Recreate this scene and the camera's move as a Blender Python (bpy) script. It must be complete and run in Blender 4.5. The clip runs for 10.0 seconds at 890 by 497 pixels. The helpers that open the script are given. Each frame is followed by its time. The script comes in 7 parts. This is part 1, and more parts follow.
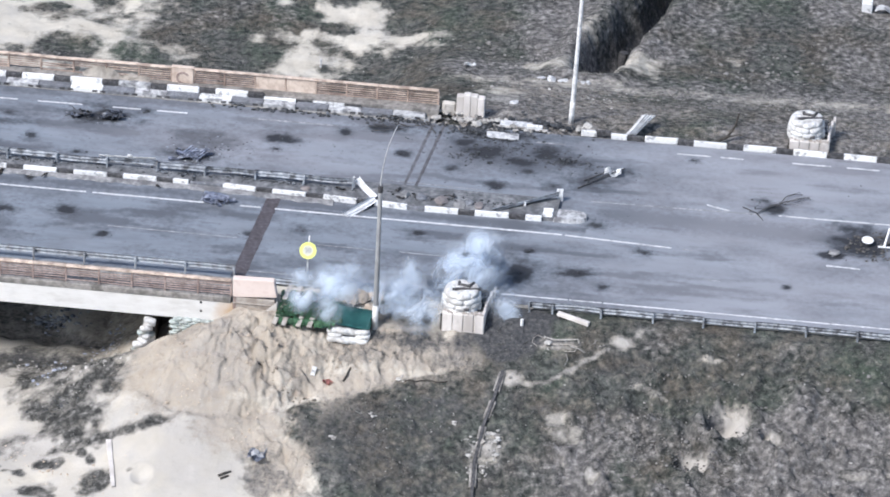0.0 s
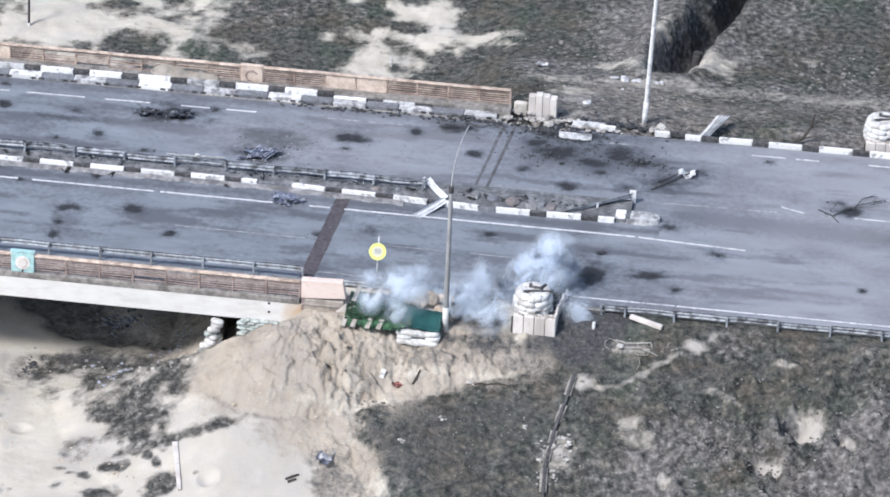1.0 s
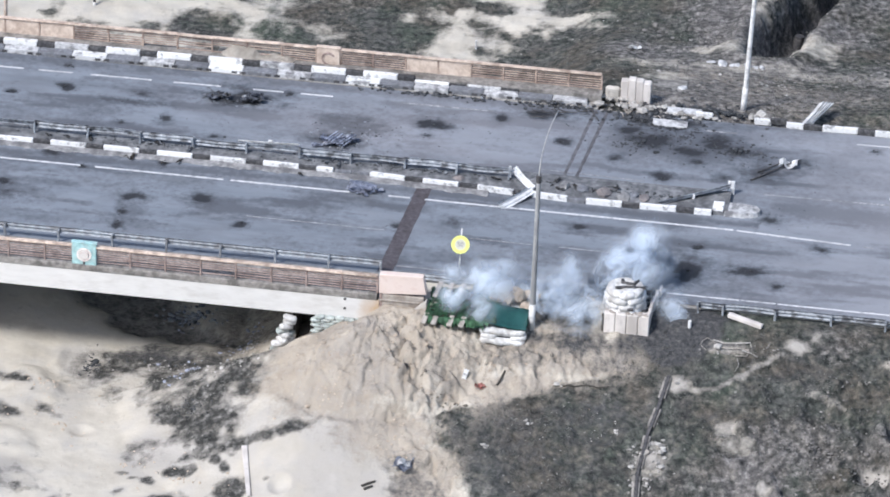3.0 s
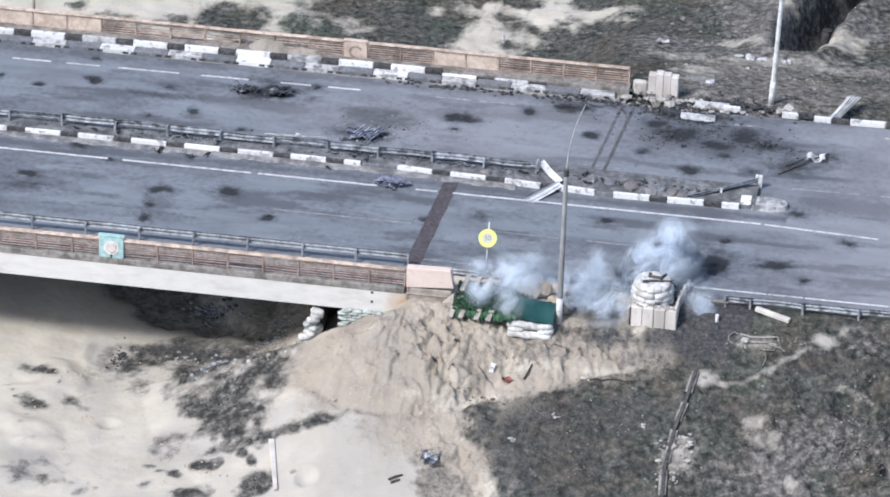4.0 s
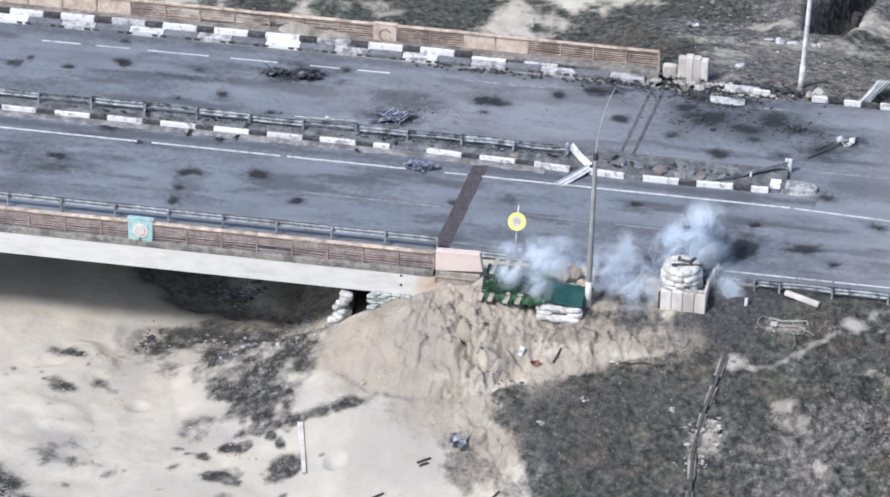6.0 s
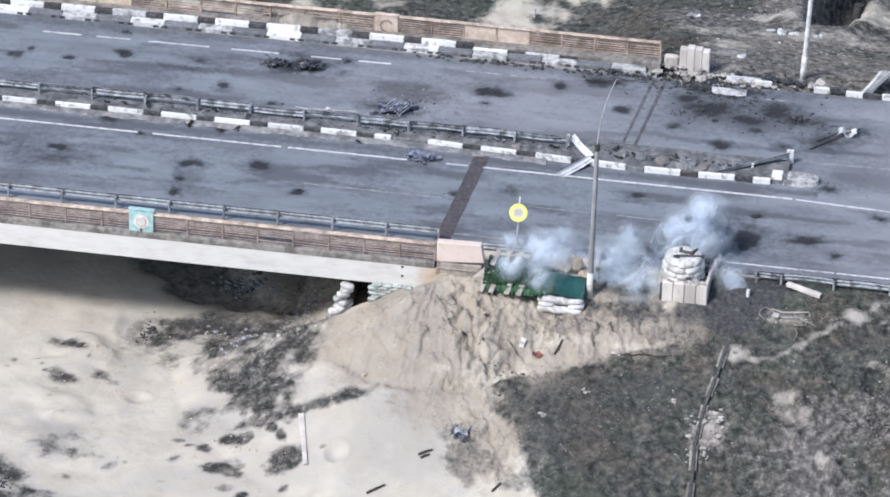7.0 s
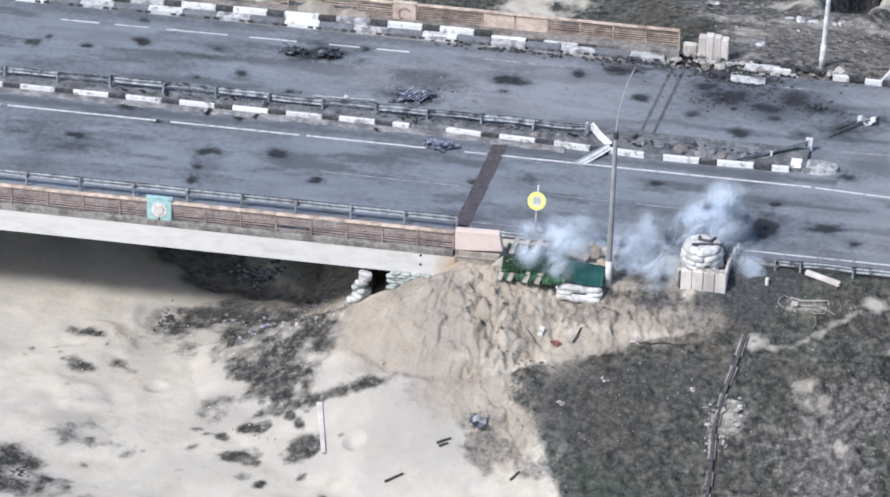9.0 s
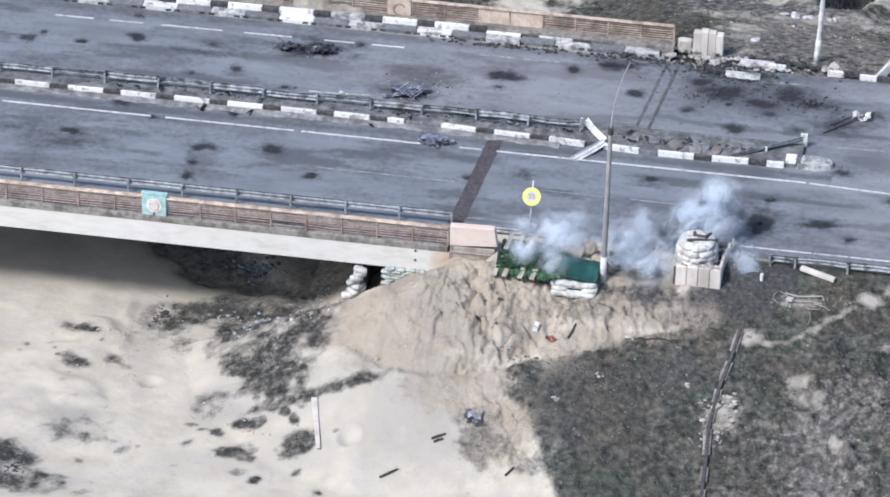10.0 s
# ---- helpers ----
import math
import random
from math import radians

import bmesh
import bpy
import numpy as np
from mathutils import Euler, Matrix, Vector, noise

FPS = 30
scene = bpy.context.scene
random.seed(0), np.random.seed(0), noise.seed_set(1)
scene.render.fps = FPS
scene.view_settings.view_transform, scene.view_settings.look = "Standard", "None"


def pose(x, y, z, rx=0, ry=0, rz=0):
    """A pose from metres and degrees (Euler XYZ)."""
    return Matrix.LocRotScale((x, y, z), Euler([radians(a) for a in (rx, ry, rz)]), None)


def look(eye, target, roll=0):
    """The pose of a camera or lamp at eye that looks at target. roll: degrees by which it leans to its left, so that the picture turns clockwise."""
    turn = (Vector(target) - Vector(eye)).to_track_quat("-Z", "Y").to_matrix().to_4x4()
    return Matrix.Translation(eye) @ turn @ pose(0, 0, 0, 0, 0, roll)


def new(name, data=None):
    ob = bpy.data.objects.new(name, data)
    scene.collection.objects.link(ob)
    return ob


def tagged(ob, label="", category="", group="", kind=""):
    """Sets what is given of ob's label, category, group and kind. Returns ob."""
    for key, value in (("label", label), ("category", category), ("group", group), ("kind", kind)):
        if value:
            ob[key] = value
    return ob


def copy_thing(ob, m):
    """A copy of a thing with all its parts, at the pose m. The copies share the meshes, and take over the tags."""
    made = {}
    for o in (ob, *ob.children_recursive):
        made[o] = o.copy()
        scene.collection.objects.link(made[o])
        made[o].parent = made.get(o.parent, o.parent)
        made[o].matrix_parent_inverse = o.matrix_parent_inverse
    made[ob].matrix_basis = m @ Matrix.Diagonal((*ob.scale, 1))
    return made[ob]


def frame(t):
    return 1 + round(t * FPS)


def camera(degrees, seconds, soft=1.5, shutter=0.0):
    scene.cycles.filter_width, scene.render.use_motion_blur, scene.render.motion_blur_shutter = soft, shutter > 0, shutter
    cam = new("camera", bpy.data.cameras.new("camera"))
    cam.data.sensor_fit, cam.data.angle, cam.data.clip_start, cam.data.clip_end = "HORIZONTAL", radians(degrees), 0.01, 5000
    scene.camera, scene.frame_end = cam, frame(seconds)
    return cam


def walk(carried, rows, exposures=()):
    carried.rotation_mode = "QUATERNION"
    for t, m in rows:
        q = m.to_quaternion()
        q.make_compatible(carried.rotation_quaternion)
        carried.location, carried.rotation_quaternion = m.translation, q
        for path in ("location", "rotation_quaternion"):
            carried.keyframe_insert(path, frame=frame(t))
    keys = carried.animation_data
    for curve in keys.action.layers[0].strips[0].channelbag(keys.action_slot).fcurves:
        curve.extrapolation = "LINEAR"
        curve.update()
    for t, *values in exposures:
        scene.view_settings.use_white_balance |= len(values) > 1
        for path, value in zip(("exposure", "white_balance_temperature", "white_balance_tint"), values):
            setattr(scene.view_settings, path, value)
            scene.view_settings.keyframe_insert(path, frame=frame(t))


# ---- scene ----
cam = camera(9.72, 10.0, soft=1.8)
# seconds, distance from the aim point, and the eye's azimuth, pitch and roll in degrees
AIM_AZ, AIM_PITCH = 7.2, 30.0
ROWS = [
    (0, 311.16, 5.737, 29.956, 2.316),
    (0.1, 311.12, 5.917, 29.957, 2.284),
    (0.2, 311.08, 6.047, 29.957, 2.261),
    (0.3, 311.04, 6.134, 29.957, 2.245),
    (0.4, 311.00, 6.206, 29.957, 2.232),
    (0.5, 310.96, 6.278, 29.958, 2.219),
    (0.8, 309.66, 6.483, 29.965, 2.171),
    (1, 307.33, 6.620, 29.970, 2.138),
    (1.1, 303.73, 6.677, 29.971, 2.128),
    (1.2, 300.22, 6.734, 29.971, 2.117),
    (1.3, 296.78, 6.791, 29.972, 2.107),
    (1.4, 293.43, 6.848, 29.973, 2.097),
    (1.5, 290.15, 6.905, 29.974, 2.086),
    (2, 290.00, 7.200, 30.000, 2.000),
    (2.5, 289.91, 7.464, 30.039, 1.930),
    (4, 289.74, 8.022, 30.158, 1.765),
    (4.5, 289.73, 8.179, 30.207, 1.735),
    (5, 289.72, 8.304, 30.264, 1.688),
    (5.5, 289.71, 8.366, 30.303, 1.675),
    (7, 289.13, 8.400, 30.448, 1.681),
    (7.5, 289.00, 8.434, 30.480, 1.647),
    (8, 288.87, 8.496, 30.522, 1.608),
    (8.5, 288.79, 8.563, 30.554, 1.603),
    (9, 288.70, 8.631, 30.582, 1.549),
    (9.5, 288.70, 8.642, 30.616, 1.586),
    (10, 288.70, 8.564, 30.629, 1.595),
]


def eye_pose(dist, az, pitch, roll):
    a, p = radians(AIM_AZ), radians(AIM_PITCH)
    eye = Vector((math.sin(a) * math.cos(p), -math.cos(a) * math.cos(p), math.sin(p))) * dist
    a, p = radians(az), radians(pitch)
    way = Vector((-math.sin(a) * math.cos(p), math.cos(a) * math.cos(p), -math.sin(p)))
    return look(eye, eye + way * 100, roll)


walk(cam, [(t, eye_pose(d, az, pitch, roll)) for t, d, az, pitch, roll in ROWS], [(0.0, 0.42), (2.5, 0.34), (5.0, 0.27), (10.0, 0.25)])

# ---- light ----
SUN_EL, SUN_AZ = 49.0, 221.0
world = bpy.data.worlds.new("sky")
scene.world = world
world.use_nodes = True
wn = world.node_tree
sky = wn.nodes.new("ShaderNodeTexSky")
sky.sky_type = "NISHITA"
sky.sun_disc = False
sky.sun_elevation, sky.sun_rotation = radians(SUN_EL), radians(SUN_AZ)
sky.air_density, sky.dust_density = 1.0, 1.5
wn.links.new(sky.outputs["Color"], wn.nodes["Background"].inputs["Color"])
wn.nodes["Background"].inputs["Strength"].default_value = 0.13
sun_data = bpy.data.lights.new("sun", "SUN")
sun_data.energy, sun_data.angle, sun_data.color = 2.95, radians(12), (1.0, 0.985, 0.985)
sun = new("sun", sun_data)
sa, se = radians(SUN_AZ), radians(SUN_EL)
sun.matrix_world = look(Vector((math.sin(sa) * math.cos(se), math.cos(sa) * math.cos(se), math.sin(se))) * 50, (0, 0, 0))


# ---- materials ----
def mat(name, cols, scale=6.0, rough=0.85, bump=0.3, metal=0.0, stretch=(1, 1, 1), dirt=None, dirt_scale=0.7, dirt_amount=0.5, vary=0.12, depth=0.02, edge=(0.45, 0.62)):
    m = bpy.data.materials.new(name)
    m.use_nodes = True
    t = m.node_tree
    n, l = t.nodes, t.links
    p = n["Principled BSDF"]
    geo = n.new("ShaderNodeNewGeometry")
    mp = n.new("ShaderNodeMapping")
    mp.inputs["Scale"].default_value = stretch
    l.new(geo.outputs["Position"], mp.inputs["Vector"])
    a = n.new("ShaderNodeTexNoise")
    a.inputs["Scale"].default_value, a.inputs["Detail"].default_value, a.inputs["Roughness"].default_value = scale, 7, 0.62
    l.new(mp.outputs["Vector"], a.inputs["Vector"])
    ramp = n.new("ShaderNodeValToRGB")
    while len(ramp.color_ramp.elements) < len(cols):
        ramp.color_ramp.elements.new(0.5)
    for i, (e, c) in enumerate(zip(ramp.color_ramp.elements, cols)):
        e.position = 0.3 + 0.4 * i / max(1, len(cols) - 1)
        e.color = (*c, 1)
    l.new(a.outputs["Fac"], ramp.inputs["Fac"])
    out = ramp.outputs["Color"]
    if dirt:
        b = n.new("ShaderNodeTexNoise")
        b.inputs["Scale"].default_value, b.inputs["Detail"].default_value, b.inputs["Roughness"].default_value = dirt_scale, 8, 0.6
        l.new(mp.outputs["Vector"], b.inputs["Vector"])
        r2 = n.new("ShaderNodeMapRange")
        r2.inputs["From Min"].default_value, r2.inputs["From Max"].default_value = edge
        r2.inputs["To Max"].default_value = dirt_amount
        l.new(b.outputs["Fac"], r2.inputs["Value"])
        mix = n.new("ShaderNodeMix")
        mix.data_type = "RGBA"
        l.new(r2.outputs["Result"], mix.inputs["Factor"])
        l.new(out, mix.inputs["A"])
        mix.inputs["B"].default_value = (*dirt, 1)
        out = mix.outputs["Result"]
    info = n.new("ShaderNodeObjectInfo")
    vr = n.new("ShaderNodeMapRange")
    vr.inputs["To Min"].default_value, vr.inputs["To Max"].default_value = 1 - vary, 1 + vary
    l.new(info.outputs["Random"], vr.inputs["Value"])
    hsv = n.new("ShaderNodeHueSaturation")
    l.new(vr.outputs["Result"], hsv.inputs["Value"])
    l.new(out, hsv.inputs["Color"])
    l.new(hsv.outputs["Color"], p.inputs["Base Color"])
    p.inputs["Roughness"].default_value, p.inputs["Metallic"].default_value = rough, metal
    bp = n.new("ShaderNodeBump")
    bp.inputs["Strength"].default_value, bp.inputs["Distance"].default_value = bump, depth
    l.new(a.outputs["Fac"], bp.inputs["Height"])
    l.new(bp.outputs["Normal"], p.inputs["Normal"])
    return m


CONCRETE = mat("weathered concrete", [(0.20, 0.19, 0.18), (0.34, 0.33, 0.31), (0.42, 0.40, 0.38)], 3, dirt=(0.12, 0.11, 0.10), dirt_amount=0.7)
LEDGE = mat("grimy deck edge concrete", [(0.16, 0.15, 0.145), (0.28, 0.265, 0.25), (0.36, 0.34, 0.32)], 4, dirt=(0.09, 0.085, 0.08), dirt_scale=1.3, dirt_amount=0.75)
WHITEBEAM = mat("whitewashed concrete beam", [(0.65, 0.638, 0.62), (0.725, 0.715, 0.70), (0.765, 0.757, 0.742)], 1.6, dirt=(0.36, 0.33, 0.29), dirt_scale=0.9, dirt_amount=0.45, edge=(0.55, 0.78), stretch=(0.5, 1, 1.6))
KERBWHITE = mat("chipped white kerb paint", [(0.68, 0.685, 0.70), (0.79, 0.795, 0.80), (0.83, 0.83, 0.835)], 5, dirt=(0.2, 0.2, 0.21), dirt_scale=2.2, dirt_amount=0.8, edge=(0.54, 0.64))
KERBDIRTY = mat("dusty worn white kerb paint", [(0.36, 0.365, 0.38), (0.54, 0.545, 0.56), (0.72, 0.725, 0.735)], 4, dirt=(0.16, 0.16, 0.17), dirt_scale=1.8, dirt_amount=0.9, edge=(0.47, 0.62))
KERBBLACK = mat("worn black kerb paint", [(0.03, 0.03, 0.033), (0.055, 0.055, 0.06), (0.13, 0.13, 0.135)], 5, dirt=(0.2, 0.2, 0.2), dirt_scale=2.6, dirt_amount=0.4, edge=(0.56, 0.7))
KERBGREY = mat("bare grey kerb stone", [(0.12, 0.13, 0.15), (0.19, 0.2, 0.225), (0.27, 0.278, 0.3)], 5, dirt=(0.10, 0.102, 0.11), dirt_scale=2.0)
MEDIAN = mat("dusty median fill", [(0.08, 0.084, 0.092), (0.165, 0.17, 0.181), (0.27, 0.275, 0.285)], 2.5, dirt=(0.042, 0.043, 0.048), dirt_scale=0.9, dirt_amount=0.6, bump=0.6)
GALV = mat("dull galvanised steel", [(0.22, 0.25, 0.29), (0.33, 0.365, 0.41), (0.45, 0.48, 0.52)], 4, rough=0.65, metal=0.2, bump=0.1, dirt=(0.13, 0.125, 0.13), dirt_scale=1.6, dirt_amount=0.7)
GALVWHITE = mat("pale weathered steel", [(0.55, 0.57, 0.6), (0.72, 0.73, 0.75), (0.8, 0.8, 0.81)], 4, rough=0.55, metal=0.1, bump=0.1, dirt=(0.25, 0.24, 0.23), dirt_scale=1.8, dirt_amount=0.5)
RAILTOP = mat("faded orange handrail paint", [(0.48, 0.36, 0.29), (0.66, 0.53, 0.44), (0.72, 0.61, 0.53)], 4, rough=0.7, dirt=(0.20, 0.13, 0.10), dirt_scale=1.5, dirt_amount=0.6)
RAILSLAT = mat("rusty brown railing steel", [(0.21, 0.158, 0.145), (0.35, 0.272, 0.25), (0.47, 0.385, 0.352)], 6, rough=0.8, dirt=(0.10, 0.06, 0.05), dirt_scale=1.2)
RAILDUST = mat("dust-caked railing sheet", [(0.50, 0.40, 0.33), (0.66, 0.55, 0.47), (0.72, 0.62, 0.54)], 3, dirt=(0.36, 0.26, 0.21), dirt_scale=1.6)
PINK = mat("pink painted plaster", [(0.72, 0.58, 0.53), (0.80, 0.68, 0.63), (0.82, 0.71, 0.66)], 2, dirt=(0.56, 0.42, 0.36), dirt_scale=1.0, dirt_amount=0.35)
EARTHWALL = mat("earth-stained concrete", [(0.30, 0.265, 0.235), (0.42, 0.38, 0.345), (0.5, 0.46, 0.42)], 3, stretch=(0.8, 1, 1.2), dirt=(0.22, 0.185, 0.155), dirt_scale=1.6, dirt_amount=0.7)
SLABPALE = mat("pale dusty slab", [(0.38, 0.355, 0.325), (0.52, 0.49, 0.455), (0.6, 0.57, 0.535)], 3, dirt=(0.28, 0.25, 0.22), dirt_scale=1.5, dirt_amount=0.6)
TURQ = mat("faded turquoise paint", [(0.26, 0.48, 0.50), (0.38, 0.60, 0.61), (0.46, 0.65, 0.66)], 4, dirt=(0.28, 0.33, 0.33), dirt_scale=2.2, dirt_amount=0.5)
ORNAMENT = mat("chalky white relief", [(0.62, 0.58, 0.56), (0.74, 0.72, 0.70)], 6, dirt=(0.5, 0.35, 0.33), dirt_scale=4)
DARKSTEEL = mat("charred dark steel", [(0.03, 0.03, 0.035), (0.07, 0.07, 0.075), (0.14, 0.13, 0.13)], 6, rough=0.7, metal=0.2)
BLUEMETAL = mat("crushed blue-grey sheet metal", [(0.19, 0.215, 0.29), (0.34, 0.375, 0.48), (0.54, 0.565, 0.64)], 3, rough=0.55, metal=0.1, dirt=(0.06, 0.06, 0.075), dirt_scale=2.6, dirt_amount=0.7, edge=(0.5, 0.64), vary=0.25)
POLEGREY = mat("old concrete lamp pole", [(0.25, 0.258, 0.27), (0.35, 0.357, 0.37), (0.45, 0.455, 0.465)], 4, stretch=(1, 1, 0.3), dirt=(0.17, 0.17, 0.17), dirt_scale=1.2)
POLEWHITE = mat("whitewashed pole base", [(0.68, 0.68, 0.68), (0.8, 0.8, 0.8)], 5, dirt=(0.3, 0.3, 0.3), dirt_scale=3, dirt_amount=0.5)
BAGWHITE = mat("white woven sandbag", [(0.52, 0.52, 0.52), (0.67, 0.67, 0.67), (0.77, 0.77, 0.76)], 7, dirt=(0.32, 0.3, 0.28), dirt_scale=1.8, dirt_amount=0.65)
BAGGREEN = mat("faded green-white sandbag", [(0.26, 0.33, 0.31), (0.44, 0.49, 0.475), (0.58, 0.61, 0.6)], 6, dirt=(0.16, 0.16, 0.15), dirt_scale=2.4, dirt_amount=0.7)
BLOCK = mat("pale concrete wall block", [(0.50, 0.465, 0.44), (0.66, 0.62, 0.595), (0.74, 0.70, 0.675)], 3, dirt=(0.36, 0.32, 0.29), dirt_scale=1.5, dirt_amount=0.5, stretch=(1, 1, 0.5))
NET = mat("green camouflage netting", [(0.02, 0.07, 0.035), (0.04, 0.13, 0.06), (0.09, 0.20, 0.11)], 5, dirt=(0.03, 0.05, 0.035), dirt_scale=1.8, bump=0.8, depth=0.05)
TARP = mat("dark teal tarpaulin", [(0.02, 0.10, 0.10), (0.035, 0.15, 0.15), (0.05, 0.19, 0.185)], 1.4, rough=0.55, bump=0.25, depth=0.05)
PLANK = mat("weathered grey plank", [(0.20, 0.18, 0.16), (0.34, 0.31, 0.28), (0.46, 0.43, 0.40)], 5, stretch=(1, 0.3, 1))
SOOTSTEEL = mat("sooty dented steel", [(0.15, 0.165, 0.19), (0.3, 0.325, 0.365), (0.46, 0.485, 0.52)], 3, rough=0.6, metal=0.2, bump=0.1, dirt=(0.045, 0.046, 0.052), dirt_scale=1.6, dirt_amount=0.85, edge=(0.48, 0.6))
HEAPMETAL = mat("charred blue-grey metal", [(0.06, 0.068, 0.09), (0.14, 0.157, 0.2), (0.3, 0.325, 0.385)], 3, rough=0.6, dirt=(0.03, 0.03, 0.036), dirt_scale=2.2, dirt_amount=0.7, vary=0.3)
STICK = mat("dark dead wood", [(0.025, 0.022, 0.02), (0.055, 0.048, 0.042), (0.1, 0.09, 0.08)], 6)
YELLOW = mat("faded yellow sign face", [(0.66, 0.70, 0.17), (0.76, 0.80, 0.26)], 3, rough=0.5, bump=0.02)
SIGNWHITE = mat("faded sign centre", [(0.5, 0.5, 0.42), (0.6, 0.6, 0.52)], 6, rough=0.5, bump=0.02)
SIGNDARK = mat("faded sign lettering", [(0.16, 0.16, 0.2), (0.24, 0.24, 0.28)], 6, rough=0.5, bump=0.02)
LINE = mat("worn white road paint", [(0.42, 0.43, 0.45), (0.62, 0.63, 0.65), (0.74, 0.74, 0.75)], 5, dirt=(0.20, 0.205, 0.225), dirt_scale=2.2, dirt_amount=0.8, edge=(0.5, 0.68), bump=0.1)
LINEFAINT = mat("half worn road paint", [(0.22, 0.225, 0.24), (0.32, 0.325, 0.345), (0.5, 0.5, 0.52)], 5, dirt=(0.18, 0.185, 0.2), dirt_scale=1.8, dirt_amount=0.95, edge=(0.42, 0.6), bump=0.1)
JOINT = mat("dark expansion joint", [(0.046, 0.042, 0.049), (0.084, 0.075, 0.086), (0.125, 0.114, 0.128)], 4, dirt=(0.05, 0.04, 0.04), dirt_scale=1.4, bump=0.5)
FARJOINT = mat("worn far expansion joint", [(0.07, 0.069, 0.078), (0.115, 0.113, 0.126), (0.165, 0.163, 0.178)], 3, dirt=(0.06, 0.058, 0.065), dirt_scale=1.2, bump=0.4)
GUTTER = mat("crumbling grey gutter concrete", [(0.17, 0.17, 0.177), (0.26, 0.26, 0.267), (0.37, 0.365, 0.365)], 3, dirt=(0.08, 0.08, 0.087), dirt_scale=1.1, dirt_amount=0.75, bump=0.5)
CHUNK = mat("broken asphalt lump", [(0.017, 0.018, 0.02), (0.039, 0.042, 0.047), (0.095, 0.1, 0.108)], 6, vary=0.3)
STONE = mat("pale rubble stone", [(0.26, 0.25, 0.235), (0.40, 0.385, 0.365), (0.55, 0.53, 0.51)], 6, vary=0.25)


def island_tint(m, low, high):
    """Vary a joined mesh's pieces by island."""
    t = m.node_tree
    g = next(x for x in t.nodes if x.type == "NEW_GEOMETRY")
    r = t.nodes.new("ShaderNodeMapRange")
    r.inputs["To Min"].default_value, r.inputs["To Max"].default_value = low, high
    t.links.new(g.outputs["Random Per Island"], r.inputs["Value"])
    h = next(x for x in t.nodes if x.type == "HUE_SAT")
    t.links.new(r.outputs["Result"], h.inputs["Value"])


island_tint(CHUNK, 0.5, 1.6)
island_tint(STONE, 0.5, 1.25)


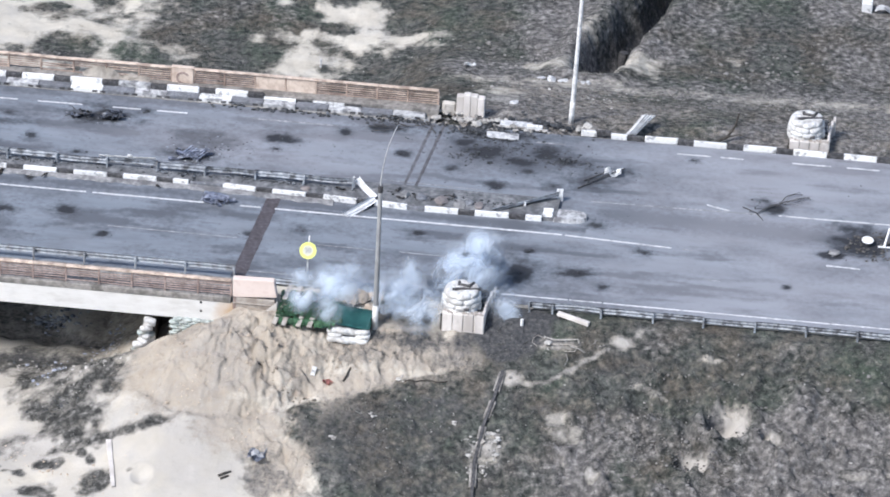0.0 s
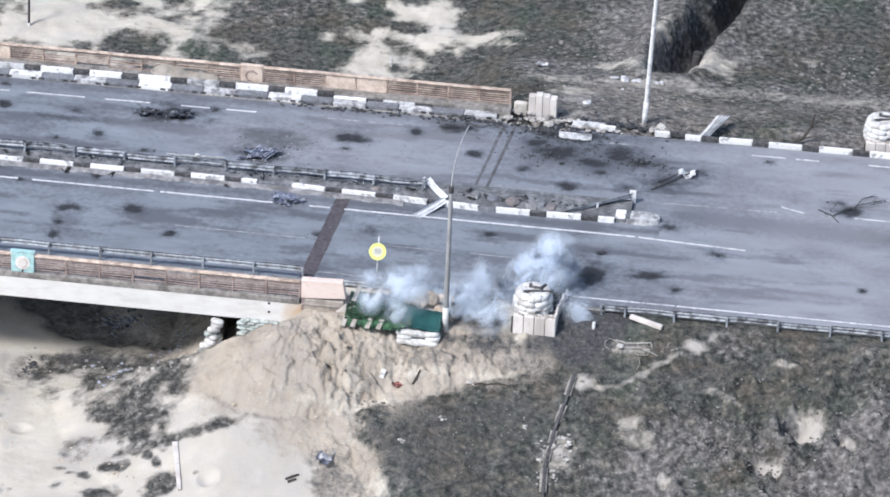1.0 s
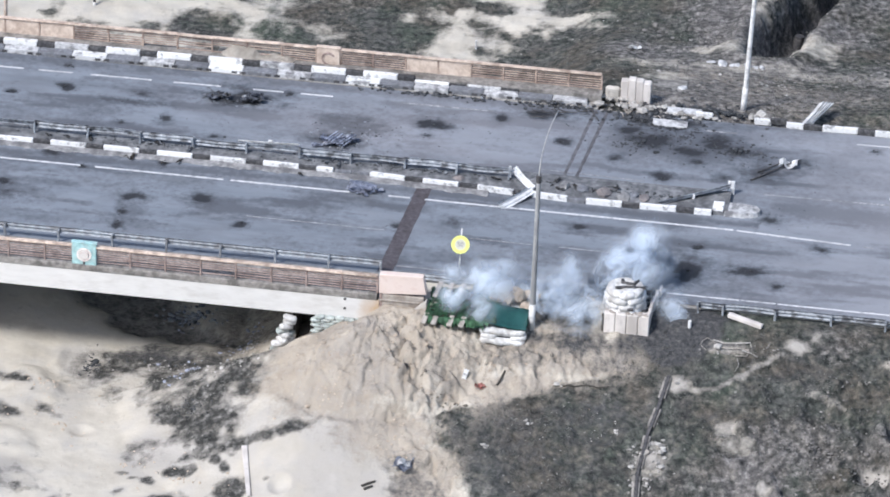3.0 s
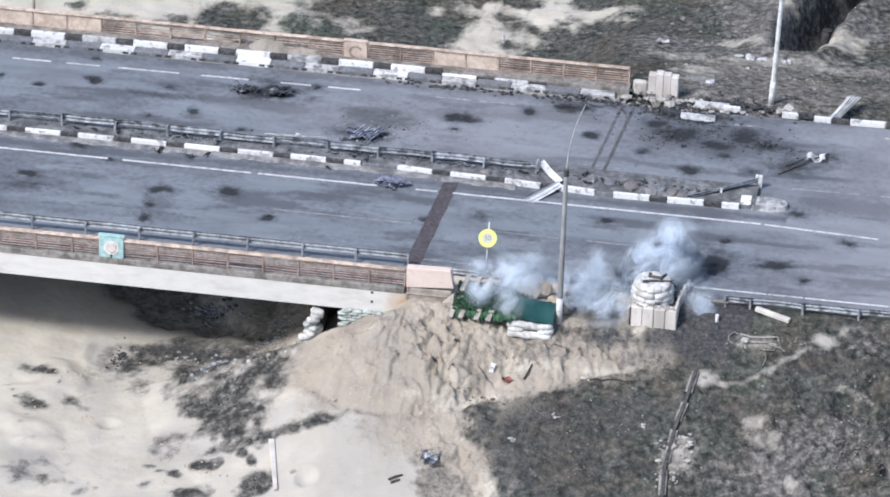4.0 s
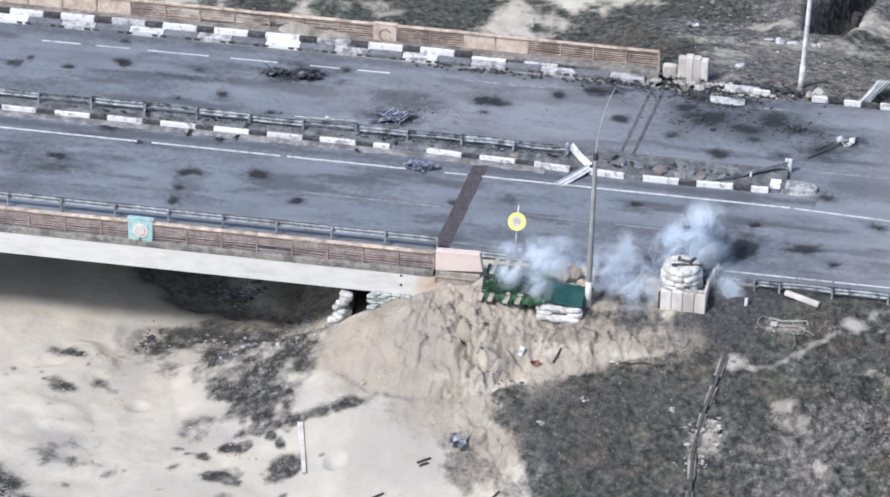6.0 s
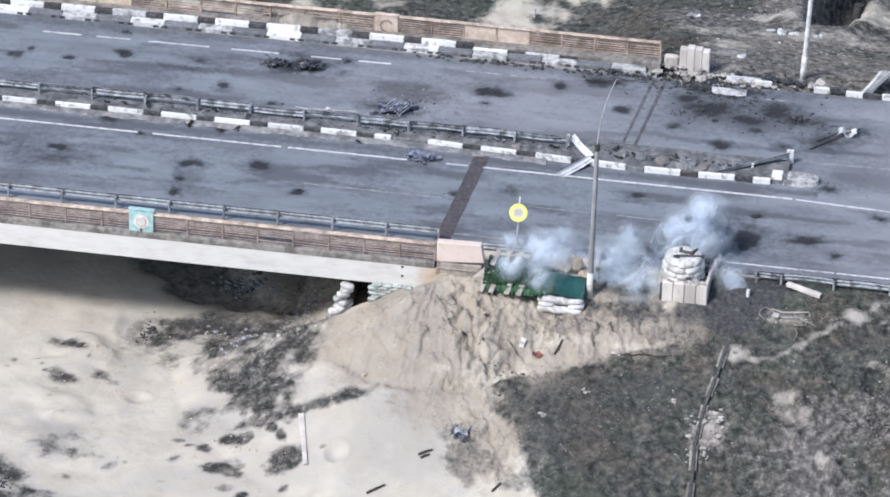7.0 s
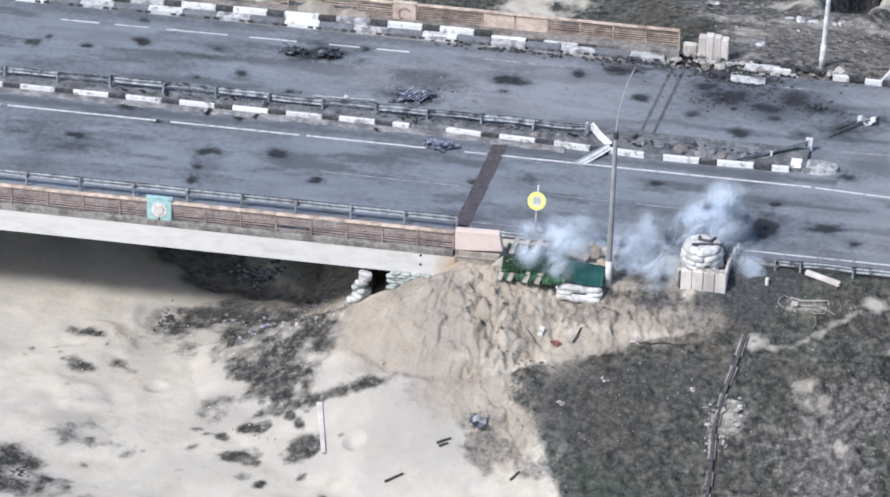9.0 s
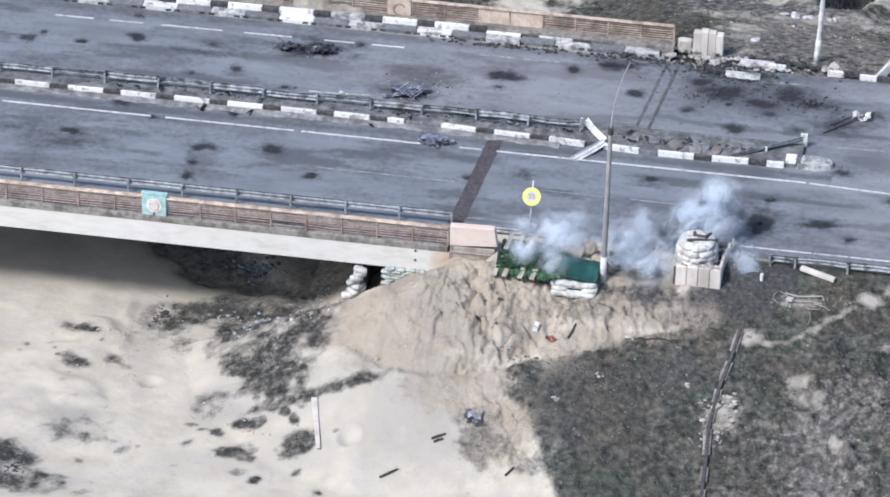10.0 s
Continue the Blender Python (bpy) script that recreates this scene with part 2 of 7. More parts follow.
def ground_material():
    m = bpy.data.materials.new("sand, dirt and scrub")
    m.use_nodes = True
    t = m.node_tree
    n, l = t.nodes, t.links
    p = n["Principled BSDF"]
    geo = n.new("ShaderNodeNewGeometry")
    cover = n.new("ShaderNodeAttribute")
    cover.attribute_name = "cover"
    split = n.new("ShaderNodeSeparateColor")
    l.new(cover.outputs["Color"], split.inputs["Color"])

    def noise_node(scale, detail=8, rough=0.62):
        a = n.new("ShaderNodeTexNoise")
        a.inputs["Scale"].default_value, a.inputs["Detail"].default_value, a.inputs["Roughness"].default_value = scale, detail, rough
        l.new(geo.outputs["Position"], a.inputs["Vector"])
        return a.outputs["Fac"]

    def ramp(fac, stops):
        r = n.new("ShaderNodeValToRGB")
        while len(r.color_ramp.elements) < len(stops):
            r.color_ramp.elements.new(0.5)
        for e, (pos, c) in zip(r.color_ramp.elements, stops):
            e.position, e.color = pos, (*c, 1)
        l.new(fac, r.inputs["Fac"])
        return r.outputs["Color"]

    def mixed(fac, a, b):
        x = n.new("ShaderNodeMix")
        x.data_type = "RGBA"
        l.new(fac, x.inputs["Factor"])
        l.new(a, x.inputs["A"])
        l.new(b, x.inputs["B"])
        return x.outputs["Result"]

    def cut(value, jitter, amount, lo=0.4, hi=0.6):
        s = n.new("ShaderNodeMath")
        s.operation = "MULTIPLY_ADD"
        l.new(jitter, s.inputs[0])
        s.inputs[1].default_value = amount
        l.new(value, s.inputs[2])
        r = n.new("ShaderNodeMapRange")
        r.inputs["From Min"].default_value, r.inputs["From Max"].default_value = lo + amount / 2, hi + amount / 2
        l.new(s.outputs[0], r.inputs["Value"])
        return r.outputs["Result"]

    speck, broad = noise_node(2.2, 10, 0.72), noise_node(0.28, 6, 0.6)
    fine, mid, big, patchy = noise_node(4.5, 9, 0.68), noise_node(1.3), noise_node(0.35), noise_node(0.9, 9, 0.7)
    clump, moss, rust = noise_node(2.4, 8, 0.62), noise_node(0.17, 5, 0.6), noise_node(0.23, 6, 0.65)
    scrub = ramp(clump, [(0.3, (0.024, 0.027, 0.026)), (0.44, (0.052, 0.057, 0.053)), (0.56, (0.1, 0.106, 0.098)), (0.7, (0.25, 0.25, 0.235))])
    bare = ramp(fine, [(0.3, (0.085, 0.084, 0.082)), (0.5, (0.128, 0.126, 0.122)), (0.7, (0.2, 0.196, 0.188))])
    scrub = mixed(cut(patchy, clump, 0.5, 0.44, 0.68), scrub, bare)
    scrub = mixed(cut(broad, patchy, 0.5, 0.5, 0.7), scrub, ramp(clump, [(0.3, (0.03, 0.03, 0.031)), (0.5, (0.056, 0.055, 0.055)), (0.72, (0.125, 0.12, 0.117))]))
    scrub = mixed(cut(moss, clump, 0.5, 0.5, 0.66), scrub, ramp(clump, [(0.3, (0.03, 0.042, 0.034)), (0.5, (0.066, 0.082, 0.066)), (0.72, (0.15, 0.165, 0.138))]))
    scrub = mixed(cut(rust, clump, 0.6, 0.46, 0.66), scrub, ramp(clump, [(0.3, (0.052, 0.045, 0.037)), (0.5, (0.1, 0.089, 0.075)), (0.72, (0.2, 0.181, 0.158))]))
    scrub = mixed(cut(speck, fine, 0.4, 0.66, 0.74), scrub, ramp(fine, [(0.3, (0.22, 0.215, 0.205)), (0.7, (0.4, 0.39, 0.37))]))
    dry = ramp(clump, [(0.28, (0.05, 0.049, 0.05)), (0.44, (0.115, 0.11, 0.108)), (0.56, (0.2, 0.19, 0.184)), (0.7, (0.38, 0.365, 0.35))])
    scrub = mixed(cut(split.outputs["Blue"], clump, 0.9, 0.3, 0.75), scrub, dry)
    soft = noise_node(0.6, 4, 0.5)
    sand = ramp(soft, [(0.3, (0.47, 0.433, 0.374)), (0.5, (0.565, 0.525, 0.457)), (0.7, (0.625, 0.585, 0.515))])
    dusty = ramp(soft, [(0.3, (0.36, 0.345, 0.325)), (0.7, (0.46, 0.442, 0.418))])
    sand = mixed(cut(big, soft, 0.4, 0.5, 0.8), sand, dusty)
    haze = n.new("ShaderNodeAttribute")
    haze.attribute_name = "dust"
    sand = mixed(cut(haze.outputs["Fac"], soft, 1.2, 0.24, 0.9), sand, ramp(soft, [(0.3, (0.335, 0.314, 0.29)), (0.7, (0.46, 0.435, 0.404))]))
    dirt = ramp(soft, [(0.3, (0.33, 0.286, 0.238)), (0.5, (0.41, 0.361, 0.303)), (0.7, (0.475, 0.424, 0.362))])
    dirt = mixed(cut(rust, mid, 0.7, 0.42, 0.66), dirt, ramp(mid, [(0.3, (0.28, 0.252, 0.222)), (0.7, (0.4, 0.365, 0.325))]))
    dirt = mixed(cut(patchy, speck, 0.5, 0.6, 0.78), dirt, ramp(speck, [(0.3, (0.2, 0.163, 0.135)), (0.7, (0.36, 0.302, 0.25))]))
    dirt = mixed(cut(speck, fine, 0.4, 0.62, 0.72), dirt, ramp(fine, [(0.3, (0.17, 0.145, 0.12)), (0.7, (0.3, 0.262, 0.22))]))
    scorched = ramp(clump, [(0.3, (0.03, 0.03, 0.03)), (0.48, (0.062, 0.062, 0.059)), (0.58, (0.12, 0.117, 0.112)), (0.7, (0.3, 0.29, 0.275))])
    scrub = mixed(cut(haze.outputs["Fac"], mid, 0.3, 0.05, 0.3), scrub, scorched)
    base = mixed(cut(split.outputs["Red"], patchy, 1.9, 0.2, 0.8), scrub, sand)
    base = mixed(cut(split.outputs["Green"], speck, 1.2, 0.3, 0.7), base, dirt)
    # dark tone for soil patches and for shade painted through the cover's alpha
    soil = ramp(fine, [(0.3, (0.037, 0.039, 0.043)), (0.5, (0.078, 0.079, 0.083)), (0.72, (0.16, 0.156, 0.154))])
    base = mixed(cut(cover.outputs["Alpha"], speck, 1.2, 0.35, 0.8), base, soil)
    l.new(base, p.inputs["Base Color"])
    p.inputs["Roughness"].default_value = 0.95
    p.inputs["Specular IOR Level"].default_value = 0.1
    b = n.new("ShaderNodeBump")
    b.inputs["Strength"].default_value, b.inputs["Distance"].default_value = 0.7, 0.2
    lumps = n.new("ShaderNodeTexVoronoi")
    lumps.feature = "SMOOTH_F1"
    lumps.inputs["Scale"].default_value, lumps.inputs["Detail"].default_value = 2.6, 2
    l.new(geo.outputs["Position"], lumps.inputs["Vector"])
    raised = n.new("ShaderNodeMath")
    raised.operation = "MULTIPLY_ADD"
    raised.inputs[1].default_value = -0.7
    l.new(lumps.outputs["Distance"], raised.inputs[0])
    l.new(fine, raised.inputs[2])
    calm = n.new("ShaderNodeMapRange")
    calm.inputs["To Min"].default_value, calm.inputs["To Max"].default_value = 0.75, 0.18
    gritty = n.new("ShaderNodeMath")
    gritty.operation = "MULTIPLY_ADD"
    gritty.inputs[1].default_value = -0.55
    l.new(split.outputs["Green"], gritty.inputs[0])
    l.new(split.outputs["Red"], gritty.inputs[2])
    l.new(gritty.outputs[0], calm.inputs["Value"])
    l.new(calm.outputs["Result"], b.inputs["Strength"])
    l.new(raised.outputs[0], b.inputs["Height"])
    l.new(b.outputs["Normal"], p.inputs["Normal"])
    return m


def road_material():
    m = bpy.data.materials.new("scorched worn asphalt")
    m.use_nodes = True
    t = m.node_tree
    n, l = t.nodes, t.links
    p = n["Principled BSDF"]
    geo = n.new("ShaderNodeNewGeometry")
    soot = n.new("ShaderNodeAttribute")
    soot.attribute_name = "soot"
    split = n.new("ShaderNodeSeparateColor")
    l.new(soot.outputs["Color"], split.inputs["Color"])

    def noise_node(scale, detail, rough, stretch=(1, 1, 1)):
        mp = n.new("ShaderNodeMapping")
        mp.inputs["Scale"].default_value = stretch
        l.new(geo.outputs["Position"], mp.inputs["Vector"])
        a = n.new("ShaderNodeTexNoise")
        a.inputs["Scale"].default_value, a.inputs["Detail"].default_value, a.inputs["Roughness"].default_value = scale, detail, rough
        l.new(mp.outputs["Vector"], a.inputs["Vector"])
        return a.outputs["Fac"]

    grain = noise_node(16, 6, 0.7)
    streak = noise_node(0.6, 7, 0.6, (0.16, 1, 1))
    blot = noise_node(0.5, 6, 0.6, (0.6, 1, 1))
    tear = noise_node(2.6, 5, 0.6)
    streak2 = noise_node(0.4, 10, 0.72, (0.4, 1, 1))
    r = n.new("ShaderNodeValToRGB")
    r.color_ramp.elements.new(0.5)
    for e, (pos, c) in zip(r.color_ramp.elements, [(0.3, (0.157, 0.178, 0.209)), (0.5, (0.207, 0.233, 0.272)), (0.72, (0.25, 0.279, 0.322))]):
        e.position, e.color = pos, (*c, 1)
    l.new(streak, r.inputs["Fac"])

    def over(base, fac, colour):
        x = n.new("ShaderNodeMix")
        x.data_type = "RGBA"
        l.new(fac, x.inputs["Factor"])
        l.new(base, x.inputs["A"])
        x.inputs["B"].default_value = (*colour, 1)
        return x.outputs["Result"]

    def span(v, lo, hi, top):
        s = n.new("ShaderNodeMapRange")
        s.inputs["From Min"].default_value, s.inputs["From Max"].default_value, s.inputs["To Max"].default_value = lo, hi, top
        l.new(v, s.inputs["Value"])
        return s.outputs["Result"]

    def added(v, w_, k):
        s = n.new("ShaderNodeMath")
        s.operation = "MULTIPLY_ADD"
        l.new(w_, s.inputs[0])
        s.inputs[1].default_value = k
        l.new(v, s.inputs[2])
        return s.outputs[0]

    base = over(r.outputs["Color"], span(blot, 0.46, 0.68, 0.5), (0.125, 0.132, 0.152))
    base = over(base, span(streak2, 0.5, 0.72, 0.34), (0.27, 0.278, 0.302))
    base = over(base, span(grain, 0.58, 0.8, 0.26), (0.3, 0.305, 0.325))
    base = over(base, span(added(split.outputs["Green"], tear, 0.9), 0.62, 1.1, 0.76), (0.077, 0.082, 0.099))
    base = over(base, span(added(split.outputs["Red"], tear, 0.7), 0.42, 1.08, 0.93), (0.018, 0.019, 0.024))
    base = over(base, span(split.outputs["Blue"], 0.0, 1.0, 0.45), (0.37, 0.365, 0.395))
    l.new(base, p.inputs["Base Color"])
    p.inputs["Roughness"].default_value = 0.8
    b = n.new("ShaderNodeBump")
    b.inputs["Strength"].default_value, b.inputs["Distance"].default_value = 0.35, 0.012
    l.new(grain, b.inputs["Height"])
    l.new(b.outputs["Normal"], p.inputs["Normal"])
    return m


def stained(m, colour, x0, x1):
    """A rust stain that grows along x from x0 to x1."""
    t = m.node_tree
    n, l = t.nodes, t.links
    p = n["Principled BSDF"]
    geo = n.new("ShaderNodeNewGeometry")
    xyz = n.new("ShaderNodeSeparateXYZ")
    l.new(geo.outputs["Position"], xyz.inputs["Vector"])
    a = n.new("ShaderNodeTexNoise")
    a.inputs["Scale"].default_value, a.inputs["Detail"].default_value = 1.6, 7
    l.new(geo.outputs["Position"], a.inputs["Vector"])
    s = n.new("ShaderNodeMath")
    s.operation = "MULTIPLY_ADD"
    s.inputs[1].default_value = 1.4
    l.new(a.outputs["Fac"], s.inputs[0])
    l.new(xyz.outputs["X"], s.inputs[2])
    r = n.new("ShaderNodeMapRange")
    r.inputs["From Min"].default_value, r.inputs["From Max"].default_value, r.inputs["To Max"].default_value = x0 + 0.7, x1 + 0.7, 0.9
    l.new(s.outputs[0], r.inputs["Value"])
    x = n.new("ShaderNodeMix")
    x.data_type = "RGBA"
    l.new(r.outputs["Result"], x.inputs["Factor"])
    l.new(p.inputs["Base Color"].links[0].from_socket, x.inputs["A"])
    x.inputs["B"].default_value = (*colour, 1)
    l.new(x.outputs["Result"], p.inputs["Base Color"])


stained(WHITEBEAM, (0.48, 0.33, 0.2), -6.0, -4.75)
RAILTAN = mat("dusty tan railing steel", [(0.28, 0.2, 0.165), (0.44, 0.34, 0.285), (0.58, 0.47, 0.4)], 5, rough=0.85, dirt=(0.15, 0.1, 0.085), dirt_scale=1.0, dirt_amount=0.7)
GROUND, ROAD = ground_material(), road_material()


# ---- builders ----
def mesh_of(bm, name, material, flat=True):
    me = bpy.data.meshes.new(name)
    bm.to_mesh(me)
    bm.free()
    me.materials.append(material)
    if not flat:
        me.polygons.foreach_set("use_smooth", [True] * len(me.polygons))
    return me


def part(name, bm, material, parent=None, label="", at=None, flat=True):
    """Link a bmesh as one mesh object, under a thing or a part."""
    ob = new(name, mesh_of(bm, name, material, flat))
    ob.parent = parent
    if at is not None:
        ob.matrix_basis = at
    return tagged(ob, label)


def place(name, me, at, parent=None, label=""):
    """Link an object on shared mesh data."""
    ob = new(name, me)
    ob.parent = parent
    ob.matrix_basis = at
    return tagged(ob, label)


def thing(name, at, label, category, group="", kind=""):
    ob = new(name)
    ob.empty_display_size = 0.3
    ob.matrix_basis = at if isinstance(at, Matrix) else Matrix.Translation(at)
    return tagged(ob, label, category, group, kind)


def box(bm, x0, x1, y0, y1, z0, z1, bevel=0.0, m=None):
    got = bmesh.ops.create_cube(bm, size=1.0)["verts"]
    mm = Matrix.Translation(((x0 + x1) / 2, (y0 + y1) / 2, (z0 + z1) / 2)) @ Matrix.Diagonal((x1 - x0, y1 - y0, z1 - z0, 1))
    if m is not None:
        mm = m @ mm
    bmesh.ops.transform(bm, matrix=mm, verts=got)
    if bevel:
        edges = list({e for v in got for e in v.link_edges})
        bmesh.ops.bevel(bm, geom=edges, offset=bevel, segments=1, affect="EDGES")
    return bm


def one_box(*a, bevel=0.0, m=None):
    return box(bmesh.new(), *a, bevel=bevel, m=m)


def tube(bm, pts, r0, r1=None, sides=10):
    """A tapering tube along points."""
    r1 = r0 if r1 is None else r1
    pts = [Vector(p) for p in pts]
    rings = []
    for i, p in enumerate(pts):
        d = (pts[min(i + 1, len(pts) - 1)] - pts[max(i - 1, 0)]).normalized()
        side = d.cross(Vector((0, 0, 1)))
        side = side.normalized() if side.length > 1e-3 else Vector((1, 0, 0))
        up = side.cross(d)
        r = r0 + (r1 - r0) * i / (len(pts) - 1)
        rings.append([bm.verts.new(p + (side * math.cos(a) + up * math.sin(a)) * r) for a in (2 * math.pi * k / sides for k in range(sides))])
    for a, b in zip(rings, rings[1:]):
        for k in range(sides):
            bm.faces.new((a[k], a[(k + 1) % sides], b[(k + 1) % sides], b[k]))
    bm.faces.new(rings[0][::-1])
    bm.faces.new(rings[-1])
    return bm


def lump(bm, c, r, squash=0.6, seed=0, sub=1, jag=0.35):
    """A jagged rock-like lump."""
    got = bmesh.ops.create_icosphere(bm, subdivisions=sub, radius=1.0)["verts"]
    rnd = random.Random(seed)
    turn = Euler((rnd.uniform(0, 6), rnd.uniform(0, 6), rnd.uniform(0, 6))).to_matrix()
    sx, sy = rnd.uniform(0.7, 1.3), rnd.uniform(0.7, 1.3)
    for v in got:
        q = turn @ (v.co * (1 + rnd.uniform(-jag, jag)))
        v.co = Vector(c) + Vector((q.x * r * sx, q.y * r * sy, q.z * r * squash))
    return bm


def profile_x(bm, prof, x0, x1, bend=None, steps=1):
    """Sweep a closed (y, z) outline along x; bend(u) gives an offset in y and z."""
    rings = []
    for i in range(steps + 1):
        u = i / steps
        oy, oz = bend(u) if bend else (0, 0)
        rings.append([bm.verts.new((x0 + (x1 - x0) * u, y + oy, z + oz)) for y, z in prof])
    k = len(prof)
    for a, b in zip(rings, rings[1:]):
        for j in range(k):
            bm.faces.new((a[j], a[(j + 1) % k], b[(j + 1) % k], b[j]))
    bm.faces.new(rings[0][::-1])
    bm.faces.new(rings[-1])
    bmesh.ops.recalc_face_normals(bm, faces=bm.faces)
    return bm


def lattice(seed):
    return np.random.RandomState(seed).rand(256, 256)


def vnoise(x, y, size, seed):
    """Smooth value noise, 0 to 1."""
    g = lattice(seed)
    u, v = np.asarray(x) / size + 1000, np.asarray(y) / size + 1000
    i, j = np.floor(u).astype(int), np.floor(v).astype(int)
    a, b = u - i, v - j
    a, b = a * a * (3 - 2 * a), b * b * (3 - 2 * b)
    q = lambda p, r: g[p % 256, r % 256]
    return (q(i, j) * (1 - a) + q(i + 1, j) * a) * (1 - b) + (q(i, j + 1) * (1 - a) + q(i + 1, j + 1) * a) * b


def fbm(x, y, size, seed, octaves=4):
    s, amp, tot = 0.0, 1.0, 0.0
    for k in range(octaves):
        s = s + amp * vnoise(x, y, size / 2 ** k, seed + k)
        tot, amp = tot + amp, amp * 0.55
    return s / tot


def clods(x, y, size, seed):
    """Broken blocks: for each point its block's random height and tilt, and how near the next block is."""
    u, v = x / size + 500, y / size + 500
    i, j = np.floor(u).astype(int), np.floor(v).astype(int)
    ga, gb, gh = lattice(seed), lattice(seed + 1), lattice(seed + 2)
    best, second, tall = np.full(u.shape, 9.0), np.full(u.shape, 9.0), np.zeros(u.shape)
    for di in (-1, 0, 1):
        for dj in (-1, 0, 1):
            p, r = (i + di) % 256, (j + dj) % 256
            ex, ey = u - (i + di + ga[p, r]), v - (j + dj + gb[p, r])
            d = np.hypot(ex, ey)
            block = gh[p, r] - 0.5 + (ga[p, r] - 0.5) * ex * 0.9 + (gb[p, r] - 0.5) * ey * 0.9
            near = d < best
            second = np.where(near, best, np.minimum(second, d))
            tall = np.where(near, block, tall)
            best = np.minimum(best, d)
    return tall, second - best


# ---- ground ----
def smooth(a, b, v):
    u = np.clip((v - a) / (b - a), 0, 1)
    return u * u * (3 - 2 * u)


def bulge(x, y, cx, cy, rx, ry):
    return np.exp(-((x - cx) / rx) ** 2 - ((y - cy) / ry) ** 2)


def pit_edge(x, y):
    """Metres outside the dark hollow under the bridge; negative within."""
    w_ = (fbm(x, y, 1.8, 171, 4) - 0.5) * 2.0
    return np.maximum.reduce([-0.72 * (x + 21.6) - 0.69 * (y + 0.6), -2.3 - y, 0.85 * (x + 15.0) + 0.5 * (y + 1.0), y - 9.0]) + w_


def relief(x, y):
    """The ground's height without its fine roughness."""
    steep = 1.1 + 0.75 * smooth(-8.6, -7.0, y)
    near = np.hypot(np.maximum(0, -4.6 - x) * steep, np.maximum(0, -5.6 - y))
    beyond = np.hypot(np.maximum(0, 4.5 - x) * 1.8, np.maximum(0, y - 19.6) * 0.62)
    blend = smooth(3.0, 9.0, y)
    floor = -7.0 + 1.5 * smooth(12, 24, y) + 1.9 * smooth(-6, 12, x) * smooth(10, 24, y)
    z = np.maximum(-0.22 - 0.42 * ((1 - blend) * near + blend * beyond), floor)
    z = z + 0.2 * np.exp(-((z - floor) / 0.6) ** 2)
    fan = np.hypot((x + 4.3) / 5.6, (y + 9.4) / 4.15)
    z = z + 1.15 * np.maximum(0, 1 - fan ** 2) ** 0.85 * smooth(-6.3, -7.6, y) - 0.16 * np.exp(-((fan - 1.05) / 0.07) ** 2) * smooth(-9.0, -11.0, y)
    z = z - 0.5 * (1 - smooth(-1.2, 0.2, pit_edge(x, y)))
    bank = x - np.interp(y, [-22, -18, -13.3, -9.7, -6.0, -3], [-20.4, -21.0, -21.7, -21.9, -22.2, -22.6])
    bank = bank + (fbm(x, y, 2.0, 173, 3) - 0.5) * 1.6
    return z + 0.3 * (1 - smooth(-0.55, 0.0, bank)) * smooth(-7.0, 0.0, bank) * smooth(0.4, 0.6, fbm(x, y, 3.0, 175, 2)) * smooth(-22, -16, y) * smooth(-3, -6, y)


def spread(x, y, blobs, wobble):
    """The strongest of several soft patches: centre, half sizes, turn in degrees, strength."""
    out = np.zeros_like(x)
    for cx, cy, rx, ry, turn, s in blobs:
        a = radians(turn)
        u, v = (x - cx) * math.cos(a) + (y - cy) * math.sin(a), (y - cy) * math.cos(a) - (x - cx) * math.sin(a)
        d = np.hypot(u / rx, v / ry) + wobble
        out = np.maximum(out, s * (1 - smooth(0.3, 1.6, d)))
    return out


CRATERS = [(24.7, -11.0, 1.2, 1.15), (23.0, -13.95, 0.85, 0.7), (27.4, -12.1, 0.55, 0.2), (17.4, -15.65, 0.5, 0.2), (-8.2, -17.8, 0.5, 0.25), (-20.1, -12.6, 0.5, 0.2)]
TRENCH = [(12.9, 31.0), (13.7, 35.0), (15.0, 39.4), (17.5, 48.0)]


FOOTPATH = [(12.0, -9.6), (13.1, -9.95), (14.3, -9.7), (15.3, -8.9), (16.1, -8.2), (17.2, -7.4), (18.2, -6.6), (19.3, -5.8)]
FISSURE = [(-3.4, -8.0), (-2.9, -9.0), (-2.7, -10.4), (-2.0, -11.9), (-1.1, -12.15), (0.1, -11.6)]
FISSURE_FORK = [(-3.2, -13.4), (-1.9, -13.0), (-0.7, -12.45), (0.4, -11.9)]


def line_distance(x, y, line):
    best = np.full_like(x, 1e3)
    for (ax, ay), (bx, by) in zip(line, line[1:]):
        k = np.clip(((x - ax) * (bx - ax) + (y - ay) * (by - ay)) / ((bx - ax) ** 2 + (by - ay) ** 2), 0, 1)
        best = np.minimum(best, np.hypot(x - ax - k * (bx - ax), y - ay - k * (by - ay)))
    return best


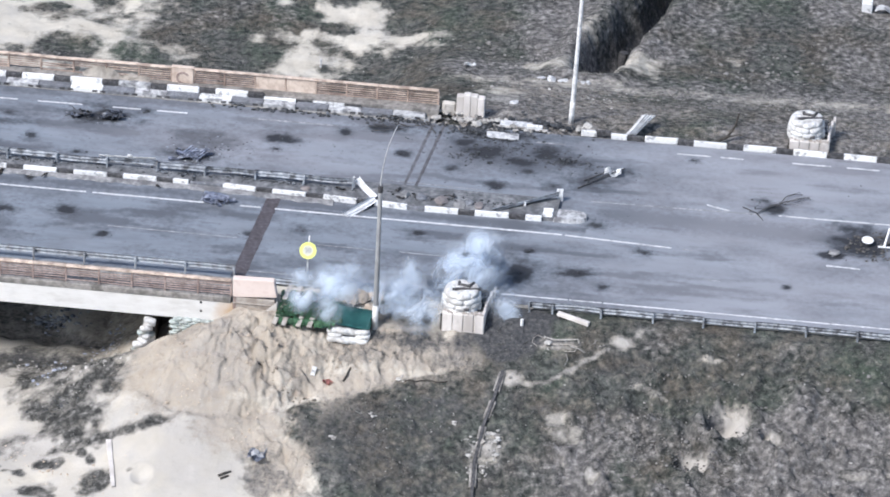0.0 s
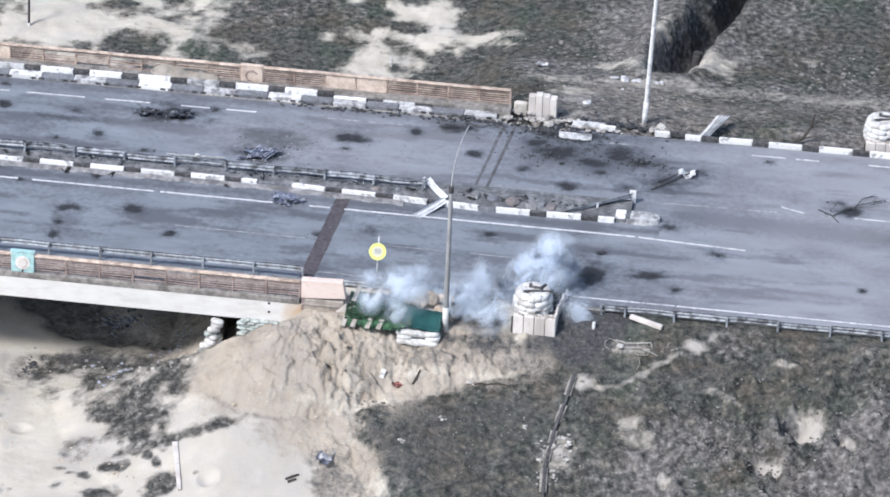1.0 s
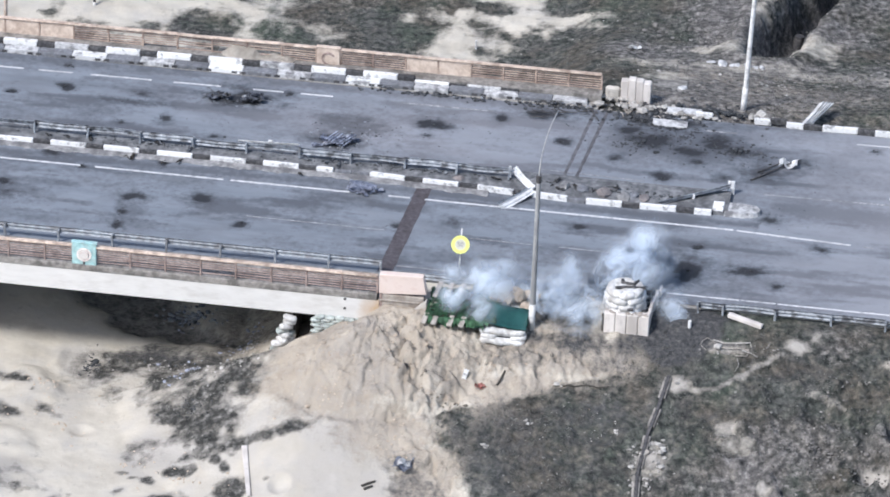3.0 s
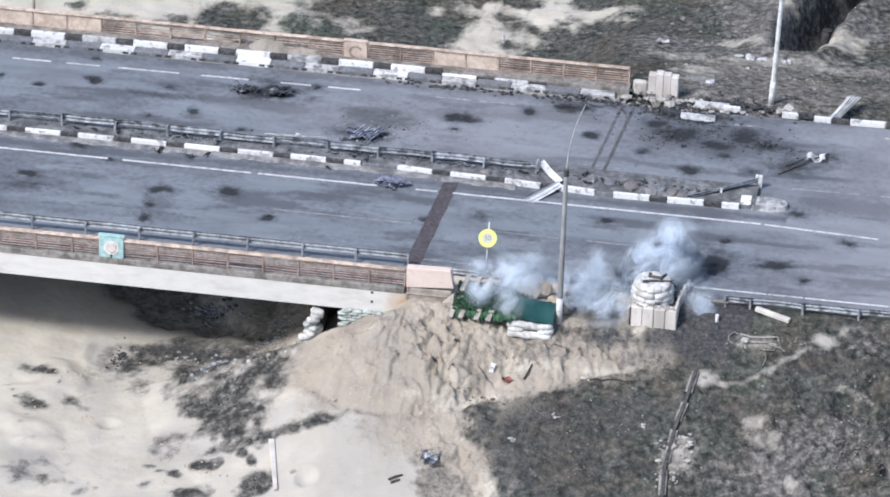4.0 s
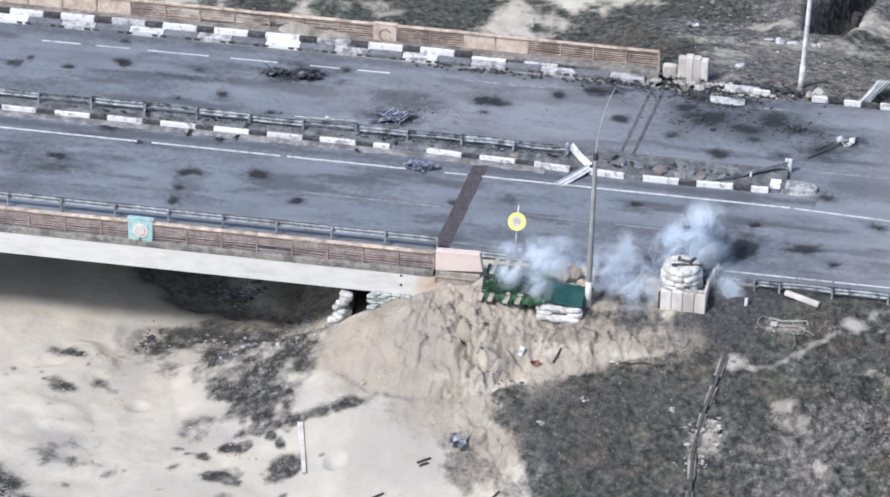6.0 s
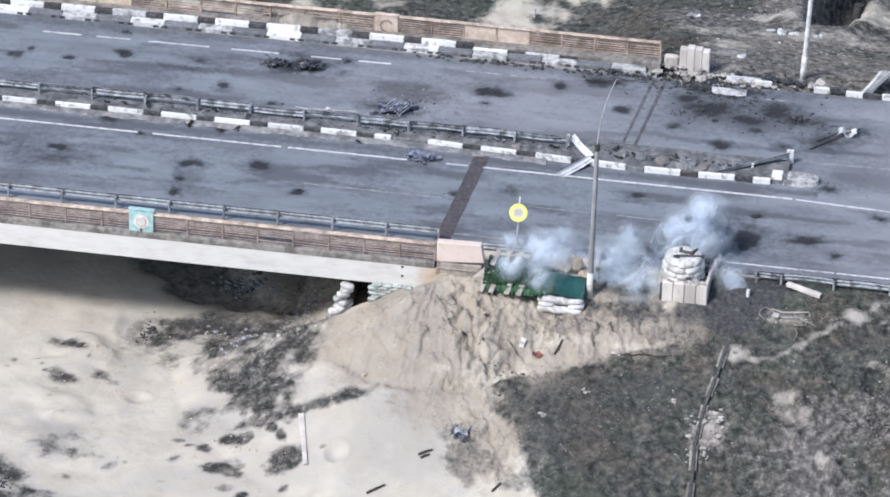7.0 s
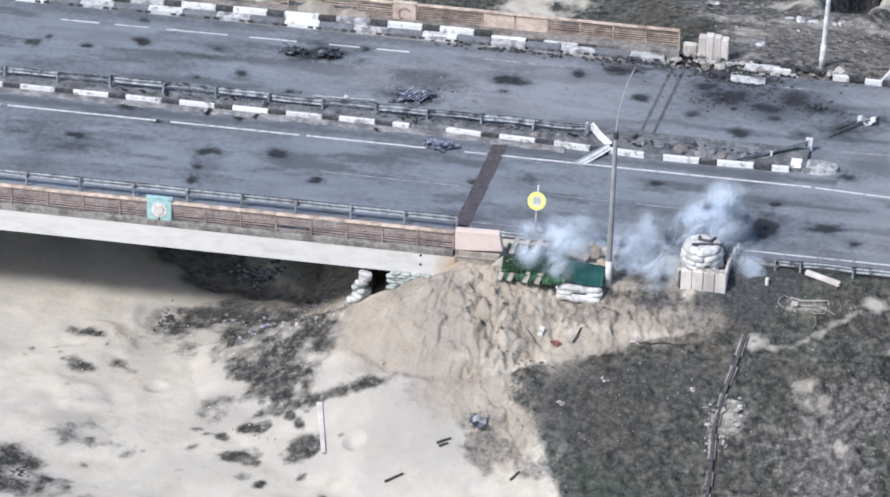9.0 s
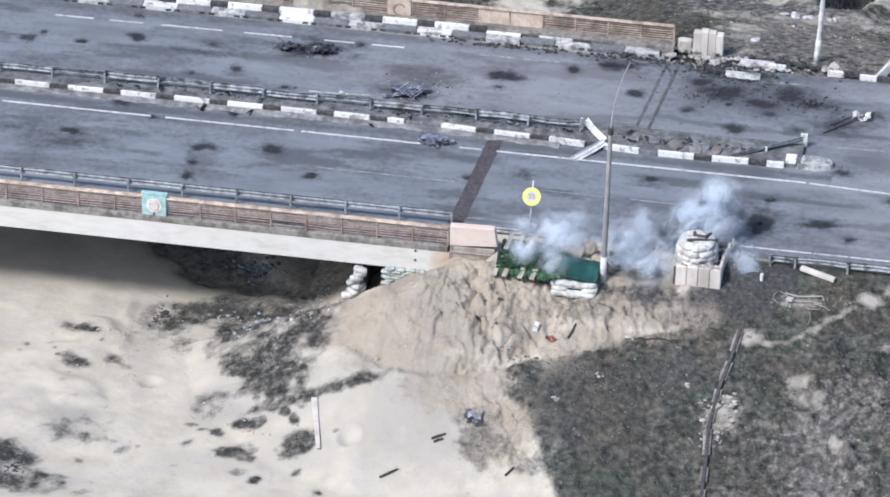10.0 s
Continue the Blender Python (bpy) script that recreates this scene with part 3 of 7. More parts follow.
def height(x, y):
    """The ground's height with its roughness, pits and trench."""
    x, y = np.asarray(x, float), np.asarray(y, float)
    z = relief(x, y)
    paved = smooth(-5.2, -4.4, x) * smooth(-5.9, -5.0, y) * (1 - smooth(17.2, 18.2, y))
    rough = (fbm(x, y, 2.2, 11) - 0.5) * 0.5 + (fbm(x, y, 0.8, 21, 3) - 0.5) * 0.34
    wx, wy = x + (fbm(x, y, 1.4, 27, 3) - 0.5) * 1.6, y + (fbm(x, y, 1.4, 29, 3) - 0.5) * 1.6
    ridge = 1 - 4 * np.abs(fbm(wx, wy * 0.7, 1.5, 25, 3) - 0.5)
    big_ridge = 1 - 4 * np.abs(fbm(wx * 1.25, wy * 0.8, 3.0, 55, 2) - 0.5)
    mound = bulge(x, y, -4.0, -10.2, 6.5, 3.8)
    loose = np.maximum(mound, 0.7 * bulge(x, y, 4.5, -8.8, 4.5, 2.2))
    crack = np.exp(-((fbm(wx, wy, 1.3, 65, 2) - 0.5) / 0.02) ** 2) * smooth(0.5, 0.62, fbm(x, y, 1.9, 131, 2))
    crag = np.abs(fbm(wx + 0.35 * y, wy * 0.55, 0.8, 125, 2) - 0.5) * 2
    rill = np.abs(fbm(x + 0.25 * y + (fbm(x, y, 1.2, 133, 2) - 0.5), y * 0.22, 0.55, 135, 2) - 0.5) * 2
    low = smooth(-3.8, -4.7, relief(x, y)) * smooth(2, -4, x) * (y < 12)
    z = z + (1 - paved) * (rough * (0.62 - 0.12 * mound - 0.46 * low) - 0.2 * crack * mound)
    z = z + (1 - paved) * loose * ((ridge - 0.5) * 0.14 + (big_ridge - 0.5) * 0.34 + (0.35 - crag) * (0.14 + 0.26 * bulge(x, y, -2.4, -9.8, 3.0, 2.8)))
    z = z + (1 - paved) * (0.3 - rill) * 0.42 * bulge(x, y, 4.2, -8.9, 5.2, 1.9)
    crumb = np.abs(fbm(x * 0.9 + 0.3 * y, y * 0.8, 0.5, 191, 3) - 0.5) * 2
    z = z + (1 - paved) * (0.3 - crumb) * 0.3 * np.maximum(bulge(x, y, -2.6, -9.6, 3.4, 3.4), 0.45 * mound) * smooth(0.38, 0.55, fbm(x, y, 1.7, 193, 2))
    where = np.maximum(bulge(x, y, -2.5, -10.0, 3.0, 3.0), np.maximum(0.16 * mound, 0.75 * bulge(x, y, -0.6, -15.6, 1.7, 2.2))) * smooth(-6.8, -7.6, y)
    for size, tall, seed in ((1.3, 0.5, 201), (0.55, 0.15, 211)):
        block, gap = clods(wx * 0.9 + 0.4 * x, wy * 0.9 + 0.2 * y, size, seed)
        z = z + (1 - paved) * where * tall * (block - 0.5 * (1 - smooth(0.0, 0.14, gap)))
    block, gap = clods(x + 0.3 * y + (fbm(x, y, 0.9, 221, 2) - 0.5), y * 0.45, 0.5, 223)
    z = z + (1 - paved) * 0.3 * (block - 0.4 * (1 - smooth(0.0, 0.16, gap))) * bulge(x, y, 4.0, -9.2, 4.6, 1.6)
    tussock = np.maximum(0, fbm(x, y, 0.75, 85, 2) - 0.42)
    z = z + (1 - paved) * tussock * (1.7 * smooth(12, 20, x) * smooth(-6, -9, y) + 0.4 * smooth(0, 5, x) * smooth(-11, -13, y) * (x < 16))
    z = z + (1 - paved) * (fbm(x, y, 7.0, 31, 2) - 0.5) * 1.0 * smooth(-3.8, -4.7, relief(x, y))
    fissure = line_distance(x + (fbm(x, y, 0.8, 67, 3) - 0.5) * 1.5, y + (fbm(x, y, 0.8, 69, 3) - 0.5) * 1.5, FISSURE)
    z = z - (1 - paved) * 0.45 * np.exp(-(fissure / 0.13) ** 2) - 0.75 * bulge(x, y, -5.5, -7.3, 0.9, 0.8) - 0.6 * bulge(x, y, -6.9, -8.3, 1.4, 1.1)
    fork = line_distance(x + (fbm(x, y, 0.6, 137, 3) - 0.5), y + (fbm(x, y, 0.6, 139, 3) - 0.5), FISSURE_FORK)
    z = z - (1 - paved) * 0.3 * np.exp(-(fork / 0.11) ** 2)
    for cx, cy, r, d in CRATERS:
        q = np.hypot(x - cx, y - cy) / r
        z = z - d * np.exp(-q ** 2) + 0.3 * d * np.exp(-((q - 1.35) / 0.35) ** 2)
    q = line_distance(x, y, TRENCH)
    q = q + (fbm(x, y, 1.7, 45, 3) - 0.5) * 1.1
    z = z - 2.9 * np.exp(-(q / 1.2) ** 4) + 0.45 * np.exp(-((q - 2.2) / 0.9) ** 2)
    return np.where(paved > 0.99, np.minimum(z, -0.2), z)


def at_ground(x, y):
    return float(height(np.array([x]), np.array([y]))[0])


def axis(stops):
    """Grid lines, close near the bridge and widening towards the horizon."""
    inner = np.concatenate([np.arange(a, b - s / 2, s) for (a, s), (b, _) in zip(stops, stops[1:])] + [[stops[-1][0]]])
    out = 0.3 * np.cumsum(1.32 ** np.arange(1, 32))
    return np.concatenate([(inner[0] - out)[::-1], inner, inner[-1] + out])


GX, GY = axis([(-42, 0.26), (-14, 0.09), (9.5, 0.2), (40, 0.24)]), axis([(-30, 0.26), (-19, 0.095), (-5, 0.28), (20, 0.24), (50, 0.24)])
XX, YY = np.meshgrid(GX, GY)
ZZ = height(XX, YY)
WOB = (fbm(XX, YY, 2.6, 41, 5) - 0.5) * 1.9 + (fbm(XX, YY, 0.9, 47, 3) - 0.5) * 1.1
EDGE_X = np.interp(YY, [-40, -27, -19.5, -17.0, -14.8, -12.9, -12.0, -10.8, -9.9, -8.3, -5.5], [9, 7, 3.0, 1.4, 0.2, -0.4, 1.8, 4.8, 8.0, 9.2, 9.6])
sand = smooth(0.9, -0.8, XX - EDGE_X + WOB * 0.9) * smooth(14, 8, YY)
SCRUB_A = [(-20.9, -5.6, 1.0, 1.3, 0, 0.95), (-18.6, -5.2, 2.2, 0.9, 0, 0.95), (-15.8, -5.0, 2.6, 0.8, 0, 0.95), (-13.2, -5.4, 1.6, 0.7, 10, 0.7), (-18.6, -7.2, 1.4, 1.2, 0, 0.6), (-15.6, -7.6, 2.4, 1.7, 0, 0.85), (-13.0, -9.4, 2.0, 1.6, 0, 0.9), (-14.6, -11.2, 1.4, 1.4, -30, 1), (-13.0, -12.9, 1.6, 1.1, -25, 1), (-11.6, -10.9, 0.9, 0.9, 0, 0.7), (-9.9, -14.7, 1.9, 0.42, 12, 1), (-16.6, -14.4, 0.9, 0.9, 0, 0.8)]
SCRUB_B = [(-25.9, -21.5, 1.3, 1.5, 0, 1), (-24.2, -23.6, 1.8, 1.0, 0, 1), (-22.8, -22.9, 0.7, 0.5, 0, 0.8), (-22.9, -18.3, 1.3, 0.8, 0, 0.5), (-24.6, -8.3, 1.0, 0.45, -20, 1), (-24.3, -11.3, 0.9, 0.6, 0, 0.9), (-22.9, -10.6, 1.0, 0.9, 0, 0.8), (-10.9, -18.0, 0.6, 0.75, 0, 0.95), (-14.7, -18.6, 0.9, 0.5, 0, 0.95)]
SCRUB_SPOTS = [(-14.4, -16.4), (-13.5, -16.4), (-13.4, -19.3), (-13.6, -20.6), (-10.6, -20.0), (-12.6, -21.1), (-20.1, -19.4), (-16.9, -18.0), (-22.3, -18.8), (-23.8, -19.3), (-23.5, -9.3), (-12.0, -15.8), (-11.4, -16.4), (-15.5, -16.9), (-9.2, -21.6)]
SCRUB = SCRUB_A + SCRUB_B + [(a, b, 0.36, 0.24, 10 * k, 0.95) for k, (a, b) in enumerate(SCRUB_SPOTS)]
clumps = np.random.RandomState(17)
for cx, cy in zip(clumps.uniform(-29, -6, 120), clumps.uniform(-25, -7.5, 120)):
    if fbm(np.array([cx]), np.array([cy]), 2.8, 141, 3)[0] > 0.55 and cx + 0.7 * (cy + 7) < -14:
        SCRUB.append((cx, cy, clumps.uniform(0.12, 0.25), clumps.uniform(0.1, 0.22), clumps.uniform(-30, 30), clumps.uniform(0.4, 0.75)))
thin = np.clip(2.6 * fbm(XX, YY, 1.5, 181, 4) - 0.4, 0.2, 1)
sand = sand * (1 - np.clip(1.05 * spread(XX, YY, [(a, b, c * 1.25, d * 1.25, e, f) for a, b, c, d, e, f in SCRUB], WOB) * thin, 0, 0.82)) * (1 - 0.75 * spread(XX, YY, [(5.4, -7.4, 3.6, 2.6, 0, 1), (9.0, -8.4, 2.0, 1.4, 0, 0.8), (-2.0, -16.2, 1.6, 0.5, -10, 0.5)], WOB))
FAR_SAND = [(-25.5, 34.6, 8.0, 7.08, 0, 1), (-36, 32, 6, 8, 0, 1), (-17.4, 37.9, 1.0, 2.39, 0, 0.8), (-4.3, 39.6, 2.5, 1.63, -8, 1), (-2.9, 36.5, 3.83, 1.62, -6, 1), (-5.8, 33.0, 2.33, 2.18, 0, 1), (-8.5, 40.9, 0.83, 0.97, 0, 1), (-9.8, 35.6, 0.6, 0.71, 0, 0.9), (-14.4, 33.2, 1.5, 1.09, -5, 0.8), (-19.2, 31.0, 2.0, 1.08, 0, 0.8)]
FAR_SCRUB = [(-21.9, 32.3, 2.0, 1.86, 0, 1), (-25.3, 31.6, 0.67, 1.01, 0, 1), (-24.1, 37.7, 1.5, 0.8, 0, 1), (-17.8, 32.3, 0.87, 1.24, 0, 0.85), (-13.1, 36.7, 3.33, 3.32, 0, 1), (-8.8, 33.5, 1.0, 1.4, 0, 0.9), (-4.6, 32.4, 0.73, 0.63, 0, 0.8), (-4.7, 38.3, 1.0, 0.4, 0, 0.6)]
FAR_PALE = [(15.6, 31.9, 2.1, 2.0, 0, 0.68), (11.9, 37.0, 0.7, 1.7, 0, 0.6), (9.2, 30.8, 0.9, 0.6, 0, 0.6), (11.2, 31.0, 1.5, 1.2, 0, 0.5), (17.2, 30.6, 0.8, 0.4, 0, 0.7), (7.5, 24.2, 2.02, 1.46, 0, 0.5), (22.1, 34.6, 0.67, 0.79, 0, 0.4)]
far = np.maximum(spread(XX, YY, FAR_SAND, WOB), spread(XX, YY, FAR_PALE, WOB))
far = np.maximum(far, 0.42 * np.exp(-((YY - 27 - 0.03 * XX) / 1.6) ** 2) * smooth(2, 6, XX))
sand = np.where(YY > 12, far * (1 - spread(XX, YY, FAR_SCRUB, WOB)), sand)
for cx, cy, r, d in CRATERS:
    sand = np.maximum(sand, (0.95 if d > 0.5 else 0.7) * (1 - smooth(0.5, 1.4, np.hypot(XX - cx - 0.15 * r, YY - cy) / r + WOB * 0.3)))
PALE = [(12.1, -9.6, 0.7, 0.7, 0, 0.7), (18.1, -6.6, 0.75, 0.5, 0, 0.65), (14.9, -12.1, 0.6, 0.5, 20, 0.5), (32.1, -13.9, 0.9, 0.4, 0, 0.45), (14.4, -7.2, 1.69, 0.45, 0, 0.5), (11.3, -14.3, 1.01, 0.87, 20, 0.5), (15.7, -13.1, 1.35, 0.51, 0, 0.4), (23.3, -7.5, 0.67, 0.22, 0, 0.3), (20.3, -10.0, 1.35, 0.37, 0, 0.3)]
sand = np.maximum(sand, 1.3 * spread(XX, YY, PALE, WOB * 0.5))
sand = np.maximum(sand, 0.5 * np.exp(-(line_distance(XX + WOB * 0.1, YY, FOOTPATH) / 0.2) ** 2))
tan = spread(XX, YY, [(-4.0, -9.8, 7.0, 4.4, 0, 1), (4.8, -8.6, 5.4, 2.4, 0, 0.9), (-2.6, -14.2, 3.2, 2.0, 0, 0.9), (-0.4, -16.6, 1.8, 2.2, 0, 1), (2.6, -10.9, 5.0, 0.9, 13, 1)], WOB * 0.4)
tan = np.maximum(tan, 0.6 * (YY > -6.0) * (YY < 20) * smooth(-3, -8, XX) * smooth(-17, -13.5, XX))
tan = np.clip(tan * (1 - 0.7 * spread(XX, YY, SCRUB, WOB)), 0, 1)
tan = np.maximum(tan, 0.34 * (0.5 + fbm(XX * 0.5, YY, 2.5, 161)) * smooth(17, 19, YY) * smooth(4, 8, XX) * (1 - smooth(25, 31, YY)))
# dark soil, and shade painted under the bridge, beside the bunker and in craters
soil_shade = np.clip(spread(XX, YY, [(3.2, -9.3, 4.6, 1.5, 0, 0.5), (0.2, -10.0, 1.6, 1.6, 0, 0.4), (-1.2, -17.3, 1.6, 1.2, -30, 0.6), (5.7, -6.4, 2.4, 1.1, 0, 0.75), (-16.6, -3.6, 3.6, 1.2, 0, 0.7), (-13.2, -3.2, 2.2, 1.6, 0, 0.55), (-12.6, 0.0, 2.0, 2.0, 0, 0.4), (-20, 11, 16, 5, 0, 0.6), (12.0, -6.6, 2.4, 2.2, 0, 1.1), (11.0, -5.4, 1.4, 1.0, 0, 1.1), (7.5, -12.5, 3.4, 2.0, 0, 0.55), (5.0, -14.8, 4.6, 3.0, 0, 0.55), (6.5, -18.5, 4.0, 2.5, 0, 0.45), (13.5, -11.5, 1.6, 0.8, 0, 0.6), (20, -8, 5, 1.2, 0, 0.4), (-13, -5.2, 3.5, 1.2, -10, 0.55), (6.2, -7.8, 3.6, 1.2, 0, 0.75), (2.0, -10.6, 1.6, 0.5, 0, 0.4), (-0.4, -11.2, 1.4, 1.0, 0, 0.5), (7.6, -9.0, 1.5, 1.2, 0, 0.55), (-1.4, -15.9, 1.5, 0.5, 0, 0.5), (0.6, -14.2, 0.4, 1.6, 0, 0.6), (-0.4, -17.0, 1.2, 0.4, -20, 0.6), (0.1, -17.5, 1.0, 0.7, -30, 0.6), (1.7, -18.6, 1.2, 0.7, 0, 0.6), (23.9, -10.9, 0.6, 0.75, 0, 0.7), (22.5, -14.2, 0.35, 0.35, 0, 0.5)], WOB), 0, 1)
# shade painted along the trench floor
soil_shade = np.maximum(soil_shade, 0.7 * np.exp(-(line_distance(XX, YY, TRENCH) / 1.1) ** 4))
soil_shade = np.maximum(soil_shade, 0.34 * np.exp(-((np.hypot((XX + 4.3) / 5.6, (YY + 9.4) / 4.15) - 1.08) / 0.1) ** 2) * smooth(-10, -12, YY))
# shade painted into the hollow below the deck
soil_shade = np.maximum(soil_shade, 0.6 * (1 - smooth(-0.8, 0.8, pit_edge(XX, YY))))
straw = np.clip(fbm(XX, YY, 5.0, 61, 4) * 1.9 - 0.75 + 0.6 * smooth(13, 18, XX) * smooth(-9, -12, YY) + 0.3 * smooth(20, 26, XX) * smooth(-12, -16, YY) - 0.3 * smooth(14, 8, XX) * (YY < -11) + 0.25 * (YY > 26) * smooth(6, 12, XX) + 0.5 * (YY > 16) * smooth(4, 8, XX) * (1 - smooth(25, 31, YY)), 0, 1)


# grey dusty sand; the first, long patch paints the shading of a gully
DUST_SHADE = [(-21.0, -10.1, 0.9, 6.33, 10, 0.55), (-23.5, -17.6, 1.88, 2.2, 0, 0.8), (-16.1, -14.3, 2.19, 2.68, 0, 0.9), (-10.7, -15.3, 3.45, 1.92, 0, 0.6), (-7.0, -18.3, 3.45, 2.1, 0, 0.5), (-14.3, -11.2, 3.76, 4.84, 0, 0.8), (-10.9, -10.7, 1.88, 1.8, 0, 0.7), (-28.9, -1.2, 3.76, 3.66, 0, 0.5), (-16.2, -20.1, 3.76, 2.16, 0, 0.5), (-5.5, -16.6, 4.8, 4.0, 0, 0.8), (-10.5, -18.5, 3.5, 2.4, 0, 0.6), (-8.0, -12.8, 4.0, 1.8, 0, 0.6)]


def grid_mesh(name, xs, ys, zz, attribute, rgb, material):
    w_, h_ = len(xs), len(ys)
    xx, yy = np.meshgrid(xs, ys)
    me = bpy.data.meshes.new(name)
    me.vertices.add(w_ * h_)
    me.vertices.foreach_set("co", np.stack([xx, yy, zz], -1).astype(np.float32).ravel())
    i = (np.arange(h_ - 1)[:, None] * w_ + np.arange(w_ - 1)[None, :]).ravel()
    loops = np.stack([i, i + 1, i + 1 + w_, i + w_], -1).astype(np.int32).ravel()
    me.loops.add(len(loops))
    me.loops.foreach_set("vertex_index", loops)
    me.polygons.add(len(i))
    me.polygons.foreach_set("loop_start", np.arange(0, len(loops), 4, dtype=np.int32))
    me.polygons.foreach_set("use_smooth", np.ones(len(i), bool))
    me.update(calc_edges=True)
    col = me.color_attributes.new(attribute, "FLOAT_COLOR", "POINT")
    data = np.ones((w_ * h_, 4), np.float32)
    for k, c in enumerate(rgb):
        data[:, k] = c.ravel()
    col.data.foreach_set("color", data.ravel())
    me.materials.append(material)
    me.validate()
    return me


# grey dust field, which also carries the painted gully shading
dust = np.maximum(np.maximum(spread(XX, YY, DUST_SHADE, WOB * 0.5), np.clip(0.4 * smooth(0.45, 0.68, fbm(XX, YY, 4.5, 151, 4)) * (YY < 0) * smooth(-2, -8, XX), 0, 1)), 0.75 * spread(XX, YY, [(a, b, c * 1.9, d * 1.9, e, f) for a, b, c, d, e, f in SCRUB], WOB * 0.5))
dust = np.maximum(dust, 0.8 * smooth(8, 10, XX) * smooth(0.3, 0.45, sand) * (YY < 0))
ground = new("ground", grid_mesh("ground", GX, GY, ZZ, "cover", (sand, tan, straw, soil_shade), GROUND))
ground.data.attributes.new("dust", "FLOAT", "POINT").data.foreach_set("value", dust.astype(np.float32).ravel())
tagged(ground, "pale sand, bare dirt and dry dark scrub", "ground", kind="structure")


# ---- road ----
SOOT_NEAR = [(-20.0, 1.3, 0.73, 0.47, 0.8), (-16.2, 1.7, 0.83, 0.53, 0.9), (-20.3, -0.5, 0.33, 0.33, 1), (-20.3, -2.1, 0.5, 0.53, 0.8), (-13.5, -0.7, 0.4, 0.33, 1), (-5.1, 0.9, 0.33, 0.33, 1), (-1.9, 1.8, 0.47, 0.67, 0.35), (4.9, 2.8, 0.4, 0.27, 0.9), (11.8, 1.9, 0.33, 0.27, 1), (11.4, -0.6, 1.07, 1.13, 1), (14.7, -0.3, 0.87, 0.47, 0.8), (18.5, 2.9, 0.6, 0.53, 0.8), (16.6, -1.6, 0.33, 0.33, 0.8), (27.2, 0.4, 0.27, 0.33, 0.8)]
SOOT_NEAR2 = [(-27.6, 1.5, 0.63, 0.38, 1), (-27.5, 0.3, 1.41, 0.75, 0.35), (-23.5, 4.1, 0.31, 0.25, 0.8), (-25.5, 5.3, 0.56, 0.5, 0.7), (-19.1, 5.4, 0.31, 0.38, 0.8), (-30.7, 1.4, 1.25, 0.63, 0.3), (29.6, 4.6, 0.9, 0.6, 0.9), (31.5, 6.4, 2.2, 2.2, 0.75), (0.6, -1.6, 0.6, 0.3, 0.5), (15.3, 5.6, 0.7, 0.5, 0.7)]
SOOT_FAR = [(-26.2, 13.0, 0.47, 0.33, 0.9), (-16.5, 13.3, 1.5, 0.8, 0.55), (-20.0, 10.6, 0.5, 0.4, 1), (-22.4, 9.6, 0.27, 0.27, 0.8), (-4.7, 13.0, 1.07, 0.93, 0.8), (-1.0, 14.5, 0.5, 0.47, 0.9), (2.9, 12.3, 0.47, 0.47, 0.9), (7.9, 13.8, 1.2, 0.93, 0.8), (8.9, 9.3, 0.6, 0.47, 0.8), (11.6, 14.2, 0.83, 0.93, 0.9), (10.7, 11.5, 0.4, 0.27, 0.8), (20.6, 14.8, 0.47, 0.27, 0.8), (26.0, 9.5, 0.87, 0.53, 0.7), (25.2, 10.5, 0.67, 0.4, 0.5)]
SOOT_FAR2 = [(-26.8, 15.7, 0.44, 0.31, 0.8), (-26.5, 13.3, 0.5, 0.31, 1), (-29.4, 12.0, 0.38, 0.31, 1), (-32.5, 11.8, 0.69, 0.5, 0.6), (-31.8, 12.6, 0.38, 0.31, 0.8), (-21.9, 13.2, 0.44, 0.31, 1), (-22.6, 12.2, 2.04, 0.38, 0.4), (-13.5, 14.9, 0.47, 0.31, 0.8), (-16.9, 9.0, 0.38, 0.25, 0.8), (-4.9, 11.6, 0.44, 0.31, 0.9), (-9.9, 11.9, 2.19, 1.57, 0.35), (-9.9, 9.4, 1.4, 0.9, 0.6), (7.2, 15.8, 2.2, 0.7, 0.6), (14.6, 10.9, 1.6, 1.2, 0.4)]
SOOT_TORN = [(6.5, 14.6, 0.8, 0.5, 0.9), (9.8, 12.6, 1.1, 0.5, 0.8), (13.2, 13.2, 0.9, 0.5, 0.9), (6.0, 11.0, 0.5, 0.4, 0.8), (12.4, 10.0, 0.8, 0.4, 0.6), (16.5, 12.5, 0.8, 0.4, 0.6), (1.2, 15.4, 1.6, 0.5, 0.7), (9.4, 15.6, 1.8, 0.6, 0.8), (-15.7, 13.9, 1.5, 1.1, 0.85), (-17.6, 13.7, 0.8, 0.6, 0.8), (-9.6, 9.8, 1.7, 0.9, 0.7), (-8.6, 11.6, 2.2, 1.6, 0.4)]
SOOTS = SOOT_NEAR + SOOT_NEAR2 + SOOT_FAR + SOOT_FAR2 + SOOT_TORN
RX, RY = np.concatenate([np.linspace(-260, -46, 30), np.arange(-45, 45.01, 0.2), np.linspace(46, 300, 30)]), np.arange(-4.45, 16.7, 0.2)
RXX, RYY = np.meshgrid(RX, RY)
rw = (fbm(RXX, RYY, 0.9, 71) - 0.5) * 1.3
soot = np.zeros_like(RXX)
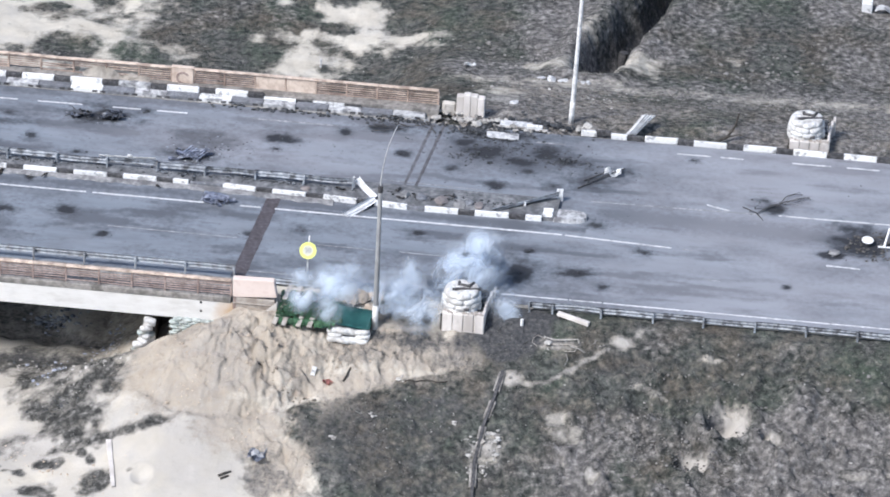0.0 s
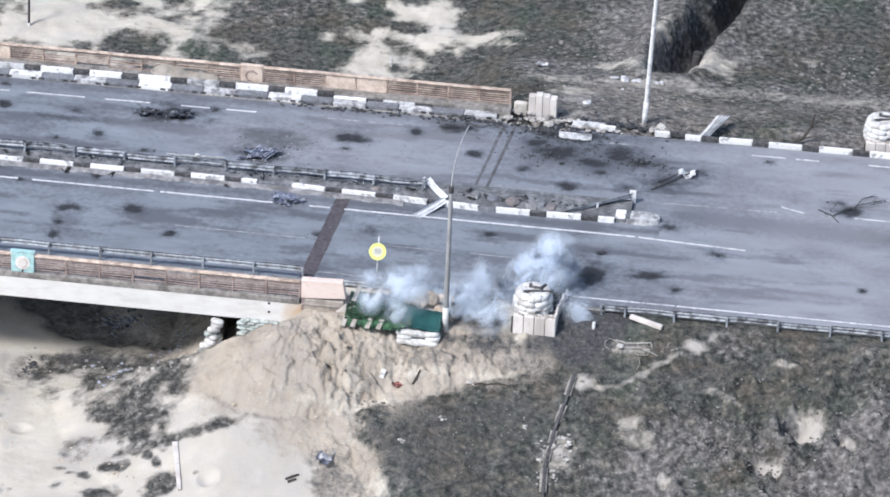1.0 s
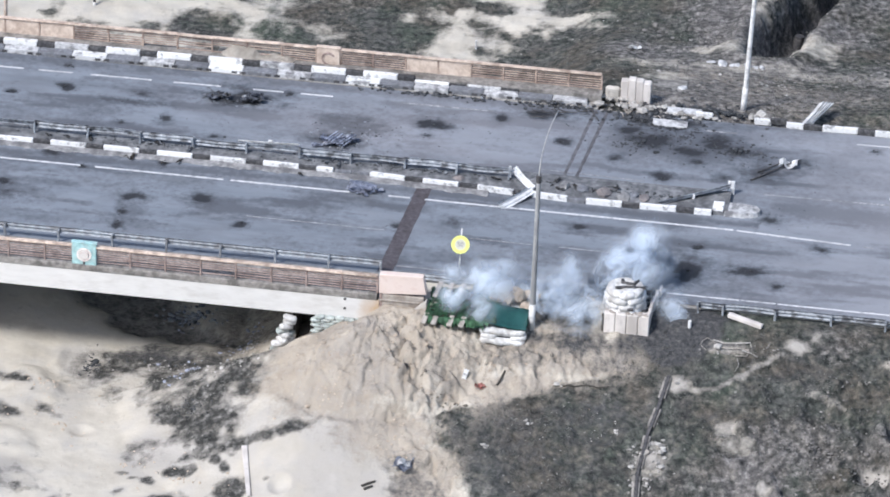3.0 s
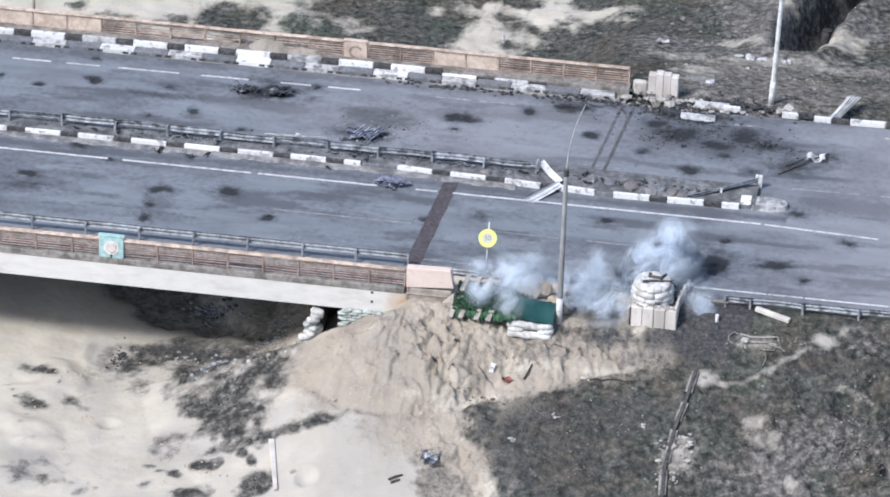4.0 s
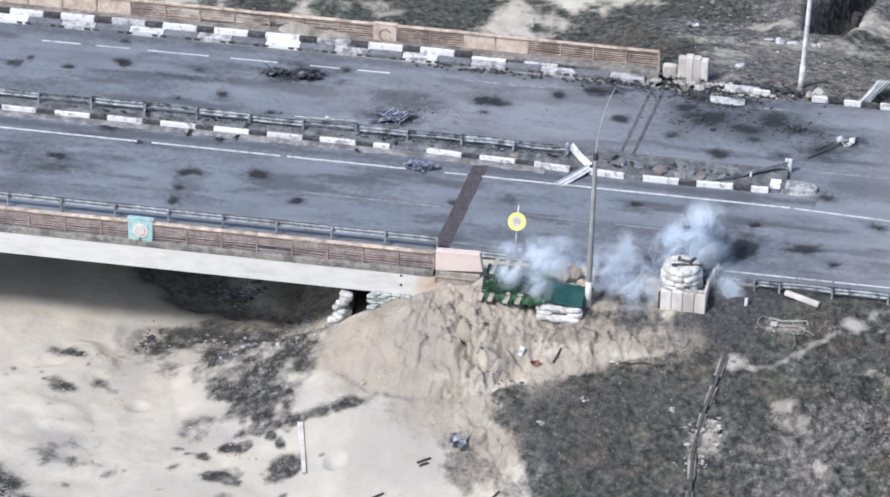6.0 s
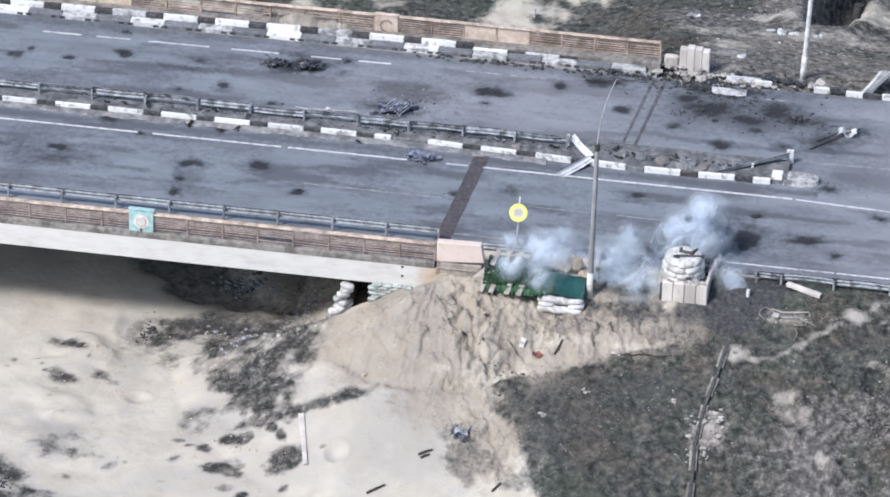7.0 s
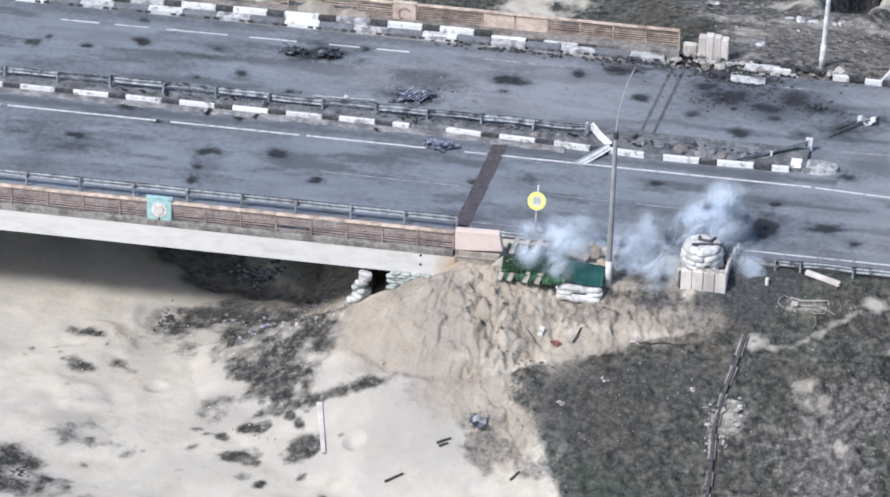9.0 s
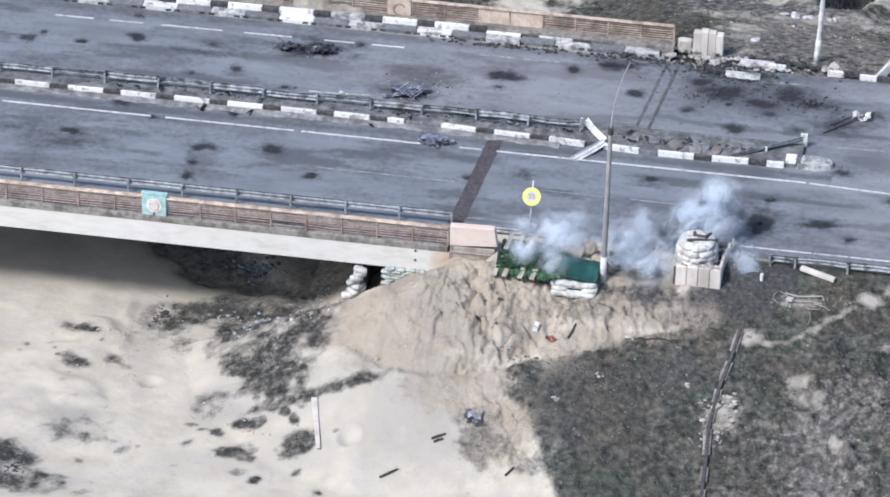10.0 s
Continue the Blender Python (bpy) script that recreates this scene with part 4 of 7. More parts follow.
for cx, cy, rx, ry, s in SOOTS:
    ang = np.arctan2((RYY - cy) / ry, (RXX - cx) / rx)
    rays = 0.16 * np.sin(ang * 5 + cx * 3) * np.sin(ang * 3 + cy * 5)
    d = np.hypot((RXX - cx) / rx, (RYY - cy) / ry) + rw * 1.25 + rays
    soot = np.maximum(soot, s * (0.9 * (1 - smooth(0.1, 1.15, d)) + 0.3 * (1 - smooth(0.4, 2.5, d))))
grime = np.clip(fbm(RXX * 0.45, RYY, 2.2, 81) * 1.6 - 0.55, 0, 1)
smear = np.clip(fbm(RXX * 0.2, RYY, 1.0, 83, 4) * 3.0 - 1.4, 0, 1) * 0.95
grime = np.maximum(np.maximum(grime * 0.8, smear), 0.75 * np.exp(-((RYY - 7.0 + 0.03 * (RXX - 22)) / 1.5) ** 2) * smooth(13, 17, RXX))
grime = np.maximum(grime, 0.8 * (0.35 + fbm(RXX * 0.5, RYY, 1.3, 89)) * np.exp(-((RYY - 4.95) / 0.5) ** 2) * (RXX < 15))
grime = np.maximum(grime, 1.0 * bulge(RXX, RYY, 9, 13.4, 7, 2.8) * (0.4 + fbm(RXX, RYY, 1.6, 95)))
grime = np.maximum(grime, 0.7 * np.exp(-((RYY - 16.2) / 0.7) ** 2) * (RXX < 16) * (0.3 + fbm(RXX, RYY, 1.3, 97)))
grime = np.maximum(grime, spread(RXX, RYY, [(-10, 11.5, 4.5, 2.5, 0, 0.6), (-28, 0.4, 3.5, 1.5, 0, 0.6), (-17, 12.4, 4, 0.5, 0, 0.8), (-20, -1, 1.0, 2.0, 0, 0.6), (15, 11.5, 2.5, 1.5, 0, 0.6), (26, 10, 2.5, 1.2, 0, 0.5)], rw))
bleach = np.clip(smooth(2, 28, RXX) * (0.5 + fbm(RXX * 0.4, RYY, 3.0, 99)) - soot * 1.5 - grime * 0.5, 0, 1)
bleach = np.maximum(bleach, np.clip(1.0 * bulge(RXX, RYY, -5, 12, 11, 4) * (0.4 + fbm(RXX * 0.5, RYY, 2.4, 93)) - soot * 1.2, 0, 1))
sag = -0.05 * soot * (fbm(RXX, RYY, 0.7, 91) > 0.45) * (soot > 0.6)
road = new("road", grid_mesh("road", RX, RY, sag, "soot", (soot, grime, bleach), ROAD))
tagged(road, "grey asphalt carriageway pitted and scorched by blasts", "road", kind="structure")
bed = bmesh.new()
box(bed, -260, 300, -4.45, 16.6, -0.30, -0.06)
part("road_bed", bed, CONCRETE, road)


def stripe(x0, x1, y0, y1, width, material, label):
    bm = bmesh.new()
    n = max(2, int(abs(x1 - x0) / 0.5))
    rnd = random.Random(int((x0 + 100) * 97 + y0 * 31))
    top = []
    for i in range(n + 1):
        x, y = x0 + (x1 - x0) * i / n, y0 + (y1 - y0) * i / n
        a, b = rnd.uniform(-0.012, 0.012), rnd.uniform(-0.012, 0.012)
        top.append((bm.verts.new((x, y - width / 2 + a, 0.006)), bm.verts.new((x, y + width / 2 + b, 0.006))))
    for p, q in zip(top, top[1:]):
        bm.faces.new((p[0], q[0], q[1], p[1]))
    return part("road_line", bm, material, road, label)


for x0, x1 in ((-52, -32.6), (-32.2, -23.6), (-22.8, -15.4), (-15.0, -8.2), (-6.0, -4.75), (-4.0, 13.5), (13.7, 20.1)):
    stripe(x0, x1, 4.15 if x0 < 0 else 4.12, 4.15 if x0 < 0 else 3.75, 0.17, LINE, "worn white edge line")
stripe(20.8, 21.4, 3.7, 3.65, 0.12, LINEFAINT, "worn white edge line")
for x0, x1 in ((-4.3, 7.2), (10.6, 14.6), (14.7, 16.6), (16.7, 30.0), (30.1, 60)):
    stripe(x0, x1, -3.45, -3.45, 0.14, LINE if x0 > 10 else LINEFAINT, "worn white edge line")
stripe(-45, -5, -3.5, -3.5, 0.13, LINEFAINT, "almost worn away edge line")
for x0, x1 in ((-13.4, -5.6), (-0.8, 3.2), (4.2, 7.6), (22.5, 23.3)):
    stripe(x0, x1, 0.35, 0.3, 0.1, LINEFAINT, "almost worn away lane line")
for x0, x1 in ((-31.6, -29.3), (-28.4, -26.4), (-25.3, -21.7), (-20.4, -17.6), (-15.7, -13.9), (-12.9, -11.0), (-7.0, -1.6), (10.8, 12.6), (19.5, 21.6), (22.2, 23.6), (26.6, 29.0), (30.0, 32.0)):
    stripe(x0, x1, 14.95 + 0.012 * (x0 + 20), 14.95 + 0.012 * (x1 + 20), 0.16, LINE if x0 < -10 or x0 > 15 else LINEFAINT, "broken white edge line")
stripe(14.8, 25.5, 8.5, 8.75, 0.14, LINEFAINT, "faint white edge line")
stripe(26.2, 33.5, 8.8, 8.9, 0.17, LINE, "worn white edge line")
stripe(2.0, 8.0, 8.9, 8.7, 0.1, LINEFAINT, "faint white edge line")
stripe(29.4, 31.4, 3.3, 3.25, 0.16, LINE, "worn white edge line")
stripe(21.8, 23.2, 9.37, 8.87, 0.16, LINE, "loose white strip on the asphalt")


def expansion_joint(x0, y0, x1, y1, width, material):
    bm = bmesh.new()
    n = 40
    rnd = random.Random(int(x0 * 10))
    a = []
    for i in range(n + 1):
        u = i / n
        cx, cy = x0 + (x1 - x0) * u, y0 + (y1 - y0) * u
        l, r = rnd.uniform(-0.02, 0.02), rnd.uniform(-0.03, 0.03)
        a.append([bm.verts.new((cx - width / 2 + l, cy, 0.004)), bm.verts.new((cx - 0.05 * width, cy, 0.014)), bm.verts.new((cx + 0.05 * width, cy, 0.014)), bm.verts.new((cx + width / 2 + r, cy, 0.004))])
    for p, q in zip(a, a[1:]):
        for k in range(3):
            bm.faces.new((p[k], p[k + 1], q[k + 1], q[k]))
    return part("expansion_joint", bm, material, road, "dark torn expansion joint across the deck")


expansion_joint(-4.85, -4.3, -4.1, 5.9, 0.85, JOINT)
expansion_joint(3.4, 8.2, 4.2, 16.4, 0.2, FARJOINT)
expansion_joint(4.1, 8.2, 4.9, 16.4, 0.2, FARJOINT)


# ---- kerbs and median ----
def kerb_mesh(length, depth, high, material, seed):
    bm = one_box(0.008, length - 0.008, 0, depth, -0.06, high, bevel=0.03)
    rnd = random.Random(seed)
    for v in bm.verts:
        v.co += Vector((rnd.uniform(-0.012, 0.012), rnd.uniform(-0.012, 0.012), rnd.uniform(-0.015, 0.01)))
    return mesh_of(bm, "kerb_block", material)


def median_y(x):
    return float(np.interp(x, [-60, -8, 5, 16], [5.98, 6.05, 5.42, 5.55]))


median = thing("median", (0, 0, 0), "concrete median strip with black and white kerb stones", "median", kind="structure")
mb = bmesh.new()
steps = np.linspace(-120, 13.0, 150)
rows = []
for x in steps:
    y = median_y(x)
    rows.append([mb.verts.new(p) for p in ((x, y + 0.15, -0.05), (x, y + 0.15, 0.24), (x, y + 0.6, 0.30), (x, 7.8, 0.26), (x, 8.1, 0.22), (x, 8.1, -0.05))])
for a, b in zip(rows, rows[1:]):
    for k in range(5):
        mb.faces.new((a[k], b[k], b[k + 1], a[k + 1]))
mb.faces.new(rows[-1])
bmesh.ops.recalc_face_normals(mb, faces=mb.faces)
part("fill", mb, MEDIAN, median, "dusty broken median top")
ab = bmesh.new()
rows = [[ab.verts.new(p) for p in ((x, median_y(x) - 0.5 + 0.07 * math.sin(x * 3.1) + 0.06 * math.sin(x * 7.7), 0.004), (x, median_y(x) - 0.4 + 0.07 * math.sin(x * 3.1), 0.05), (x, median_y(x) + 0.02, 0.09))] for x in np.linspace(-60, -0.5, 180)]
for a, b in zip(rows, rows[1:]):
    for k in range(2):
        ab.faces.new((a[k], b[k], b[k + 1], a[k + 1]))
part("gutter_apron", ab, GUTTER, median, "crumbling grey concrete gutter")
kw = [kerb_mesh(2.06, 0.2, 0.34, KERBWHITE, s) for s in range(4)]
kws = [kerb_mesh(1.0, 0.2, 0.34, KERBWHITE, s + 9) for s in range(2)]
kb = [kerb_mesh(1.0, 0.2, 0.32, KERBBLACK, s + 20) for s in range(3)]
kg = [kerb_mesh(1.0, 0.2, 0.24, KERBGREY, s + 30) for s in range(3)]


def median_block(i, me, x, drop=0.0, tilt=0.0):
    dy = median_y(x + 1) - median_y(x)
    place("kerb_block", me, Matrix.Translation((x, median_y(x) + drop * 0.4, -drop)) @ Matrix.Rotation(math.atan(dy) + tilt, 4, "Z"), median)


x = -31.95 - 3.08 * 9
i = 0
while x < -14:
    median_block(i, kw[i % 4], x, tilt=0.0)
    median_block(i, kb[i % 3], x + 2.07)
    x += 3.08
    i += 1
for x, me in ((-13.5, kw[0]), (-11.4, kb[1]), (-10.45, kws[0]), (-9.4, kg[0]), (-8.4, kg[1]), (-7.38, kw[1]), (-5.3, kb[0]), (-4.33, kw[2]), (-2.2, kb[2]), (-1.17, kw[3]), (0.9, kb[0]), (1.92, kw[0]), (4.0, kg[2]), (5.02, kw[1]), (7.05, kb[1]), (8.06, kw[2]), (10.15, kb[2]), (11.13, kws[0])):
    median_block(0, me, x, tilt=random.Random(int(x * 7)).uniform(-0.03, 0.03))

# rounded nose that ends the median
nose = thing("median_nose", (13.4, 6.2, 0), "pale rounded concrete end of the median", "kerb end")
nb = bmesh.new()
out = [(-0.6, -0.62), (0.5, -0.64), (1.1, -0.5), (1.42, -0.2), (1.45, 0.15), (1.2, 0.5), (0.5, 0.66), (-0.6, 0.64)]
lo = [nb.verts.new((a, b, -0.02)) for a, b in out]
hi = [nb.verts.new((a * 0.95, b * 0.9, 0.26)) for a, b in out]
for k in range(len(out)):
    nb.faces.new((lo[k], lo[(k + 1) % 8], hi[(k + 1) % 8], hi[k]))
nb.faces.new(hi)
part("cap", nb, KERBDIRTY, nose)
part("end_slab", one_box(-1.25, -0.64, -0.5, 0.45, 0.0, 0.36, bevel=0.04), KERBWHITE, nose)

# stepped kerb along the far carriageway on the bridge
far_kerb = thing("far_kerb", (0, 0, 0), "stepped black and white kerb beside the footway", "kerb", kind="structure")
part("footway", one_box(-120, 4.4, 17.5, 18.55, 0.0, 0.42), LEDGE, far_kerb, "grimy concrete footway")
lw = [kerb_mesh(2.04, 0.62, 0.27, KERBDIRTY if s % 2 else KERBWHITE, s + 40) for s in range(4)]
lg = [kerb_mesh(2.0, 0.62, 0.25, KERBGREY, s + 50) for s in range(3)]
uw = [kerb_mesh(2.04, 0.3, 0.56, KERBDIRTY if s == 2 else KERBWHITE, s + 60) for s in range(4)]
ub = [kerb_mesh(1.02, 0.3, 0.54, KERBBLACK, s + 70) for s in range(3)]
drain = mesh_of(one_box(-0.17, 0.17, -0.012, 0.05, 0.015, 0.17, bevel=0.01), "drain_hole", KERBBLACK)
def far_y(x):
    return 16.66 + 0.008 * (x + 20)


x, i = -26.8 - 4.06 * 8, 0
while x < 3:
    place("kerb_block", lw[1 + 2 * (i % 2) if x > -9 else i % 4], pose(x, far_y(x) + (0.07 * math.sin(x * 9) if x > -9 else 0), -0.05 * (x > -6), 0, 0, 0.4 + (1.6 * math.sin(x * 5) if x > -9 else 0)), far_kerb)
    if x + 4.06 < 4.5:
        place("kerb_block", lg[i % 3], pose(x + 2.04, far_y(x + 2), 0, 0, 0, 0.4), far_kerb)
    for d in (0.02, 1.55, 2.06, 3.55):
        if x + d < 3.5:
            place("drain_hole", drain, pose(x + d, far_y(x + d), 0), far_kerb)
    x += 4.06
    i += 1
x, i = -27.99 - 3.06 * 10, 0
while x < -3.0:
    slip = random.Random(i)
    wild = 1 if x > -7 else 0.12
    place("kerb_block", uw[2 if x > -4 else i % 4], pose(x, far_y(x) + 0.64 - 0.1 * wild * slip.random(), -0.14 * (x > -9) - 0.1 * wild * slip.random(), 6 * wild * slip.random(), 0, 0.4 + wild * slip.uniform(-3, 3)), far_kerb)
    place("kerb_block", ub[i % 3], pose(x + 2.04, far_y(x) + 0.64, -0.14 * (x > -9) - 0.1 * wild * slip.random(), 5 * wild * slip.random(), 0, 0.4 + wild * slip.uniform(-3, 3)), far_kerb)
    x += 3.06
    i += 1

# single kerb on the embankment
side_kerb = thing("side_kerb", (0, 0, 0), "black and white kerb stones along the verge", "kerb", kind="structure")
for x, me in ((8.3, lw[1]), (13.4, kws[0]), (14.3, kb[1]), (15.28, kws[1]), (16.3, kb[0]), (17.38, kw[1]), (19.45, kb[2]), (20.4, kw[2]), (22.5, kb[0]), (23.5, kw[3]), (25.6, kb[1]), (26.6, kw[0]), (28.7, kb[2]), (29.7, kw[1]), (31.8, kb[0]), (32.8, kw[2]), (34.9, kb[1]), (35.9, kw[3])):
    place("kerb_block", me, pose(x, 16.6 + (0.3 if x < 15 else 0), -0.1 if x < 14 else 0, 0, 0, random.Random(int(x * 3)).uniform(-2, 2)), side_kerb)
place("kerb_block", lw[3], pose(7.65, 15.3, -0.14, 8, 2, 3), side_kerb)
place("kerb_block", kws[1], pose(10.0, 16.85, 0.0, 8, 0, -4), side_kerb)

# ---- bridge ----
bridge = thing("bridge", (0, 0, 0), "concrete road bridge with whitewashed edge beams", "bridge", kind="structure")
part("deck", one_box(-120, -4.85, -6.75, 6.4, -0.62, -0.31), CONCRETE, bridge)
part("deck", one_box(-120, 4.3, 6.5, 18.5, -0.62, -0.31), CONCRETE, bridge)
part("near_footway", one_box(-120, -4.85, -6.85, -4.48, -0.31, 0.05, bevel=0.02), LEDGE, bridge, "grimy concrete footway edge")
part("footway_base", one_box(-120, 4.3, 16.62, 18.6, -0.31, -0.01), CONCRETE, bridge)
part("edge_beam", one_box(-120, -4.72, -6.83, -6.3, -1.62, -0.315, bevel=0.02), WHITEBEAM, bridge, "whitewashed edge beam")
part("edge_beam", one_box(-120, 4.2, 18.1, 18.6, -1.62, -0.315, bevel=0.02), WHITEBEAM, bridge)
# thin dark brown strip closing the right end of the edge beam
part("end_plate", one_box(-4.71, -4.56, -6.8, -6.35, -0.8, 0.18, bevel=0.01), RAILSLAT, bridge, "dark brown upright strip at the beam end")
for z in (-0.42, -1.0):
    hole = bmesh.new()
    bmesh.ops.create_cone(hole, cap_ends=True, segments=14, radius1=0.075, radius2=0.075, depth=0.03)
    bmesh.ops.transform(hole, matrix=pose(-6.6, -6.835, z, 90, 0, 0), verts=hole.verts)
    part("drain_spout", hole, DARKSTEEL, bridge, "dark drain opening")
for y in (-3.6, -1.0, 1.6, 4.2, 8.2, 10.8, 13.4, 16.0):
    part("girder", one_box(-120, -5.0 if y < 6 else 4.2, y - 0.3, y + 0.3, -1.58, -0.63), CONCRETE, bridge)
part("abutment", one_box(-5.0, -4.2, -6.7, 6.4, -4.0, -0.31), CONCRETE, bridge)
part("abutment", one_box(3.4, 4.3, 6.5, 19.3, -5.0, -0.63), CONCRETE, bridge)
for px in (-44, -76, -108):
    for py in (-3, 2.5, 9.5, 15):
        pier = bmesh.new()
        tube(pier, [(px, py, -6.5), (px, py, -1.6)], 0.7, sides=16)
        part("pier", pier, CONCRETE, bridge)


def bridge_railing(y, z, x0, x1, step, label, dusty=(), skip=(), steel=RAILSLAT):
    rail = thing("bridge_railing", (x0, y, z), label, "railing")
    n = round((x1 - x0) / step)
    post = mesh_of(one_box(-0.05, 0.05, -0.06, 0.06, 0, 1.02, bevel=0.01), "post", steel)
    slat = mesh_of(one_box(0.03, step - 0.03, -0.018, 0.018, -0.034, 0.034), "slat", steel)
    cap = mesh_of(one_box(-0.01, step - 0.01, -0.13, 0.13, 1.02, 1.12, bevel=0.02), "top_rail", RAILTOP)
    sheet = one_box(0.06, step - 0.06, -0.035, -0.02, 0.1, 0.98)
    sheet = mesh_of(sheet, "sheet", RAILDUST)
    rnd = random.Random(int(y * 7))
    for i in range(n + 1):
        place("post", post, pose(i * step, 0, 0), rail)
        if i == n or i in skip:
            continue
        place("top_rail", cap, pose(i * step, 0, rnd.uniform(-0.012, 0.012), 0, rnd.uniform(-0.3, 0.3), 0), rail)
        if i in dusty:
            place("sheet", sheet, pose(i * step, 0, 0), rail, "dust-caked infill sheet")
        for k in range(6):
            if rnd.random() < (0.05 if steel is RAILSLAT else 0.12):
                continue
            place("slat", slat, pose(i * step, rnd.uniform(-0.01, 0.01), 0.15 + k * 0.148, 0, rnd.uniform(-2.2, 2.2) if rnd.random() < 0.16 else rnd.uniform(-0.3, 0.3), 0), rail)
    return rail


bridge_railing(-6.62, 0.05, -21.3 - 2.02 * 16, -21.95, 2.02, "brown steel bridge railing with faded orange handrail")
bridge_railing(-6.62, 0.05, -20.5, -4.86, 1.955, "brown steel bridge railing with faded orange handrail")
bridge_railing(18.3, 0.32, -12.54 - 2.07 * 15, -12.54, 2.07, "rusty tan bridge railing, partly caked with dust", dusty=(0, 1, 2, 3, 4, 5, 6, 7), steel=RAILTAN)
bridge_railing(18.3, 0.32, -11.1, 4.3, 1.925, "rusty tan bridge railing, partly caked with dust", dusty=(2, 3), steel=RAILTAN)


def emblem_panel(x, y, z, face, motif, label, ring):
    t = thing("emblem_panel", (x, y, z), label, "panel")
    slab_ = part("slab", one_box(-0.68, 0.68, -0.12, 0.12, 0, 1.4, bevel=0.03), face, t)
    part("cap", one_box(-0.72, 0.72, -0.15, 0.15, 1.402, 1.47, bevel=0.02), face, t)
    bm = bmesh.new()
    segs = 22
    span_ = 2 * math.pi if ring > 1 else 1.35 * math.pi
    for k in range(segs):
        a, b = span_ * k / segs + 0.5, span_ * (k + 1) / segs + 0.5
        q = [bm.verts.new((r * math.cos(w_), -0.155, 0.72 + r * math.sin(w_))) for r, w_ in ((0.30, a), (0.42, a), (0.42, b), (0.30, b))]
        bm.faces.new(q)
    got = bmesh.ops.extrude_face_region(bm, geom=bm.faces[:])
    bmesh.ops.translate(bm, vec=(0, 0.04, 0), verts=[v for v in got["geom"] if isinstance(v, bmesh.types.BMVert)])
    bmesh.ops.recalc_face_normals(bm, faces=bm.faces)
    part("wreath", bm, motif, slab_, "raised round wreath")
    if ring > 1:
        disc = bmesh.new()
        bmesh.ops.create_cone(disc, cap_ends=True, segments=24, radius1=0.3, radius2=0.26, depth=0.08)
        bmesh.ops.transform(disc, matrix=pose(0, -0.15, 0.72, 90, 0, 0), verts=disc.verts)
        part("boss", disc, ORNAMENT, slab_, "chalky white raised boss")
        part("stem", one_box(-0.05, 0.05, -0.15, -0.118, 0.06, 0.3), DARKSTEEL, slab_)
    return t


emblem_panel(-21.1, -6.64, -0.05, TURQ, ORNAMENT, "turquoise panel with a white round wreath relief", 2)
emblem_panel(-11.82, 18.28, 0.06, RAILDUST, RAILSLAT, "tan panel with a dark broken ring relief", 1)

end_block = thing("railing_end_block", (-3.55, -6.6, 0), "pink painted concrete block ending the railing", "wall block")
eb = one_box(-1.19, 1.24, -0.2, 0.25, 0.1, 1.34, bevel=0.04)
for v in eb.verts:
    if v.co.x > 0:
        v.co.z += 0.06 if v.co.z > 0.9 else 0.2
        v.co.x += 0.18 if v.co.z < 0.9 else 0
part("wall", eb, PINK, end_block)
part("footing", one_box(-1.17, 1.3, -0.17, 0.3, -1.0, 0.09, bevel=0.05), EARTHWALL, end_block, "earth-stained footing")
part("ledge", one_box(-1.2, 1.2, -0.24, -0.175, -0.3, -0.2, bevel=0.02), EARTHWALL, end_block, "crumbling ledge")
slope_slab = thing("tilted_slab", (-3.0, -7.35, -1.2), "pale tilted concrete slab leaning in the dirt", "slab")
tb = bmesh.new()
fr = [tb.verts.new(p) for p in ((-1.0, -0.1, -0.45), (0.2, 0.05, 0.75), (0.95, 0.1, 1.5), (0.9, -0.08, -0.1))]
bk = [tb.verts.new(v.co + Vector((0.03, 0.14, 0.0))) for v in fr]
tb.faces.new(fr[::-1])
tb.faces.new(bk)
for k in range(4):
    tb.faces.new((fr[k], fr[(k + 1) % 4], bk[(k + 1) % 4], bk[k]))
bmesh.ops.recalc_face_normals(tb, faces=tb.faces)
part("slab", tb, SLABPALE, slope_slab)

far_block = thing("far_end_block", (5.5, 18.3, 0.08), "pale ribbed concrete block with a chipped corner", "wall block")
for k in range(4):
    part("rib", one_box(-0.05 + k * 0.44, 0.385 + k * 0.44, -0.2 - 0.03 * (k % 2), 0.3, -0.4, (1.12, 1.25, 1.2, 1.1)[k], bevel=0.035), BLOCK, far_block)
part("stub", one_box(-0.95, -0.07, -0.15, 0.2, -0.4, 0.62, bevel=0.12), SLABPALE, far_block, "broken lower stub")
apron = thing("concrete_apron", pose(8.0, 20.4, -0.52, -12, 0, 4), "flat grey concrete apron behind the kerb", "slab")
part("slab", one_box(-1.0, 1.1, -1.3, 2.6, -0.1, 0.06, bevel=0.02), LEDGE, apron)

# ---- guardrails ----
WPROF = [(y_, z_ * 1.3) for y_, z_ in [(0.0, 0.155), (-0.045, 0.13), (-0.075, 0.10), (-0.075, 0.06), (-0.02, 0.02), (-0.02, -0.02), (-0.075, -0.06), (-0.075, -0.10), (-0.045, -0.13), (0.0, -0.155), (0.012, -0.15), (-0.03, -0.125), (-0.062, -0.09), (-0.062, -0.065), (-0.006, -0.02), (-0.006, 0.02), (-0.062, 0.065), (-0.062, 0.09), (-0.03, 0.125), (0.012, 0.15)]]


